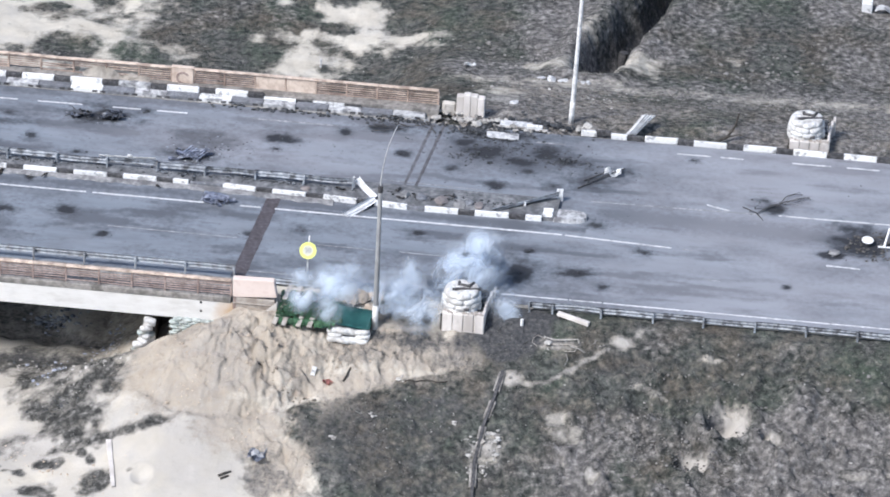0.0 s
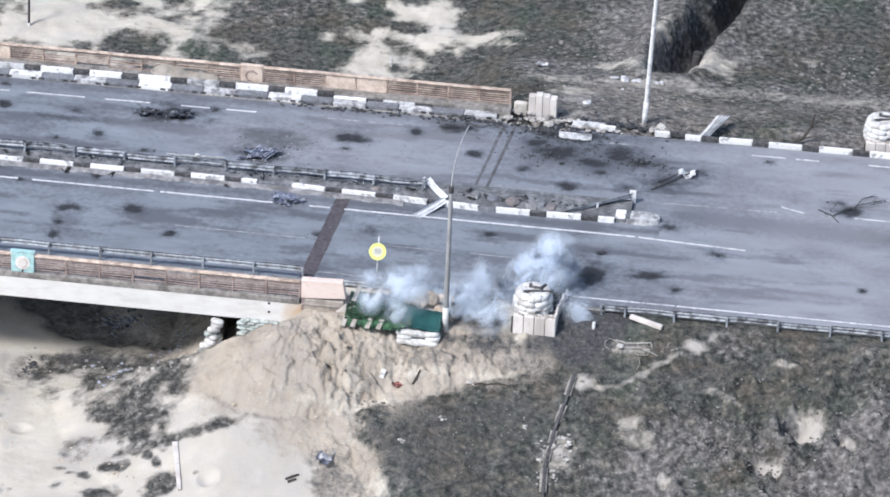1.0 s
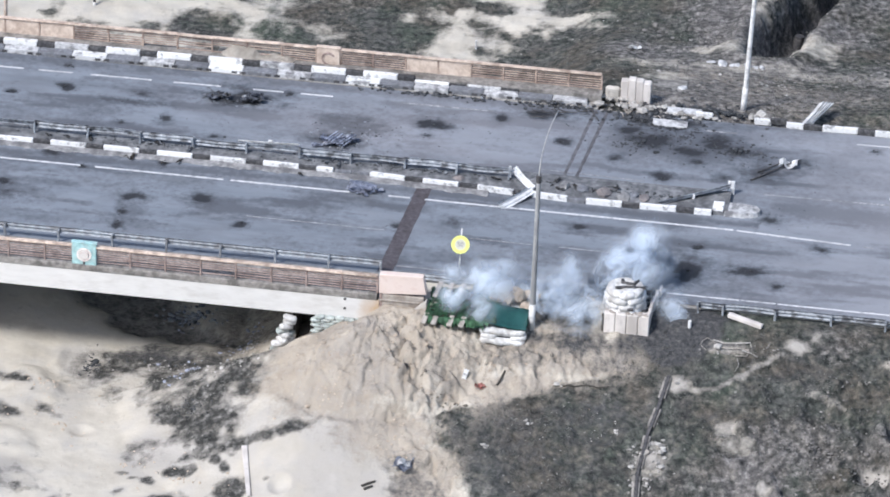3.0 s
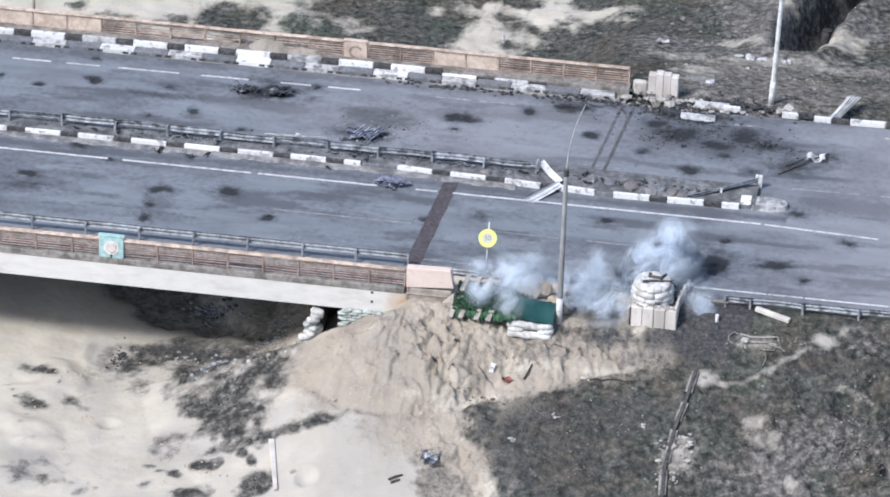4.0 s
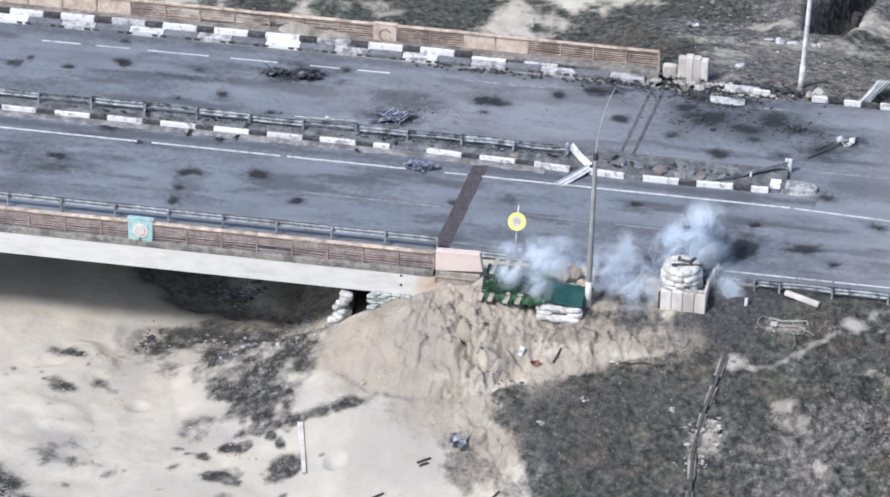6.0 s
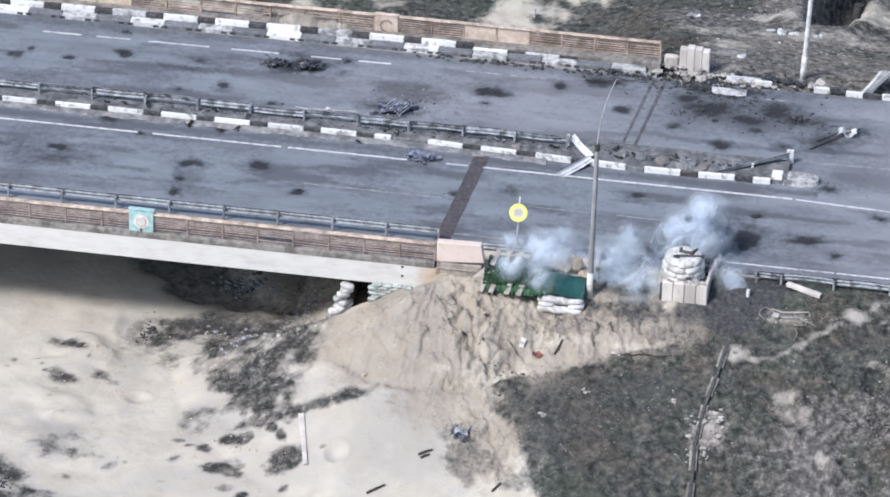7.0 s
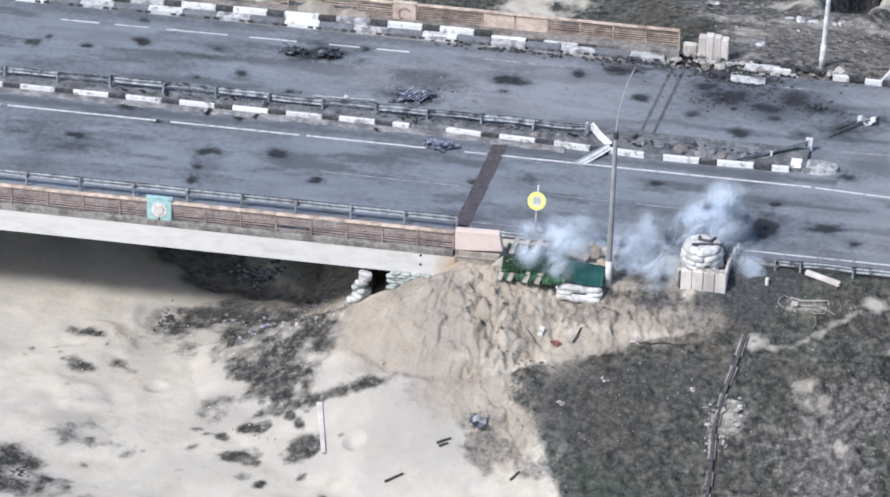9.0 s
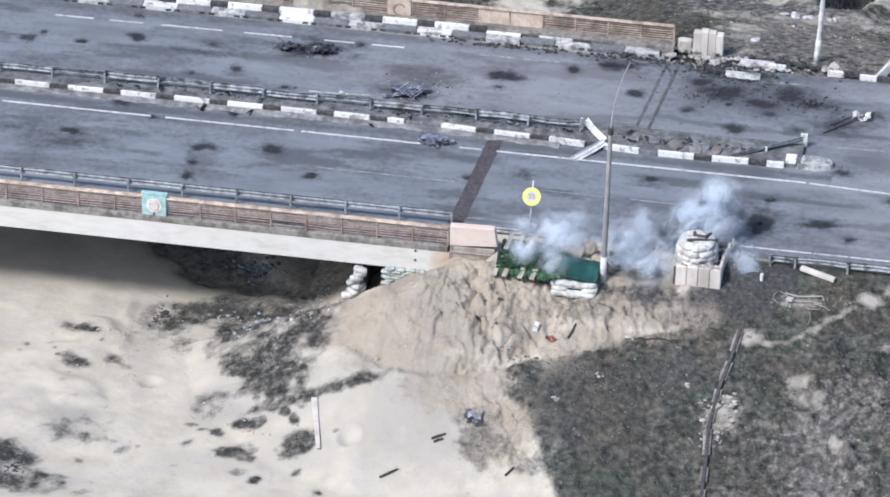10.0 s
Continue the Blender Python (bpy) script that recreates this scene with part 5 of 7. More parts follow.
def guard_beam(length, seed, sagging=0.0, twist=0.0):
    rnd = random.Random(seed)
    a, b = rnd.uniform(-sagging, sagging), rnd.uniform(-sagging, sagging)
    return profile_x(bmesh.new(), WPROF, -0.04, length + 0.04, lambda u: (a * math.sin(math.pi * u), b * math.sin(math.pi * u)), 6)


def guardrail(name, y, xs, z, top, label, wear, flip=1, steel=GALV):
    g = thing(name, (xs[0], y, z), label, "guardrail")
    post = mesh_of(one_box(-0.06, 0.06, -0.05, 0.07, -0.25, top + 0.02, bevel=0.015), "post", GALV)
    block = mesh_of(one_box(-0.05, 0.05, -0.13, -0.05, top - 0.17, top + 0.1), "spacer", steel)
    for i, x in enumerate(xs):
        rnd = random.Random(i + int(y * 10))
        place("post", post, pose(x - xs[0], 0, 0, rnd.uniform(-2, 2) * wear, rnd.uniform(-3, 3) * wear, 0), g)
        place("spacer", block, pose(x - xs[0], 0, 0, 0, 0, 180), g)
        if i + 1 < len(xs):
            me = mesh_of(guard_beam(xs[i + 1] - x, i, 0.03 * wear), "beam", steel)
            place("beam", me, Matrix.Translation((xs[i + 1] - xs[0], 0.13 * flip, top - 0.06 - max(0, wear - 1.6) * rnd.uniform(0, 0.3))) @ Matrix.Rotation(math.pi, 4, "Z") @ Matrix.Rotation(max(0, wear - 1.6) * rnd.uniform(-0.9, 0.5), 4, "X"), g)
    return g


guardrail("guardrail", -4.62, [-13.93 - 3.02 * k for k in range(11, -1, -1)] + [-10.87, -7.9, -5.0], 0.05, 0.74, "galvanised guardrail along the bridge footway", 0.6)
guardrail("guardrail", 6.86, [-14.6 - 3.07 * k for k in range(11, -1, -1)] + [-11.54, -8.6, -5.5, -2.55, 0.45], 0.28, 0.62, "battered sooty guardrail on the median", 2.2, steel=SOOTSTEEL)
guardrail("guardrail", -4.75, [-4.2, -1.1, 2.0], -0.2, 0.45, "low guardrail along the road edge", 1.5)
guardrail("guardrail", -4.85, [12.5, 13.85, 16.7, 19.75, 22.7, 25.7, 28.7, 31.7, 34.7, 37.7, 40.7], -0.22, 0.55, "leaning guardrail along the embankment", 1.8, steel=SOOTSTEEL)

# two torn beams folded into an open V beside the lamp pole
torn = thing("torn_guardrail", (1.92, 5.9, 0.3), "torn pale guardrail beams folded into a V", "guardrail")
def beam_between(p, q, parent, steel, name="beam"):
    d = Vector(q) - Vector(p)
    place(name, mesh_of(guard_beam(d.length, int(d.length * 100), 0.06), name, steel), Matrix.Translation(p) @ d.to_track_quat("X", "Z").to_matrix().to_4x4() @ Matrix.Rotation(radians(55), 4, "X"), parent)


beam_between((0, 0, 0.15), (-1.25, 1.5, 0.45), torn, GALVWHITE)
beam_between((0.05, -0.2, 0.12), (-1.45, -1.95, -0.2), torn, GALVWHITE)
beam_between((-0.2, -0.25, 0.05), (-1.6, -1.75, -0.2), torn, GALV)
part("bent_post", one_box(-1.5, -1.36, 1.2, 1.32, -0.2, 0.7, bevel=0.02), GALVWHITE, torn)
fallen = thing("fallen_guardrail", (11.0, 7.1, 0.3), "green-stained guardrail torn down across the median", "guardrail")
beam_between((-1.9, -1.2, 0.05), (1.95, 1.2, 0.3), fallen, GALV)
beam_between((-1.7, -1.25, -0.02), (1.8, 0.95, 0.2), fallen, GALV)
part("post", one_box(1.75, 2.15, 1.0, 1.16, -0.3, 0.55, bevel=0.03), GALVWHITE, fallen)
part("post", one_box(-0.1, 0.05, -0.4, -0.28, -0.3, 0.25, bevel=0.02), GALVWHITE, fallen)
loose = thing("loose_beam", (-13.6, 8.4, 0.2), "loose white beam lying against the median", "beam")
beam_between((-1.7, -0.1, 0.1), (1.7, 0.1, 0.1), loose, GALVWHITE)
bm = lump(bmesh.new(), (0.2, -0.1, 0.2), 0.16, 0.8, 5)
part("bracket", bm, GALVWHITE, loose)

# ---- lamp poles and sign ----
def lamp_pole(base, top, arm, label, r0, r1, white=1.15, concrete=POLEGREY):
    t = thing("street_lamp_pole", base, label, "lamp pole", "lamp poles")
    top = Vector(top)
    pts = [Vector((0, 0, -0.5)) + (top - Vector((0, 0, -0.5))) * k / 8 for k in range(9)]
    part("mast", tube(bmesh.new(), pts, r0, r1, 14), concrete, t, flat=False)
    cut_ = top.normalized()
    part("painted_base", tube(bmesh.new(), [cut_ * -0.2, cut_ * white], r0 + 0.015, r0 + 0.008, 14), POLEWHITE, t, "whitewashed foot of the mast", flat=False)
    if arm:
        curve = []
        a, b, c = top, top + Vector(arm[0]), top + Vector(arm[1])
        for k in range(13):
            u = k / 12
            curve.append(a * (1 - u) ** 2 + b * 2 * u * (1 - u) + c * u * u)
        part("bracket_arm", tube(bmesh.new(), [top - cut_ * 0.5] + curve, 0.05, 0.035, 8), POLEGREY, t, "thin curved steel arm", flat=False)
        part("collar", tube(bmesh.new(), [top - cut_ * 0.35, top + cut_ * 0.06], r1 + 0.03, r1 + 0.03, 12), DARKSTEEL, t)
    return t


gz = at_ground(3.72, -7.2)
lamp_pole((3.72, -7.2, gz), (0.05, 0.1, 9.35), ((0.05, 0.5, 2.0), (0.55, 3.0, 2.45)), "tall grey concrete lamp pole with bare steel arm", 0.17, 0.12, 1.5)
lamp_pole((12.6, 18.6, -0.3), (0.35, 0.2, 11.0), None, "tall pale lamp pole on the verge", 0.16, 0.11, 1.6, POLEWHITE)
lamp_pole((-31.6, 20.2, -1.5), (0.1, 0.0, 11.0), None, "tan lamp pole behind the bridge railing", 0.12, 0.09, 0.3, RAILDUST)
lamp_pole((-29.1, 33.7, at_ground(-29.1, 33.7)), (0.1, 0.0, 8.0), None, "thin dark pole standing in the sand", 0.09, 0.07, 0.2, DARKSTEEL)

sign = thing("speed_limit_sign", (-0.72, -4.25, -0.2), "round yellow-bordered speed limit sign reading 50 on a thin post", "road sign")
part("post", tube(bmesh.new(), [(0, 0, -0.3), (0.02, 0.0, 2.1), (0.025, 0.12, 2.6), (0.03, 0.4, 3.2)], 0.05, 0.04, 10), GALVWHITE, sign, flat=False)
face_m = pose(0.02, -0.05, 2.44, 64, 0, 6)
def disc_ring(r_in, r_out, depth, material, name, off, label=""):
    bm = bmesh.new()
    k = 40
    ring = [[bm.verts.new((r * math.cos(2 * math.pi * j / k), r * math.sin(2 * math.pi * j / k), h)) for j in range(k)] for r, h in ((r_in, 0), (r_out, 0), (r_out, depth), (r_in, depth))]
    for a, b in ((0, 1), (1, 2), (2, 3), (3, 0)):
        for j in range(k):
            bm.faces.new((ring[a][j], ring[a][(j + 1) % k], ring[b][(j + 1) % k], ring[b][j]))
    bmesh.ops.recalc_face_normals(bm, faces=bm.faces)
    return part(name, bm, material, sign, label, face_m @ Matrix.Translation((0, 0, off)))


disc_ring(0.3, 0.5, 0.03, YELLOW, "border", 0, "fluorescent yellow border")
disc_ring(0.001, 0.3, 0.026, SIGNWHITE, "face", 0, "faded white face")
digits = bpy.data.curves.new("numeral", "FONT")
digits.body, digits.size, digits.align_x, digits.align_y, digits.extrude = "50", 0.36, "CENTER", "CENTER", 0.004
numeral = new("numeral", digits)
numeral.data.materials.append(SIGNDARK)
numeral.parent, numeral.matrix_basis = sign, face_m @ Matrix.Translation((0, 0, 0.034))
tagged(numeral, "dark faded numeral 50")


# ---- bunker of concrete blocks and bags ----
def bag_mesh(name, material, seed, l=0.62, w_=0.36, h=0.2):
    bm = bmesh.new()
    bmesh.ops.create_uvsphere(bm, u_segments=10, v_segments=6, radius=1.0)
    rnd = random.Random(seed)
    for v in bm.verts:
        c = v.co
        s = lambda q, e: math.copysign(abs(q) ** e, q)
        v.co = Vector((s(c.x, 0.55) * l / 2, s(c.y, 0.6) * w_ / 2, s(c.z, 0.7) * h / 2)) * rnd.uniform(0.93, 1.05)
    return mesh_of(bm, name, material, flat=False)


bags = [bag_mesh("sandbag", BAGWHITE, s) for s in range(4)]
bigbags = [bag_mesh("sandbag", BAGWHITE, s + 20, 0.95, 0.55, 0.38) for s in range(4)]
gbags = [bag_mesh("sandbag", BAGGREEN, s + 8) for s in range(4)]
bunker = thing("firing_post", pose(8.85, -5.6, -0.85, 0, 0, 0), "firing post of upright concrete blocks topped with white sandbags", "bunker")
for k in range(4):
    part("front_block", one_box(-1.24 + k * 0.62, -0.64 + k * 0.62, -1.35, -0.85, -0.5, 1.28, bevel=0.045), BLOCK, bunker)
for k in range(5):
    part("side_block", one_box(1.08, 1.24, -0.83 + k * 0.62, -0.24 + k * 0.62, -0.4, 1.28 + 0.05 * (k % 2), bevel=0.03), BLOCK, bunker, "", pose(0.02 * k * k, 0, 0))
for k in range(4):
    part("side_block", one_box(-1.24, -0.86, -0.83 + k * 0.62, -0.24 + k * 0.62, -0.4, 1.2, bevel=0.045), BLOCK, bunker)
roof = one_box(-1.1, 1.07, -0.84, 2.2, 0.9, 1.06)
part("roof_slab", roof, CONCRETE, bunker)
rnd = random.Random(4)
dirtpile = bmesh.new()
for k in range(70):
    lump(dirtpile, (rnd.uniform(-0.2, 1.0), rnd.uniform(-0.8, 2.0), 1.08), rnd.uniform(0.06, 0.2), 0.5, k)
sill = bmesh.new()
for k in range(34):
    lump(sill, (rnd.uniform(-1.2, 1.2), rnd.uniform(-1.3, -0.95), 1.28), rnd.uniform(0.05, 0.13), 0.4, 400 + k)
part("sill_dirt", sill, EARTHWALL, bunker, "spilt brown dirt along the block tops")
part("roof_rubble", dirtpile, CHUNK, bunker, "dark rubble spread over the roof")
for layer in range(4):
    rr = 0.92 - 0.03 * layer - (0.08 if layer == 3 else 0)
    for k in range(7):
        a = 2 * math.pi * (k + 0.5 * (layer % 2)) / 7
        place("sandbag", bigbags[(k + layer) % 4], pose(-0.28 + rr * math.cos(a), 0.0 + rr * math.sin(a), 1.2 + layer * 0.31, rnd.uniform(-6, 6), rnd.uniform(-6, 6), math.degrees(a) + 90 + rnd.uniform(-8, 8)), bunker)
for k in range(9):
    place("sandbag", bigbags[k % 4], pose(-0.28 + rnd.uniform(-0.4, 0.4), 0.0 + rnd.uniform(-0.4, 0.4), 2.1 + rnd.uniform(-0.03, 0.05), rnd.uniform(-8, 8), rnd.uniform(-8, 8), rnd.uniform(0, 180)), bunker)
for p, q in (((-0.5, 0.25, 2.36), (0.2, 0.12, 2.38)), ((-0.8, -0.35, 2.34), (-0.2, -0.2, 2.36)), ((-0.2, -0.22, 2.34), (0.8, 0.05, 2.26)), ((0.1, 0.1, 2.36), (0.35, 0.6, 2.36)), ((-0.5, 0.6, 2.3), (-0.48, 0.2, 2.36))):
    part("charred_log", tube(bmesh.new(), [p, q], 0.1, 0.085, 7), DARKSTEEL, bunker)
part("side_board", one_box(-1.36, -1.26, -1.3, -1.12, -0.3, 1.15, bevel=0.02), STICK, bunker, "dark upright board")
part("loophole", one_box(-0.02, 0.28, -1.16, -0.9, 1.42, 1.56, bevel=0.02), DARKSTEEL, bunker)

second_post = copy_thing(bunker, pose(27.5, 18.7, -0.7, 0, 0, 2))
bunker["group"] = second_post["group"] = "firing posts beside the road"

# ---- covered dugout ----
dugout = thing("dugout_cover", (0.0, -6.5, -0.5), "dugout roofed with planks and green camouflage netting", "dugout")


def sheet_mesh(x0, x1, y0, y1, zf, nx, ny, holes=0.0, seed=0, thick=0.02):
    bm = bmesh.new()
    rnd = random.Random(seed)
    g = [[bm.verts.new((x0 + (x1 - x0) * i / nx + rnd.uniform(-0.04, 0.04), y0 + (y1 - y0) * j / ny + rnd.uniform(-0.04, 0.04), zf(i / nx, j / ny) + rnd.uniform(-0.03, 0.03))) for i in range(nx + 1)] for j in range(ny + 1)]
    for j in range(ny):
        for i in range(nx):
            if rnd.random() >= holes:
                bm.faces.new((g[j][i], g[j][i + 1], g[j + 1][i + 1], g[j + 1][i]))
    for v in [v for v in bm.verts if not v.link_faces]:
        bm.verts.remove(v)
    bmesh.ops.solidify(bm, geom=bm.faces[:], thickness=thick)
    return bm


net = sheet_mesh(-2.0, 1.9, -1.75, 1.1, lambda u, v: 0.42 + 0.18 * v + 0.06 * math.sin(u * 9) * math.sin(v * 6 + 1) - 0.1 * u, 26, 18, 0.08, 3, 0.012)
part("netting", net, NET, dugout)
scraps = bmesh.new()
for k in range(160):
    cx, cy = rnd.uniform(-2.0, 1.8), rnd.uniform(-1.7, 1.0)
    z = 0.42 + 0.18 * (cy + 1.75) / 2.85 + rnd.uniform(0, 0.05)
    q = Euler((rnd.uniform(-0.25, 0.25), rnd.uniform(-0.25, 0.25), rnd.uniform(0, 6))).to_matrix()
    a, b = rnd.uniform(0.05, 0.16), rnd.uniform(0.02, 0.06)
    scraps.faces.new([scraps.verts.new(Vector((cx, cy, z)) + q @ Vector(p)) for p in ((-a, -b, 0), (a, -b * 0.6, 0.02), (a * 0.8, b, 0), (-a * 0.7, b * 0.8, 0.03))])
for k in range(90):
    cx, z = rnd.uniform(-2.0, 1.5), 0.36 + rnd.uniform(-0.05, 0.08)
    a, drop = rnd.uniform(0.04, 0.12), rnd.uniform(0.12, 0.42)
    scraps.faces.new([scraps.verts.new(p) for p in ((cx - a, -1.72, z), (cx + a, -1.74, z + 0.02), (cx + a * 0.6 + rnd.uniform(-0.1, 0.1), -1.8 - rnd.uniform(0, 0.25), z - drop), (cx - a * 0.8, -1.78 - rnd.uniform(0, 0.2), z - drop * 0.8))])
tagged(part("leaf_strip_cover", scraps, NET, dugout, "ragged green fabric strips"), kind="stuff")
for k, (x, tilt) in enumerate(((-1.6, 4), (-0.98, 2), (-0.36, 5), (0.36, 3))):
    part("plank", one_box(-0.13, 0.13, -0.95, 0.42, -0.03, 0.03, bevel=0.01), PLANK, dugout, "", pose(x, 0.95, 0.72, 8, 0, -12 + tilt))
for k, x in enumerate((-1.95, -1.4, -0.55, 0.1)):
    part("plank_end", one_box(-0.14, 0.14, -0.4, 0.3, -0.05, 0.05, bevel=0.01), PLANK, dugout, "", pose(x, -1.8, 0.3, 25, 0, -12))
for k in range(5):
    part("batten", tube(bmesh.new(), [(-1.9 + k * 0.75, -1.7, 0.42), (-1.55 + k * 0.75, 1.0, 0.62)], 0.03, 0.03, 6), STICK, dugout)
tarp = thing("tarpaulin", (2.15, -7.5, -0.95), "dark teal tarpaulin draped beside the dugout", "tarpaulin")
part("sheet", sheet_mesh(-1.8, 1.4, -0.75, 0.75, lambda u, v: 0.62 + 0.5 * v + 0.1 * math.sin(u * 5) - 0.25 * (u < 0.3), 16, 10, 0, 7), TARP, tarp, flat=False)
parapet = thing("sandbag_parapet", (2.25, -8.15, at_ground(2.25, -8.15) + 0.02), "low white sandbag wall with a firing slit", "sandbags")
for layer in range(3):
    for k in range(4):
        if layer == 1 and k in (1, 2):
            continue
        place("sandbag", bigbags[(k + layer) % 4], pose(-0.78 + k * 0.53 + 0.06 * (layer % 2), rnd.uniform(-0.05, 0.05) + 0.04 * layer, 0.14 + layer * 0.29, rnd.uniform(-8, 8), rnd.uniform(-8, 8), rnd.uniform(-8, 8)), parapet)
part("lintel", one_box(-0.62, 0.62, -0.14, 0.3, 0.5, 0.58, bevel=0.02), POLEWHITE, parapet)
part("sill", one_box(-0.62, 0.62, -0.16, 0.3, 0.26, 0.37, bevel=0.02), POLEWHITE, parapet)
# solid dark block put in for the shade inside the slit
part("slit_lining", one_box(-0.6, 0.6, -0.05, 0.25, 0.375, 0.495), DARKSTEEL, parapet)
spoil = thing("spoil_bag", (1.15, -5.0, 0.05), "torn white sack lying on the spoil heap", "sack")
part("cloth", lump(bmesh.new(), (0, 0, 0.2), 0.45, 0.5, 3, 2, 0.12), BAGWHITE, spoil, flat=False)
heap = thing("spoil_heap", (2.3, -5.5, -0.35), "pale heap of sandy spoil beside the pole", "heap")
hp = bmesh.new()
for k in range(26):
    lump(hp, (rnd.gauss(0.2, 0.5), rnd.gauss(0.1, 0.4), 0.15 + 0.45 * rnd.random()), rnd.uniform(0.2, 0.5), 0.6, 800 + k, 2, 0.2)
SPOIL = mat("sandy spoil", [(0.30, 0.24, 0.19), (0.46, 0.38, 0.30), (0.56, 0.48, 0.40)], 3, bump=0.6)
part("dirt", hp, SPOIL, heap)
for k in range(3):
    part("sack", lump(bmesh.new(), (-0.1 + 0.4 * k, -0.55 - 0.1 * k, 0.1), 0.2, 0.6, 30 + k, 2, 0.1), BAGGREEN, heap)

# ---- sandbag walls under the bridge ----
wall_bags = thing("sandbag_wall", (-7.2, -6.95, -3.3), "dirty green-white sandbag wall under the bridge end", "sandbags")
for layer in range(10):
    for k in range(5):
        place("sandbag", gbags[(k + layer) % 4], pose(-0.95 + k * 0.56 + 0.2 * (layer % 2), rnd.uniform(-0.08, 0.08), 0.1 + layer * 0.175, rnd.uniform(-8, 8), rnd.uniform(-8, 8), rnd.uniform(-10, 10)), wall_bags)
stack_bags = thing("sandbag_stack", (-10.25, -7.3, -4.35), "leaning stack of white sandbags beside the dark opening", "sandbags")
midbags = [bag_mesh("sandbag", BAGWHITE if k != 2 else BAGGREEN, k + 40, 0.78, 0.5, 0.33) for k in range(4)]
for layer in range(10):
    for k in range(2 if layer < 6 else 1):
        place("sandbag", midbags[(k + layer) % 4], pose(-0.2 + k * 0.42 + 0.1 * layer + rnd.uniform(-0.12, 0.12), 0.03 * layer + 0.28 * k + rnd.uniform(-0.06, 0.06), 0.14 + layer * 0.265, rnd.uniform(-16, 16), rnd.uniform(-18, 18), 60 * k + rnd.uniform(-45, 45)), stack_bags, "" if (layer + k) % 4 else "grubby half-empty sandbag")

# box of dark planks, added so that the opening between the bags stays dark
entrance = thing("dugout_entrance", (-8.75, -6.6, -4.6), "dark plank box added to shade the opening between sandbag walls", "dugout")
part("roof", one_box(-0.75, 0.75, 0.0, 2.6, 2.78, 2.96, bevel=0.02), STICK, entrance, "roof of the added dark box")
for sx in (-0.75, 0.62):
    part("side_wall", one_box(sx, sx + 0.13, 0.05, 2.5, -1.0, 2.775), STICK, entrance, "wall of the added dark box")
part("back_wall", one_box(-0.61, 0.61, 2.4, 2.5, -1.0, 2.77), STICK, entrance, "wall of the added dark box")

# ---- wreckage on the road ----
def sheet_wreck(name, at, size, n, material, label, seed, tall=0.35):
    t = thing(name, at, label, "wreckage")
    r = random.Random(seed)
    for k in range(n):
        a, b = r.uniform(0.25, 0.7) * size[0], r.uniform(0.15, 0.4) * size[1]
        bm = sheet_mesh(-a / 2, a / 2, -b / 2, b / 2, lambda u, v: 0.06 * math.sin(u * 9 + k) + 0.05 * math.cos(v * 7), 6, 4, 0, seed + k, 0.015)
        part("panel", bm, material if r.random() < 0.8 else DARKSTEEL, t, "", pose(r.uniform(-0.35, 0.35) * size[0], r.uniform(-0.35, 0.35) * size[1], 0.06 + tall * r.random(), r.uniform(-12, 12), r.uniform(-12, 12), r.uniform(-30, 30)))
    for k in range(n // 2 + 2):
        p = Vector((r.uniform(-0.5, 0.5) * size[0], r.uniform(-0.5, 0.5) * size[1], r.uniform(0.03, 0.3)))
        q = p + Vector((r.uniform(-0.7, 0.7), r.uniform(-0.5, 0.5), r.uniform(-0.05, 0.2)))
        part("strut", tube(bmesh.new(), [p, (p + q) / 2 + Vector((0, 0, 0.05)), q], 0.025, 0.02, 6), DARKSTEEL, t)
    return t


sheet_wreck("crushed_panel", (-7.3, 4.1, 0), (1.7, 0.9), 6, BLUEMETAL, "crushed blue-grey metal panel on the lane line", 2, 0.22)
sheet_wreck("wreck_heap", (-9.9, 9.5, 0), (2.0, 1.3), 9, BLUEMETAL, "heap of burnt blue-grey sheet metal and struts", 5, 0.35)
part("sheet", sheet_mesh(-1.0, 0.55, -0.05, 0.6, lambda u, v: 0.04 * math.sin(u * 5) + 0.05 * v, 8, 4, 0, 3, 0.02), BLUEMETAL, bpy.data.objects["crushed_panel"], "flat buckled sheet", pose(0, 0, 0.3, 6, 3, -4))
sheet_wreck("burnt_heap", (-15.5, 13.8, 0), (1.5, 1.3), 9, HEAPMETAL, "charred heap of scrap on the asphalt", 9, 0.45)
sheet_wreck("burnt_heap", (-17.4, 13.5, 0), (1.3, 1.1), 8, HEAPMETAL, "charred heap of scrap on the asphalt", 12, 0.45)
fallen_sign = thing("fallen_gantry", (15.2, 11.3, 0), "fallen white sign frame with two dark legs", "wreckage")
for p, q, r0 in (((-1.3, -1.35, 0.05), (0.5, 0.6, 0.15), 0.05), ((-1.0, -0.35, 0.05), (0.3, 0.75, 0.2), 0.05), ((0.3, 0.4, 0.15), (1.3, 1.5, 0.1), 0.04), ((-0.9, -1.0, 0.05), (-0.7, -0.1, 0.06), 0.03)):
    part("leg", tube(bmesh.new(), [p, q], r0, r0, 8), DARKSTEEL, fallen_sign)
part("head", sheet_mesh(0.1, 1.15, 0.35, 1.05, lambda u, v: 0.2 + 0.15 * math.sin(u * 8), 8, 5, 0, 4, 0.04), KERBWHITE, fallen_sign, "crumpled white head")
part("plate", lump(bmesh.new(), (1.0, 1.0, 0.18), 0.25, 0.5, 44), KERBWHITE, fallen_sign)
bent_sheet = thing("bent_sheet", (16.9, 18.1, -0.05), "bent pale corrugated sheet on the verge", "sheet metal")
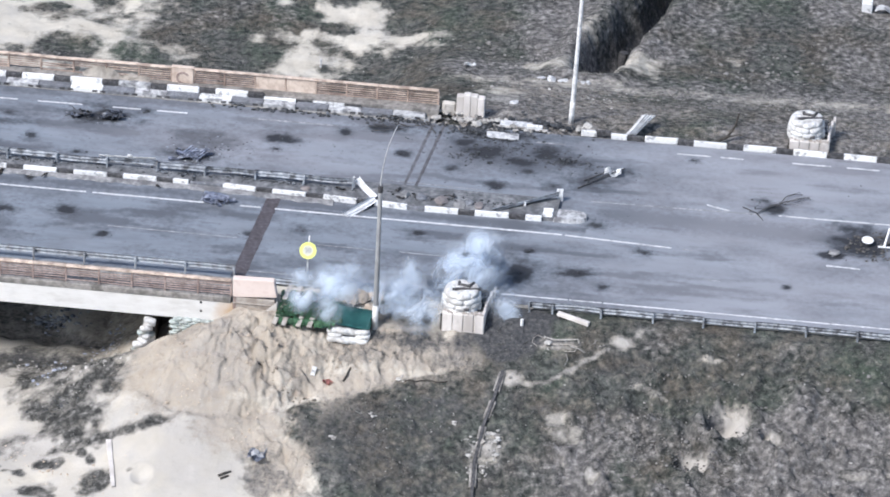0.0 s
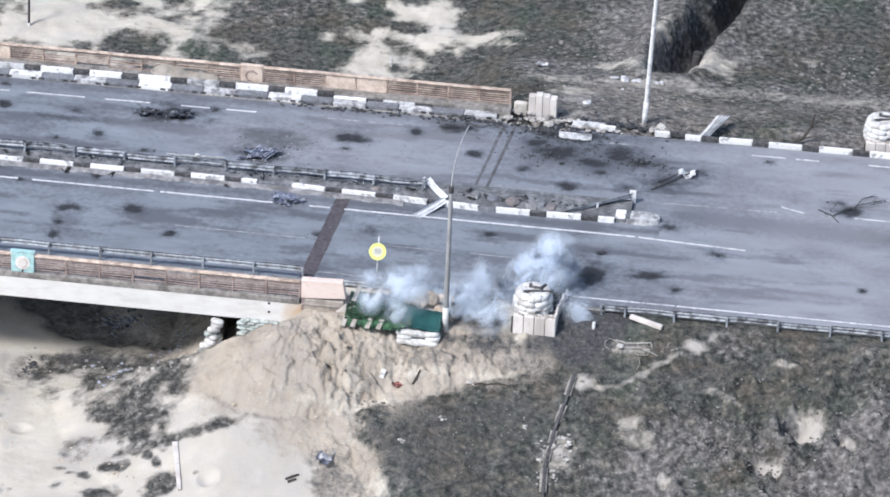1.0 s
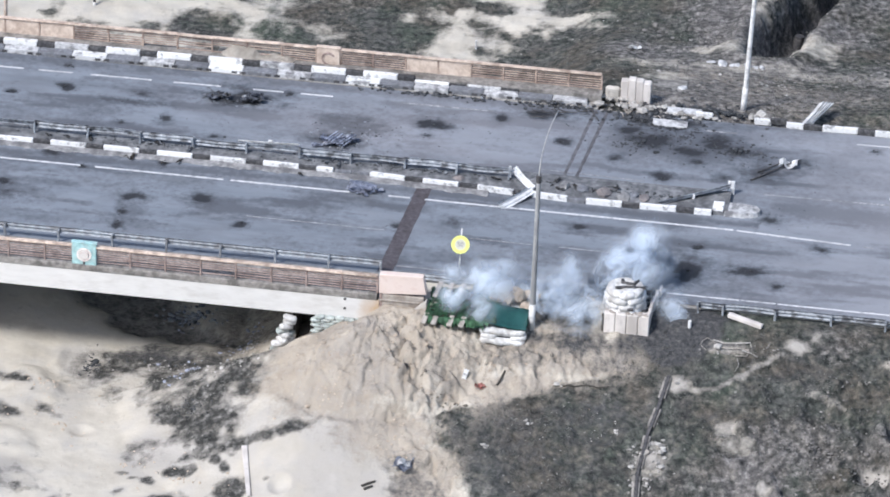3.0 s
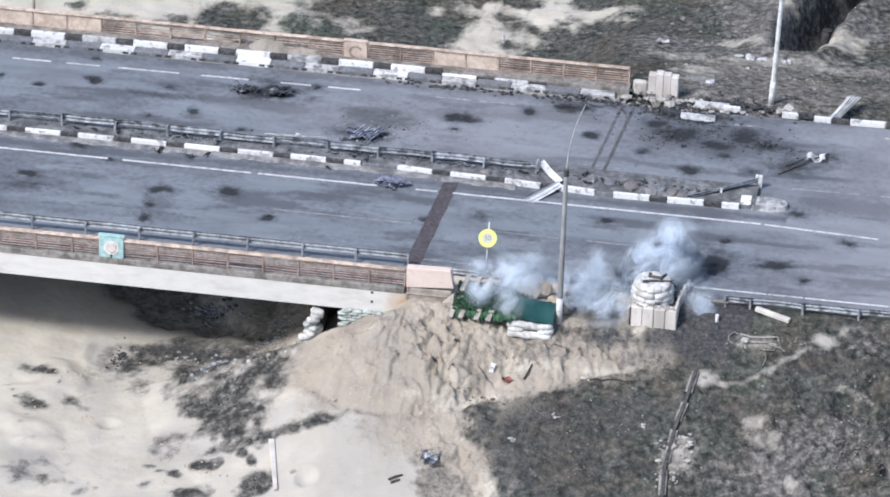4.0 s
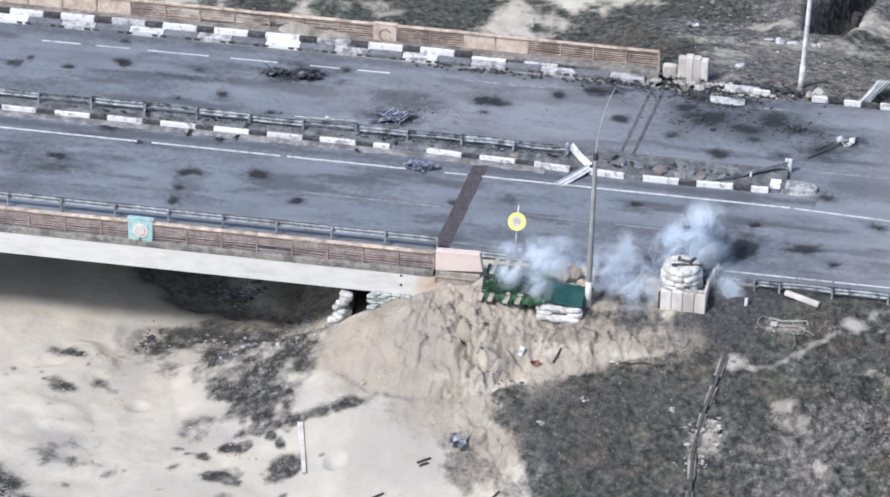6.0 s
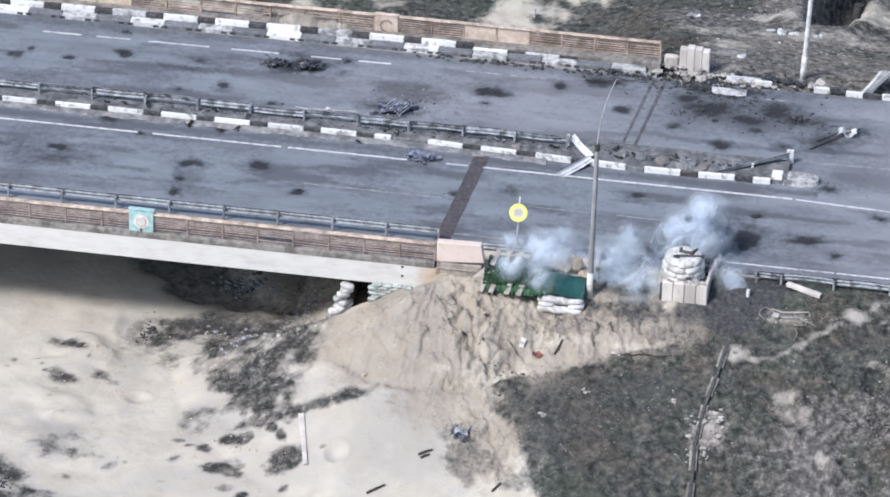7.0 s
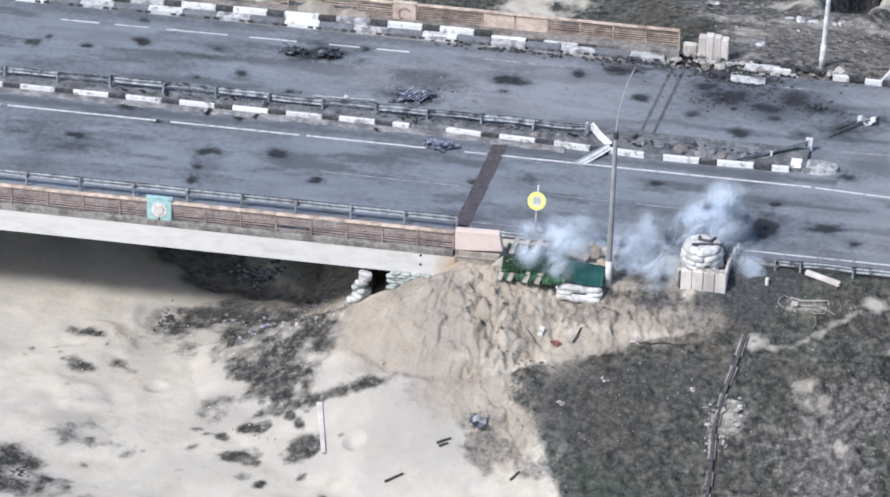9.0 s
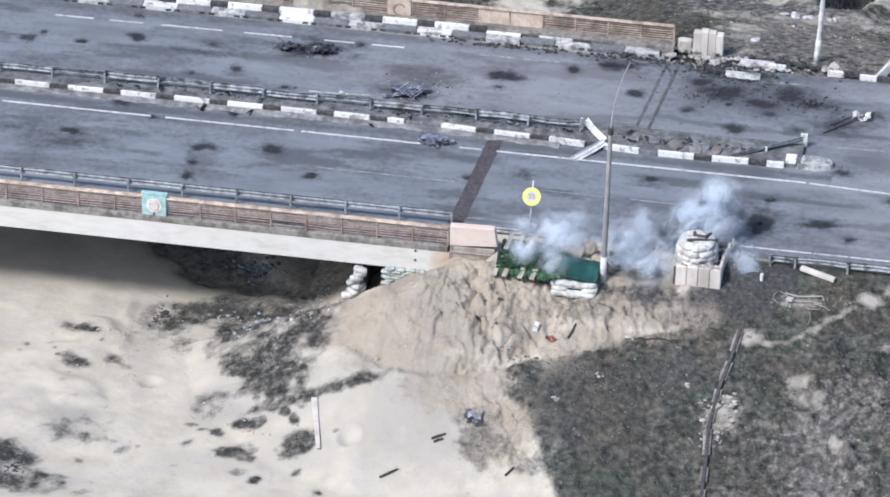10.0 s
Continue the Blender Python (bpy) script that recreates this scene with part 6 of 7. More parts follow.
for k in range(4):
    beam_between((-0.7 + 0.16 * k, -1.0 + 0.05 * k, 0.15), (0.2 + 0.2 * k, 0.7, 0.75), bent_sheet, GALVWHITE, "rib")
brush = thing("torn_branch", (26.0, 9.9, 0), "dark torn branch lying on the road", "branch")
r = random.Random(31)
BURNTBARK = mat("dark weathered bark", [(0.035, 0.034, 0.036), (0.06, 0.058, 0.06), (0.10, 0.096, 0.098)], 9, vary=0.2)
part("stem", tube(bmesh.new(), [(-2.0, -0.5, 0.06), (-1.2, -1.1, 0.1), (-0.7, -1.9, 0.08)], 0.035, 0.025, 7), BURNTBARK, brush)
part("stem", tube(bmesh.new(), [(-1.1, -1.2, 0.1), (-0.4, -0.3, 0.14), (0.5, 0.4, 0.16), (1.9, 1.3, 0.1)], 0.036, 0.015, 7), BURNTBARK, brush)
part("stem", tube(bmesh.new(), [(0.2, 0.15, 0.14), (0.5, 1.0, 0.2), (1.3, 1.8, 0.15)], 0.035, 0.015, 7), BURNTBARK, brush)
for x, y in ((-1.6, -1.1), (-0.5, -0.4), (-0.2, -0.1), (0.4, 0.1), (0.9, 0.6), (1.2, 1.0), (0.6, 1.2), (1.5, 1.1), (0.0, -0.2), (1.1, 0.5), (-1.3, -0.7)):
    for k in range(2):
        p = Vector((x, y, 0.12))
        q = p + Vector((r.uniform(0.2, 0.95), r.uniform(-0.3, 0.7), r.uniform(-0.05, 0.25)))
        part("twig", tube(bmesh.new(), [p, (p + q) / 2 + Vector((0.05, 0.06, 0.05)), q], 0.02, 0.008, 5), BURNTBARK, brush)
copy_thing(brush, pose(2.5, 15.6, 0, 0, 0, 155))
RUBBLEDIRT = mat("dirty brown rubble", [(0.06, 0.055, 0.052), (0.13, 0.12, 0.112), (0.24, 0.225, 0.21)], 5, vary=0.0)
island_tint(RUBBLEDIRT, 0.3, 0.85)
island = thing("traffic_island_wreck", (32.2, 6.2, 0), "mound of dirt with a toppled white sign and debris", "wreckage")
im = bmesh.new()
for k in range(150):
    a, d = r.uniform(0, 6.283), math.sqrt(r.random())
    lump(im, (0.4 + 2.3 * d * math.cos(a), -0.2 + 1.9 * d * math.sin(a), 0.02), r.uniform(0.05, 0.11) * (1.7 if k % 17 == 0 else 1), 0.35, 600 + k, 1, 0.35)
part("rubble", im, RUBBLEDIRT, island)
pl = bmesh.new()
bmesh.ops.create_cone(pl, cap_ends=True, segments=24, radius1=0.36, radius2=0.36, depth=0.04)
bmesh.ops.transform(pl, matrix=pose(-0.5, 0.1, 0.3, 8, 5, 0), verts=pl.verts)
part("plate", pl, KERBWHITE, island, "round white plate")
part("post", tube(bmesh.new(), [(0.5, -0.3, 0.1), (0.75, 0.5, 1.0)], 0.07, 0.06, 10), KERBWHITE, island)
part("bar", one_box(0.15, 0.9, -0.33, -0.24, 0.1, 0.17), KERBWHITE, island)
part("lump", lump(bmesh.new(), (-2.4, -1.3, 0.04), 0.34, 0.25, 90, 2, 0.25), GUTTER, island, "pale broken lump", flat=False)

for k in range(7):
    bar = one_box(-0.55, 0.55, -0.035, 0.035, -0.02, 0.02)
    part("slat", bar, BLUEMETAL, bpy.data.objects["wreck_heap"], "", pose(0.75 - 0.17 * k, -0.35 + 0.09 * k, 0.36 + 0.01 * k, 0, -4, 62))

dead = thing("dead_branch", (22.6, 18.0, -0.15), "dark dead branch leaning by the verge kerb", "branch")
part("stem", tube(bmesh.new(), [(-0.9, -0.5, 0.05), (-0.2, -0.1, 0.3), (0.25, 0.1, 1.0), (0.45, 0.15, 1.9)], 0.12, 0.06, 7), STICK, dead)
part("fork", tube(bmesh.new(), [(-0.15, -0.1, 0.3), (0.5, 0.2, 0.35), (1.2, 0.3, 0.1)], 0.05, 0.02, 6), STICK, dead)
part("fork", tube(bmesh.new(), [(0.2, 0.1, 0.9), (0.75, 0.3, 1.2)], 0.04, 0.015, 6), STICK, dead)

RUBBLERED = mat("reddish-grey rubble", [(0.13, 0.115, 0.115), (0.22, 0.195, 0.193), (0.32, 0.295, 0.29)], 4, dirt=(0.08, 0.075, 0.08), dirt_scale=2.0)
# rubble along the broken median
med_rubble = thing("median_rubble", (6, 6.5, 0.28), "broken concrete lumps heaped on the median", "rubble")
for k, (x, y, s) in enumerate(((-2.3, 0.25, 0.5), (-1.3, 0.0, 0.42), (-0.05, -0.15, 0.55), (1.1, -0.3, 0.5), (1.6, -0.2, 0.4), (2.3, -0.35, 0.33), (-4.2, 0.3, 0.3), (-7.0, 0.1, 0.35), (-8.3, -0.1, 0.3))):
    part("lump", lump(bmesh.new(), (x, y, 0.04), s, 0.34, 200 + k, 1, 0.32), (GUTTER, KERBGREY, RUBBLERED)[k % 3], med_rubble)


REDCLOTH = mat("faded red cloth", [(0.30, 0.10, 0.09), (0.46, 0.2, 0.18), (0.5, 0.3, 0.27)], 5)
BANK = mat("dark damp soil", [(0.06, 0.052, 0.045), (0.14, 0.12, 0.1), (0.27, 0.235, 0.2)], 4, bump=0.6)


def scatter(name, spots, count, size, material, label, z=None, seed=1, squash=0.5):
    rr = random.Random(seed)
    spot = []
    for k in range(count):
        cx, cy, rx, ry = rr.choice(spots)[:4]
        a, d = rr.uniform(0, 6.283), abs(rr.gauss(0, 0.7))
        spot.append((cx + rx * d * math.cos(a), cy + ry * d * math.sin(a), size * rr.uniform(0.4, 1.0) * (1.9 if rr.random() < 0.06 else 1)))
    p = np.array(spot)
    tall = height(p[:, 0], p[:, 1]) if z is None else np.full(count, float(z))
    verts, faces = [], []
    for k in range(count):
        small = lump(bmesh.new(), (p[k, 0], p[k, 1], tall[k] + p[k, 2] * 0.2), p[k, 2], squash, seed * 1000 + k, 1, 0.3)
        base = len(verts)
        small.verts.index_update()
        verts += [v.co[:] for v in small.verts]
        faces += [[v.index + base for v in f.verts] for f in small.faces]
        small.free()
    me = bpy.data.meshes.new(name)
    me.from_pydata(verts, [], faces)
    me.materials.append(material)
    return tagged(new(name, me), label, "rubble", kind="stuff")


# sand drift against the far railing
drift = thing("sand_drift", (-16.6, 18.3, 0.3), "pale drift of sand heaped against the railing", "sand")
db = sheet_mesh(-1.9, 3.2, -0.75, 0.9, lambda u, v: max(0.03, (0.72 * math.exp(-((u - 0.3) / 0.2) ** 4) + 0.34 * math.exp(-((u - 0.72) / 0.2) ** 4)) * math.exp(-((v - 0.45) / 0.3) ** 2) + 0.08 * math.sin(u * 26 + v * 5) * math.sin(v * 9 - u * 5)), 34, 14, 0, 8, 0.06)
bmesh.ops.recalc_face_normals(db, faces=db.faces)
part("sand", db, mat("pale drifted sand", [(0.52, 0.475, 0.42), (0.63, 0.585, 0.53), (0.7, 0.66, 0.605)], 3, bump=0.5, dirt=(0.42, 0.375, 0.33), dirt_scale=1.2, dirt_amount=0.35), drift, flat=False)

# scrap and splinters along the torn kerbs
r = random.Random(91)
for cx, cy, cz, rx, ry, n, mm in ((2.5, 16.6, 0.05, 3.0, 0.7, 10, SOOTSTEEL), (7.5, 16.4, 0.0, 2.5, 0.6, 8, PLANK), (-12, 7.0, 0.3, 9, 0.5, 26, SOOTSTEEL), (-24, 7.0, 0.3, 5, 0.5, 8, DARKSTEEL), (3, 6.7, 0.3, 4, 0.5, 9, DARKSTEEL), (-6, 16.5, 0.02, 4, 0.5, 7, SOOTSTEEL), (-16, 5.4, 0.05, 6, 0.3, 5, STICK)):
    for k in range(n):
        x, y, a = cx + r.uniform(-1, 1) * rx, cy + r.uniform(-1, 1) * ry, r.uniform(0, 3.14)
        ln = r.uniform(0.2, 0.75)
        bit = thing("metal_scrap" if mm in (SOOTSTEEL, DARKSTEEL) else "splinter", (x, y, cz), "twisted sooty scrap strip among the kerb debris" if mm in (SOOTSTEEL, DARKSTEEL) else "weathered splinter of wood beside the kerb", "scrap", "scrap along the kerbs")
        if k % 2:
            part("strip", tube(bmesh.new(), [(0, 0, 0.03), (ln * 0.5 * math.cos(a), ln * 0.5 * math.sin(a), r.uniform(0.05, 0.2)), (ln * math.cos(a + 0.3), ln * math.sin(a + 0.3), 0.03)], 0.03, 0.02, 5), mm, bit)
        else:
            part("strip", sheet_mesh(-ln / 2, ln / 2, -0.09, 0.09, lambda u, v: 0.05 + 0.05 * math.sin(u * 9 + v * 5), 5, 2, 0, k, 0.015), mm, bit, "", pose(0, 0, 0.03, r.uniform(-20, 20), r.uniform(-10, 10), math.degrees(a)))
scatter("asphalt_fragments", SOOT_NEAR + SOOT_NEAR2, 260, 0.045, CHUNK, "black asphalt fragments round the blast marks", 0.0, 1)
scatter("asphalt_fragments", SOOT_FAR + SOOT_FAR2, 300, 0.05, CHUNK, "black asphalt fragments round the blast marks", 0.0, 2)
scatter("asphalt_fragments", [(9.5, 14.2, 4.5, 1.8), (8.0, 15.4, 3.0, 0.8), (12.5, 13.0, 2.5, 1.2), (7.0, 13.0, 1.6, 1.0)], 340, 0.1, CHUNK, "broken asphalt pieces beside the torn kerb", 0.0, 33, 0.3)
scatter("road_grit", [(0, 6, 30, 9), (0, 12, 26, 4), (9, 13, 6, 2.5), (9, 13, 5, 2.5), (-8, 11, 5, 2)], 260, 0.045, CHUNK, "dark grit strewn over the asphalt", 0.0, 3)
scatter("pale_rubble", [(6.3, 17.4, 2.2, 0.6), (5.0, 18.4, 0.8, 0.4), (9.5, 17.0, 2.0, 0.5), (13.8, 17.4, 0.8, 0.4)], 210, 0.19, STONE, "pale broken concrete along the kerb", 0.02, 4)
scatter("dark_rubble", [(8.5, 16.6, 3.2, 0.8), (7.0, 16.0, 1.5, 0.6), (11, 17.8, 3.0, 0.6), (2.5, 16.5, 2.5, 0.4), (-5, 16.4, 5, 0.3)], 420, 0.16, CHUNK, "dark rubble along the broken kerb", 0.0, 5)
scatter("median_debris", [(-5, 6.9, 8, 0.5), (-20, 6.9, 8, 0.5), (6, 6.6, 4, 0.5)], 420, 0.09, CHUNK, "dark clods and debris on the median", 0.27, 6)
scatter("verge_litter", [(-15, -7.5, 3.0, 1.6), (-13, -9, 2.0, 1.6), (-12.2, -2.6, 1.2, 1.6), (-17, -5.5, 3, 1.6), (-12.4, -4.0, 1.4, 0.9)], 190, 0.085, STONE, "pale litter and stones among the scrub", None, 7)
CLOD = mat("dry grey clod", [(0.085, 0.08, 0.076), (0.165, 0.156, 0.148), (0.27, 0.256, 0.243)], 5, vary=0.0)
island_tint(CLOD, 0.55, 1.5)
scatter("dry_clods", [(24, -14, 7, 5), (30, -12, 5, 5), (20, -13, 4, 4), (28, -20, 6, 4)], 900, 0.11, CLOD, "dry clods and grass clumps on the slope", None, 21, 0.5)
scatter("dry_clods", [(24, 33, 5, 4), (18, 27, 4, 2), (9, 33, 4, 4), (27, 27, 6, 3)], 380, 0.16, CLOD, "dry clods beside the far trench", None, 22, 0.4)
scatter("scrub_clods", [(-14.2, -11.6, 1.5, 1.3), (-16, -5.2, 3.0, 0.5), (-20.9, -5.6, 0.5, 1.0), (-20.9, -5.6, 0.5, 1.0), (-25.2, -22.3, 0.9, 0.9), (-15, -7.8, 1.8, 1.0)], 260, 0.09, CHUNK, "charred clods among the burnt scrub", None, 23, 0.5)
scatter("slope_stones", [(16, -12, 9, 4), (25, -11, 6, 4), (5, -15, 3, 3), (8, -13, 5, 3)], 80, 0.06, STONE, "small pale stones on the embankment", None, 8)
scatter("mound_clods", [(-3.5, -9.5, 3.5, 2.0), (2, -9.8, 3, 1.2), (-7, -10, 2.5, 2)], 200, 0.07, SPOIL, "sandy clods on the dirt mound", None, 9)
scatter("crumbled_bank", [(-0.8, -12.0, 0.9, 0.3), (-1.6, -11.3, 0.35, 0.5), (-2.3, -10.3, 0.3, 0.6), (0.5, -12.1, 0.9, 0.25)], 60, 0.07, BANK, "dark crumbling clods along the broken bank", None, 12)
scatter("slope_litter", [(x, y, 0.18, 0.15) for x, y in [(9.1, -12.98), (2.28, -14.59), (4.43, -12.92), (9.44, -15.8), (10.16, -13.81), (5.7, -10.44), (11.98, -9.62)]], 22, 0.14, STONE, "torn pale litter lying on the slope", None, 14, 0.5)
scatter("broken_slabs", [(9.8, 28.2, 0.3, 0.15), (10.5, 28.1, 0.3, 0.15), (11.3, 27.95, 0.4, 0.15), (12.4, 27.8, 0.4, 0.15), (8.8, 21.4, 0.2, 0.1)], 26, 0.22, KERBDIRTY, "row of broken white slabs beyond the verge", None, 15, 0.35)
scatter("channel_rubble", [(11.5, -13.9, 0.45, 0.5), (11.6, -14.8, 0.4, 0.5), (10.5, -14.6, 0.25, 0.5), (10.45, -15.6, 0.2, 0.5), (11.2, -15.6, 0.3, 0.5)], 85, 0.12, STONE, "pale broken concrete spilled beside the drainage channel", None, 41, 0.5)
scatter("pipe_debris", [(14.6, -7.2, 0.9, 0.4), (13.9, -7.5, 0.5, 0.3), (16.6, -6.9, 0.8, 0.4)], 46, 0.07, STONE, "pale crumbs and litter round the twisted pipe", None, 42, 0.5)
scatter("burnt_litter", [(-15.2, -5.6, 1.2, 0.7), (-13.4, -5.2, 0.9, 0.6), (-15.6, -8.6, 0.6, 0.4), (-13.0, -3.4, 1.0, 0.5)], 60, 0.12, BLUEMETAL, "pale bluish litter among the burnt scrub", None, 43, 0.4)
scatter("sand_clods", [(-23, -8.5, 2.5, 2.0), (-21.5, -12, 2.5, 2.5), (-17, -15.5, 3.0, 1.5), (-13.5, -17, 3, 1.2), (-6.5, -12.5, 3, 1.6), (-2.5, -14.5, 1.5, 2.0)], 240, 0.075, SPOIL, "dry sandy clods strewn over the sand", None, 44, 0.5)
scatter("far_stones", [(8, 26, 5, 3), (0, 34, 8, 4), (14, 24, 5, 3)], 50, 0.09, STONE, "pale stones beyond the road", None, 10)
scatter("under_bridge_debris", [(-17.2, 1.0, 1.2, 0.8), (-16.0, 0.6, 1.2, 0.9)], 130, 0.13, SOOTSTEEL, "sooty scrap piled under the bridge", None, 11)
scatter("under_bridge_litter", [(-17.0, 1.0, 1.0, 0.7), (-16.0, 0.4, 1.0, 0.7), (-12.6, -1.5, 1.2, 1.5)], 34, 0.12, BLUEMETAL, "pale bluish litter on the scrap under the bridge", None, 31)
scatter("wreck_splinters", [(-9.4, 10.6, 2.0, 1.3), (-9.8, 9.6, 1.4, 0.6), (-15.7, 14.0, 1.2, 0.7), (-17.6, 13.6, 0.7, 0.4), (-7.2, 4.2, 1.0, 0.3)], 170, 0.09, SOOTSTEEL, "sooty grey splinters strewn round the wreckage", 0.0, 32)

# ---- things on the slopes ----
def on_ground(x, y, up=0.0):
    return Vector((x, y, at_ground(x, y) + up))


channel = thing("drainage_channel", (0, 0, 0), "cracked concrete drainage channel running down the slope", "channel")
line = [(11.5, -9.3), (11.2, -11.3), (10.85, -13.0), (10.75, -14.2)]
line2 = [(10.75, -14.2), (10.62, -15.3), (10.75, -17.4), (10.9, -22)]
for pts in (line, line2):
    for (ax, ay), (bx, by) in zip(pts, pts[1:]):
        n = max(1, round(math.hypot(bx - ax, by - ay) / 1.7))
        for k in range(n):
            p, q = on_ground(ax + (bx - ax) * k / n, ay + (by - ay) * k / n), on_ground(ax + (bx - ax) * (k + 0.96) / n, ay + (by - ay) * (k + 0.96) / n)
            d = q - p
            m = Matrix.Translation(p) @ d.to_track_quat("X", "Z").to_matrix().to_4x4()
            # dark strip, higher than the edge slabs, that draws the channel's dark slot
            part("bed", one_box(-0.05, d.length + 0.05, -0.085, 0.085, -0.3, 0.2), DARKSTEEL, channel, "dark raised strip along the channel", m)
            for s in (-1, 1):
                if (k + s) % 3 == 0 and pts is line2:
                    continue
                part("edge_slab", one_box(0.06 * k, d.length * (0.9 if k % 2 else 0.7), 0.08 if s > 0 else -0.22, 0.2 if s > 0 else -0.08, -0.3, 0.12 + 0.03 * (k % 2), bevel=0.025), LEDGE, channel, "", m)
broken = thing("broken_pipe_ring", on_ground(11.3, -13.8), "broken concrete ring beside the drainage channel", "pipe")
rb = bmesh.new()
for k in range(9):
    a = -0.6 + k * 0.42
    lump(rb, (0.5 * math.cos(a), 0.5 * math.sin(a), 0.15), 0.17, 0.7, 300 + k)
part("ring", rb, STONE, broken)
part("slab", one_box(-0.8, -0.3, -0.15, 0.18, 0.02, 0.16, bevel=0.03), SLABPALE, broken, "", pose(0, 0, 0.05, 0, -15, 35))

slab = thing("concrete_post", Matrix.Translation(on_ground(15.15, -5.5, 0.12)) @ pose(0, 0, 0, 0, 6, -17), "whitish concrete post lying in the grass", "post")
part("shaft", one_box(-1.0, 1.0, -0.15, 0.15, -0.1, 0.14, bevel=0.03), BLOCK, slab)
junk = thing("twisted_pipe", on_ground(14.6, -7.2), "twisted pale pipe and wire on the slope", "scrap")
on_slope = lambda pts, up: [on_ground(x, y, up + 0.12 * math.sin(3 * k)) - on_ground(14.6, -7.2) for k, (x, y) in enumerate(pts)]
part("loop", tube(bmesh.new(), on_slope([(13.3, -7.6), (12.95, -7.3), (13.0, -7.0), (13.25, -6.85), (13.6, -6.95), (13.85, -7.3)], 0.22), 0.02, 0.018, 7), PLANK, junk, "pale bent loop of pipe", flat=False)
part("pipe", tube(bmesh.new(), on_slope([(13.6, -6.95), (14.2, -7.15), (14.9, -7.05), (15.6, -7.1), (15.7, -7.3)], 0.25), 0.042, 0.035, 8), STONE, junk, flat=False)
part("pipe", tube(bmesh.new(), on_slope([(13.75, -7.3), (14.3, -7.4), (15.0, -7.3), (15.6, -7.5), (15.5, -7.75), (14.9, -7.9)], 0.2), 0.03, 0.022, 8), PLANK, junk, flat=False)
part("pipe", tube(bmesh.new(), on_slope([(15.2, -7.4), (15.7, -7.6), (16.1, -7.75)], 0.15), 0.035, 0.03, 7), STONE, junk, flat=False)
part("wire", tube(bmesh.new(), on_slope([(15.0, -7.9), (15.15, -8.4), (15.0, -8.8)], 0.1), 0.025, 0.02, 6), STONE, junk, flat=False)
part("bracket", lump(bmesh.new(), on_ground(13.9, -7.3, 0.2) - on_ground(14.6, -7.2), 0.22, 0.6, 41, 1, 0.3), STONE, junk)
jar = thing("white_canister", on_ground(12.2, -6.1), "small white canister standing in the grass", "canister")
part("body", tube(bmesh.new(), [(0, 0, 0), (0, 0, 0.36), (0, 0, 0.42)], 0.1, 0.09, 10), KERBWHITE, jar)

low_post = thing("white_marker_post", on_ground(-10.55, -15.3), "long white post fallen on the sand", "post")
q = on_ground(-9.7, -18.6) - on_ground(-10.55, -15.3)
shaft = one_box(0, q.length, -0.13, 0.13, -0.03, 0.09, bevel=0.02)
for v in shaft.verts:
    v.co.y *= 1.25 - 0.4 * v.co.x / q.length
part("shaft", shaft, BLOCK, low_post, "", Matrix.Translation((0, 0, 0.1)) @ q.to_track_quat("X", "Z").to_matrix().to_4x4())
rag = thing("crumpled_sheet", on_ground(-1.8, -16.2), "crumpled grey-blue sheet half buried in sand", "sheet metal")
part("sheet", sheet_mesh(-0.5, 0.5, -0.5, 0.5, lambda u, v: 0.2 + 0.15 * math.sin(u * 8) * math.cos(v * 6), 8, 8, 0, 21), BLUEMETAL, rag)
part("fold", sheet_mesh(-0.3, 0.4, -0.35, 0.2, lambda u, v: 0.35 + 0.1 * math.sin(u * 6), 5, 5, 0, 22), GALVWHITE, rag)
for (ax, ay), (bx, by) in (((-6.1, -20.3), (-5.25, -19.65)), ((-3.8, -17.7), (-3.1, -17.3)), ((-3.65, -17.85), (-3.2, -17.6)), ((0.4, -19.2), (0.8, -18.7)), ((-3.1, -10.6), (-2.4, -11.0)), ((2.4, -10.8), (2.7, -10.0))):
    st = thing("broken_stick", on_ground(ax, ay), "dark broken stick lying on the sand", "stick", "sticks on the sand")
    d = on_ground(bx, by) - on_ground(ax, ay)
    part("wood", tube(bmesh.new(), [Vector((0, 0, 0.05)), d * 0.5 + Vector((0.03, 0, 0.1)), d + Vector((0, 0, 0.06))], 0.07, 0.05, 6), STICK, st)
red_rag = thing("red_rag", on_ground(1.52, -10.82, 0.02), "faded red rag lying on the dirt", "rag")
part("cloth", sheet_mesh(-0.3, 0.3, -0.3, 0.25, lambda u, v: 0.1 + 0.07 * math.sin(u * 7 + v * 4), 7, 6, 0.05, 33, 0.015), REDCLOTH, red_rag, flat=False)
shard = thing("white_shard", on_ground(0.59, -10.62), "upright white shard stuck in the dirt", "shard")
part("plate", one_box(-0.14, 0.12, -0.04, 0.04, -0.1, 0.5, bevel=0.02, m=pose(0, 0, 0, -12, 14, 0)), KERBWHITE, shard)
cable = thing("fallen_cable", on_ground(5.94, -10.62), "dark cable lying along the foot of the mound", "cable")
a0, b0 = (5.94, -10.62), (8.41, -10.33)
part("strand", tube(bmesh.new(), [on_ground(a0[0] + (b0[0] - a0[0]) * k / 8, a0[1] + (b0[1] - a0[1]) * k / 8, 0.06 + 0.03 * (k % 2)) - on_ground(*a0) for k in range(9)], 0.04, 0.03, 6), STICK, cable, flat=False)
far_box = thing("white_crate", on_ground(30.2, 43.6), "white crate and sheet lying in the far grass", "crate")
part("crate", one_box(-0.5, 0.2, -0.4, 0.4, -0.1, 0.7, bevel=0.04), KERBWHITE, far_box)
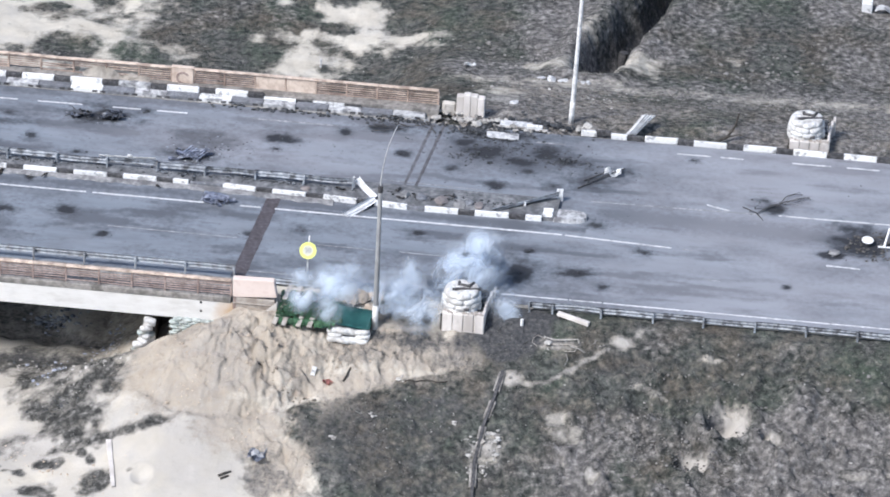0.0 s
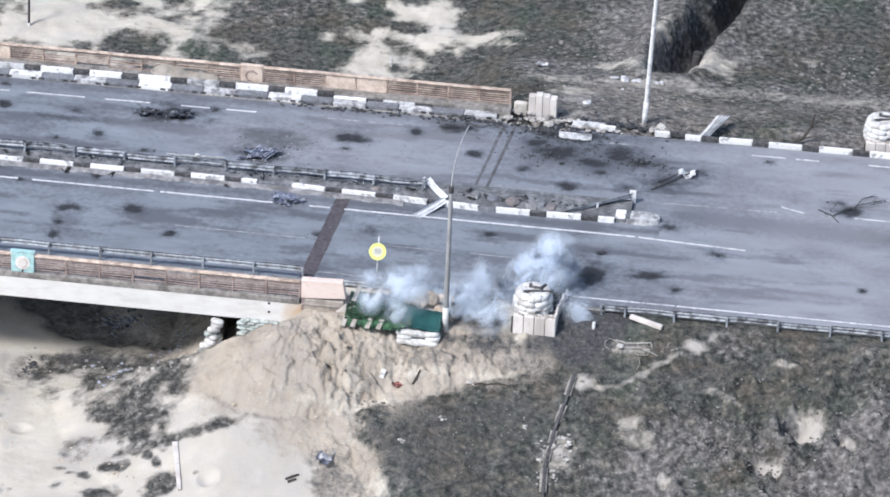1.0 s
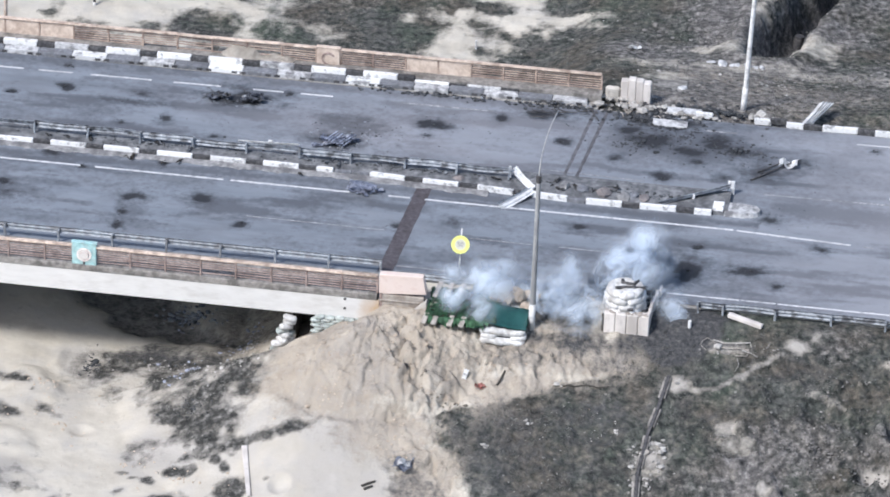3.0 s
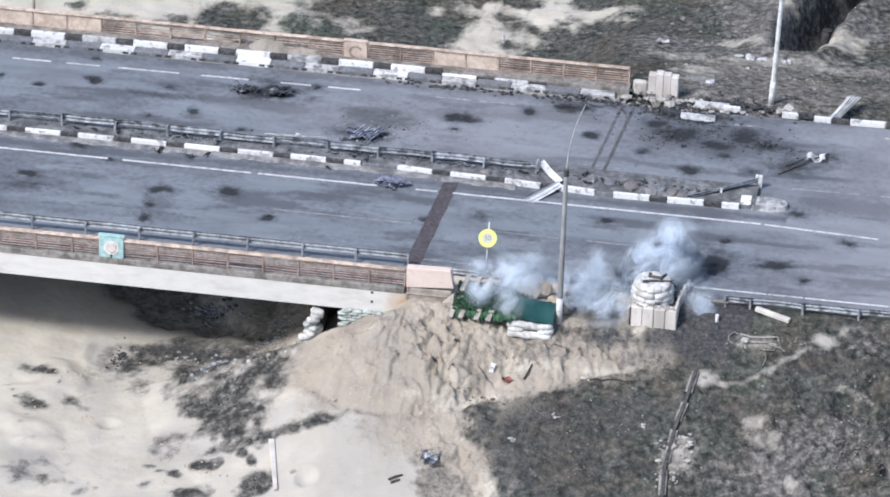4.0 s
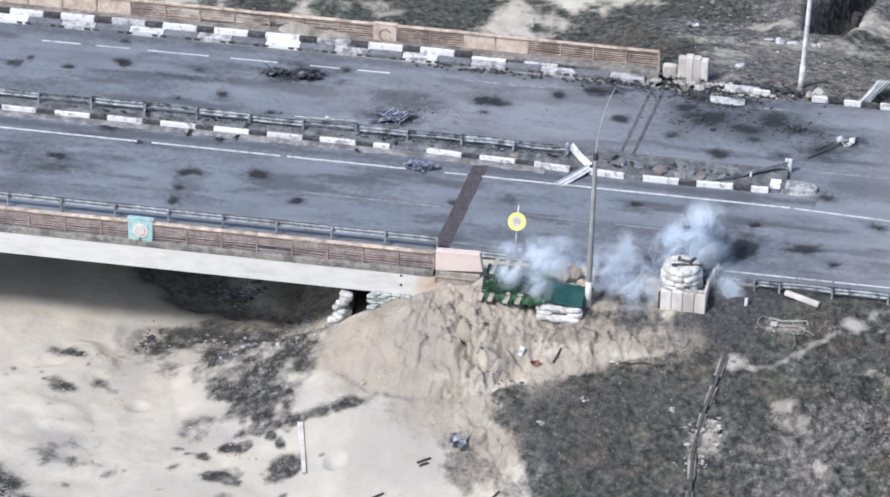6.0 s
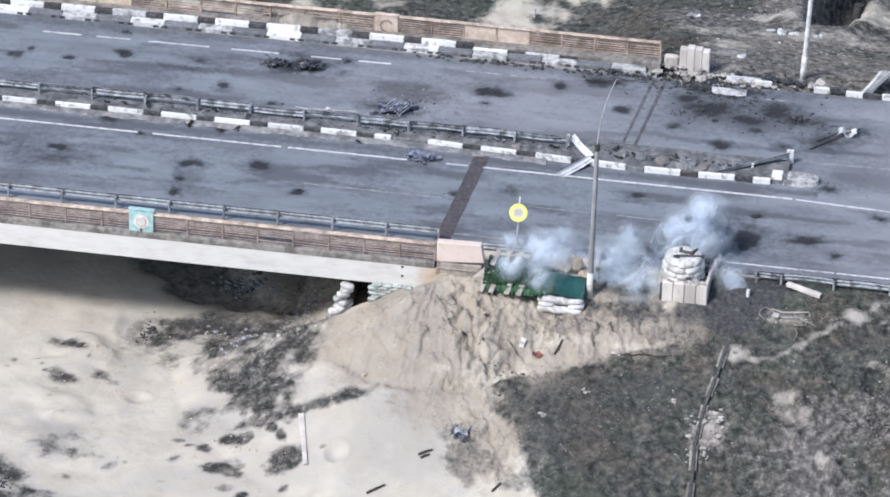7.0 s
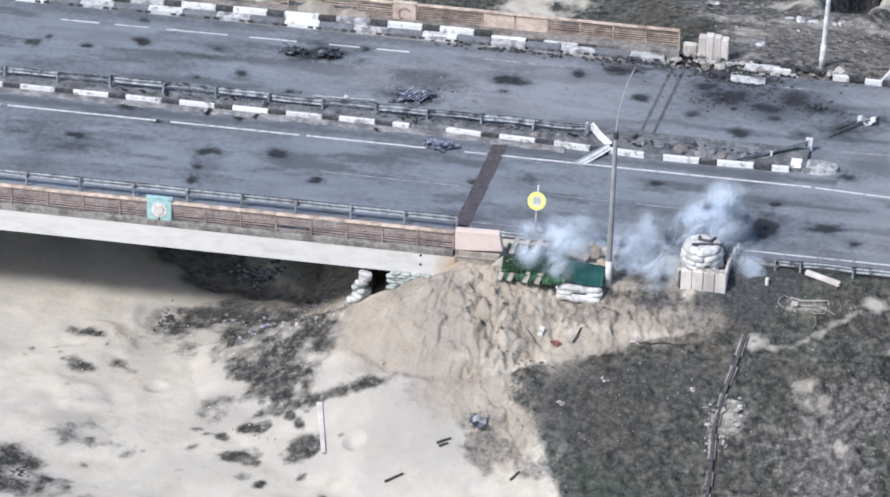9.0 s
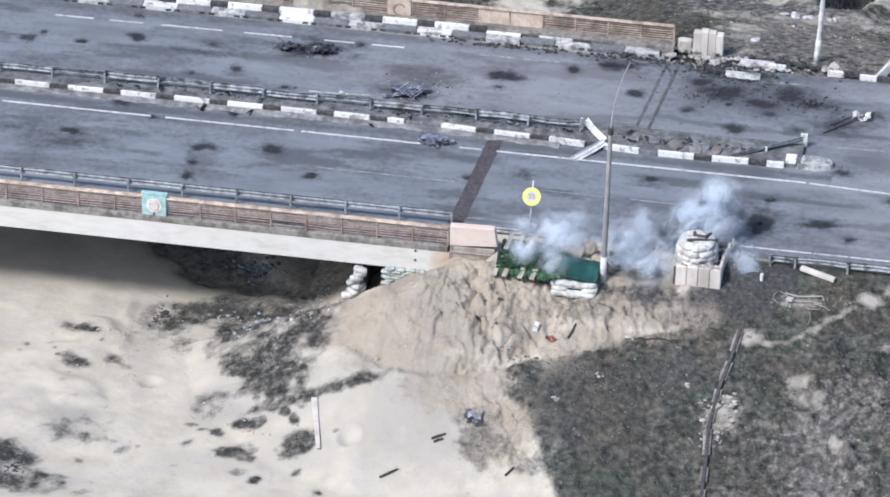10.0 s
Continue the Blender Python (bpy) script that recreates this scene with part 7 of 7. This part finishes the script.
part("sheet", sheet_mesh(0.4, 2.0, -0.5, 0.3, lambda u, v: 0.2 + 0.2 * math.sin(u * 5), 8, 5, 0, 33), KERBWHITE, far_box)
plate = thing("white_plate", on_ground(5.0, 29.7, 0.05), "small white plate lying in the far grass", "plate")
part("sheet", sheet_mesh(-0.3, 0.3, -0.2, 0.2, lambda u, v: 0.12 + 0.06 * math.sin(u * 6), 6, 4, 0, 51), KERBWHITE, plate)
part("lump", lump(bmesh.new(), (0.35, 0.05, 0.12), 0.14, 0.8, 52, 1, 0.2), KERBWHITE, plate)
stake = thing("grass_stake", on_ground(-5.0, 32.6), "short pale stake in dark scrub", "stake")
part("shaft", one_box(-0.07, 0.07, -0.06, 0.06, -0.1, 0.6, bevel=0.02), KERBDIRTY, stake)
# plain cylinder as a stand-in; what the dark object is remains unknown
drum = thing("dark_drum", on_ground(14.3, 38.4), "dark cylinder standing in for an unidentified object on the trench bank", "drum")
part("body", tube(bmesh.new(), [(0, 0, 0.0), (0.05, 0.0, 0.3), (0.1, 0.05, 0.85)], 0.3, 0.3, 14), DARKSTEEL, drum)

# ---- dry grass and scrub ----
def tufts(name, area, count, material, label, keep, seed, size=0.22, blades=7):
    rs = np.random.RandomState(seed)
    x, y = rs.uniform(area[0], area[1], count * 4), rs.uniform(area[2], area[3], count * 4)
    ok = keep(x, y)
    x, y = x[ok][:count], y[ok][:count]
    z = height(x, y)
    verts, faces = [], []
    for cx, cy, cz in zip(x, y, z):
        s = size * rs.uniform(0.5, 1.5)
        for b in range(blades):
            a, lean, w_ = rs.uniform(0, 6.283), rs.uniform(0.7, 1.7), s * rs.uniform(0.12, 0.28)
            bx, by = cx + rs.uniform(-0.5, 0.5) * s, cy + rs.uniform(-0.5, 0.5) * s
            h = s * rs.uniform(0.4, 0.85)
            dx, dy = math.cos(a), math.sin(a)
            i = len(verts)
            verts += [(bx - dy * w_, by + dx * w_, cz - 0.04), (bx + dy * w_, by - dx * w_, cz - 0.04), (bx + dx * h * lean + dy * w_ * 0.5, by + dy * h * lean - dx * w_ * 0.5, cz + h * 0.75), (bx + dx * h * lean * 1.3, by + dy * h * lean * 1.3, cz + h)]
            faces += [(i, i + 1, i + 2), (i, i + 2, i + 3)]
    me = bpy.data.meshes.new(name)
    me.from_pydata(verts, [], faces)
    me.materials.append(material)
    return tagged(new(name, me), label, "grass", kind="stuff")


def cover_at(field, x, y):
    i = np.clip(np.searchsorted(GX, x), 0, len(GX) - 1)
    j = np.clip(np.searchsorted(GY, y), 0, len(GY) - 1)
    return field[j, i]


DRYGRASS = mat("dry dark grass", [(0.05, 0.053, 0.05), (0.08, 0.083, 0.078), (0.13, 0.13, 0.122)], 2.0, bump=0.0, vary=0.0)
PALEGRASS = mat("bleached grass", [(0.13, 0.13, 0.122), (0.21, 0.207, 0.195), (0.3, 0.295, 0.28)], 2.0, bump=0.0, vary=0.0)
island_tint(DRYGRASS, 0.7, 1.4)
island_tint(PALEGRASS, 0.5, 1.3)
open_ground = lambda x, y: ((y < -5.6) | (y > 20)) & (cover_at(sand, x, y) < 0.4) & ((x > -4) | (y < -7) | (y > 20)) & ~((x > 7.4) & (x < 10.4) & (y > -7.2) & (y < 0)) & ~((x > -2.3) & (x < 3.8) & (y > -8.5) & (y < 0)) & (fbm(x, y, 1.6, 145, 4) > 0.5)
tufts("dry_grass", (-40, 38, -30, -5.6), 9000, DRYGRASS, "dark dry grass on the slope", open_ground, 1, 0.1, 5)
tufts("bleached_grass", (-40, 38, -30, -5.6), 3500, PALEGRASS, "bleached grass tufts on the slope", open_ground, 2, 0.085, 5)
tufts("dry_grass", (-38, 38, 20, 48), 4000, DRYGRASS, "dark dry grass beyond the bridge", open_ground, 3, 0.1, 5)
tufts("bleached_grass", (-38, 38, 20, 48), 1500, PALEGRASS, "bleached grass tufts beyond the bridge", open_ground, 4, 0.085, 5)


# ---- smoke ----
def smoke_material():
    m = bpy.data.materials.new("thin bluish smoke")
    m.use_nodes = True
    t = m.node_tree
    n, l = t.nodes, t.links
    out = n["Material Output"]
    n.remove(n["Principled BSDF"])
    uv = n.new("ShaderNodeUVMap")
    uv.uv_map = "puff"
    d = n.new("ShaderNodeVectorMath")
    d.operation = "DISTANCE"
    l.new(uv.outputs["UV"], d.inputs[0])
    d.inputs[1].default_value = (0.5, 0.5, 0)
    fade = n.new("ShaderNodeMapRange")
    fade.interpolation_type = "SMOOTHSTEP"
    fade.inputs["From Min"].default_value, fade.inputs["From Max"].default_value = 0.5, 0.0
    l.new(d.outputs["Value"], fade.inputs["Value"])
    geo = n.new("ShaderNodeNewGeometry")
    a = n.new("ShaderNodeTexNoise")
    a.inputs["Scale"].default_value, a.inputs["Detail"].default_value, a.inputs["Distortion"].default_value = 0.85, 6, 0.4
    l.new(geo.outputs["Position"], a.inputs["Vector"])
    w_ = n.new("ShaderNodeMapRange")
    w_.inputs["From Min"].default_value, w_.inputs["From Max"].default_value, w_.inputs["To Max"].default_value = 0.36, 0.58, 0.86
    l.new(a.outputs["Fac"], w_.inputs["Value"])
    k = n.new("ShaderNodeMath")
    k.operation = "MULTIPLY"
    l.new(fade.outputs["Result"], k.inputs[0])
    l.new(w_.outputs["Result"], k.inputs[1])
    clear, body, glowthrough, both, mix = n.new("ShaderNodeBsdfTransparent"), n.new("ShaderNodeBsdfDiffuse"), n.new("ShaderNodeBsdfTranslucent"), n.new("ShaderNodeMixShader"), n.new("ShaderNodeMixShader")
    for s in (body, glowthrough):
        s.inputs["Color"].default_value = (0.74, 0.83, 0.95, 1)
    l.new(body.outputs[0], both.inputs[1])
    l.new(glowthrough.outputs[0], both.inputs[2])
    l.new(k.outputs[0], mix.inputs[0])
    l.new(clear.outputs[0], mix.inputs[1])
    l.new(both.outputs[0], mix.inputs[2])
    l.new(mix.outputs[0], out.inputs["Surface"])
    return m


SMOKE = smoke_material()
sb = bmesh.new()
uvl = sb.loops.layers.uv.new("puff")
rs = random.Random(77)
# centre, size and density of each puff
CLOUD = [(0.8, -6.0, 1.3, 1.59, 1.00), (0.1, -7.4, 0.9, 1.20, 0.60), (0.8, -7.8, 0.2, 1.20, 0.60), (1.2, -5.2, 0.2, 1.23, 0.70), (6.0, -5.0, 1.5, 1.08, 0.80), (5.6, -5.5, 0.5, 1.81, 1.00), (6.8, -4.6, 0.6, 1.30, 0.90), (5.0, -6.0, -0.4, 1.88, 0.85), (6.8, -6.4, -0.1, 1.95, 0.90), (8.3, -3.0, 1.5, 1.66, 1.00), (9.2, -3.4, 2.7, 1.59, 1.00), (9.6, -2.6, 1.6, 1.59, 1.00), (8.9, -3.8, 2.0, 1.81, 1.00), (11.0, -5.0, 0.4, 1.25, 0.90), (11.2, -5.2, 0.1, 1.10, 0.70), (3.2, -5.0, 0.0, 1.66, 0.50), (4.2, -5.6, 0.1, 1.59, 0.60), (7.4, -3.8, 0.8, 1.23, 0.80), (-0.6, -7.0, 0.6, 1.23, 0.70), (2.3, -4.6, 1.1, 1.23, 0.70), (-0.9, -4.6, 0.5, 1.08, 0.60), (0.7, -5.0, 1.2, 1.30, 0.70)]
for cx, cy, cz, fat, dense in CLOUD:
    for k in range(2 if dense == 1 else 1):
        c = Vector((cx + rs.gauss(0, 0.22 * fat), cy + rs.gauss(0, 0.2 * fat), cz + rs.gauss(0, 0.2 * fat)))
        rad = rs.uniform(0.95, 1.15) * fat
        turn = Euler((radians(50 + rs.uniform(-14, 14)), radians(rs.uniform(-16, 16)), rs.uniform(-0.7, 0.3))).to_matrix()
        wide, grid = rs.uniform(0.85, 1.15), 8
        net_ = []
        for j in range(grid + 1):
            for i in range(grid + 1):
                u, v = 2 * i / grid - 1, 2 * j / grid - 1
                net_.append((sb.verts.new(c + turn @ Vector((u * rad * wide, v * rad / wide, 0.22 * rad * (1 - u * u - v * v) + rad * 0.09 * math.sin(u * 5 + k) * math.cos(v * 4 + cx)))), (0.5 + 0.5 * u, 0.5 + 0.5 * v)))
        for j in range(grid):
            for i in range(grid):
                q = [net_[j * (grid + 1) + i], net_[j * (grid + 1) + i + 1], net_[(j + 1) * (grid + 1) + i + 1], net_[(j + 1) * (grid + 1) + i]]
                f = sb.faces.new([v for v, _ in q])
                for lp, (_, t_) in zip(f.loops, q):
                    lp[uvl].uv = t_
smoke = part("smoke", sb, SMOKE, flat=False)
tagged(smoke, "thin pale blue smoke drifting over the dugout", "smoke", kind="stuff")
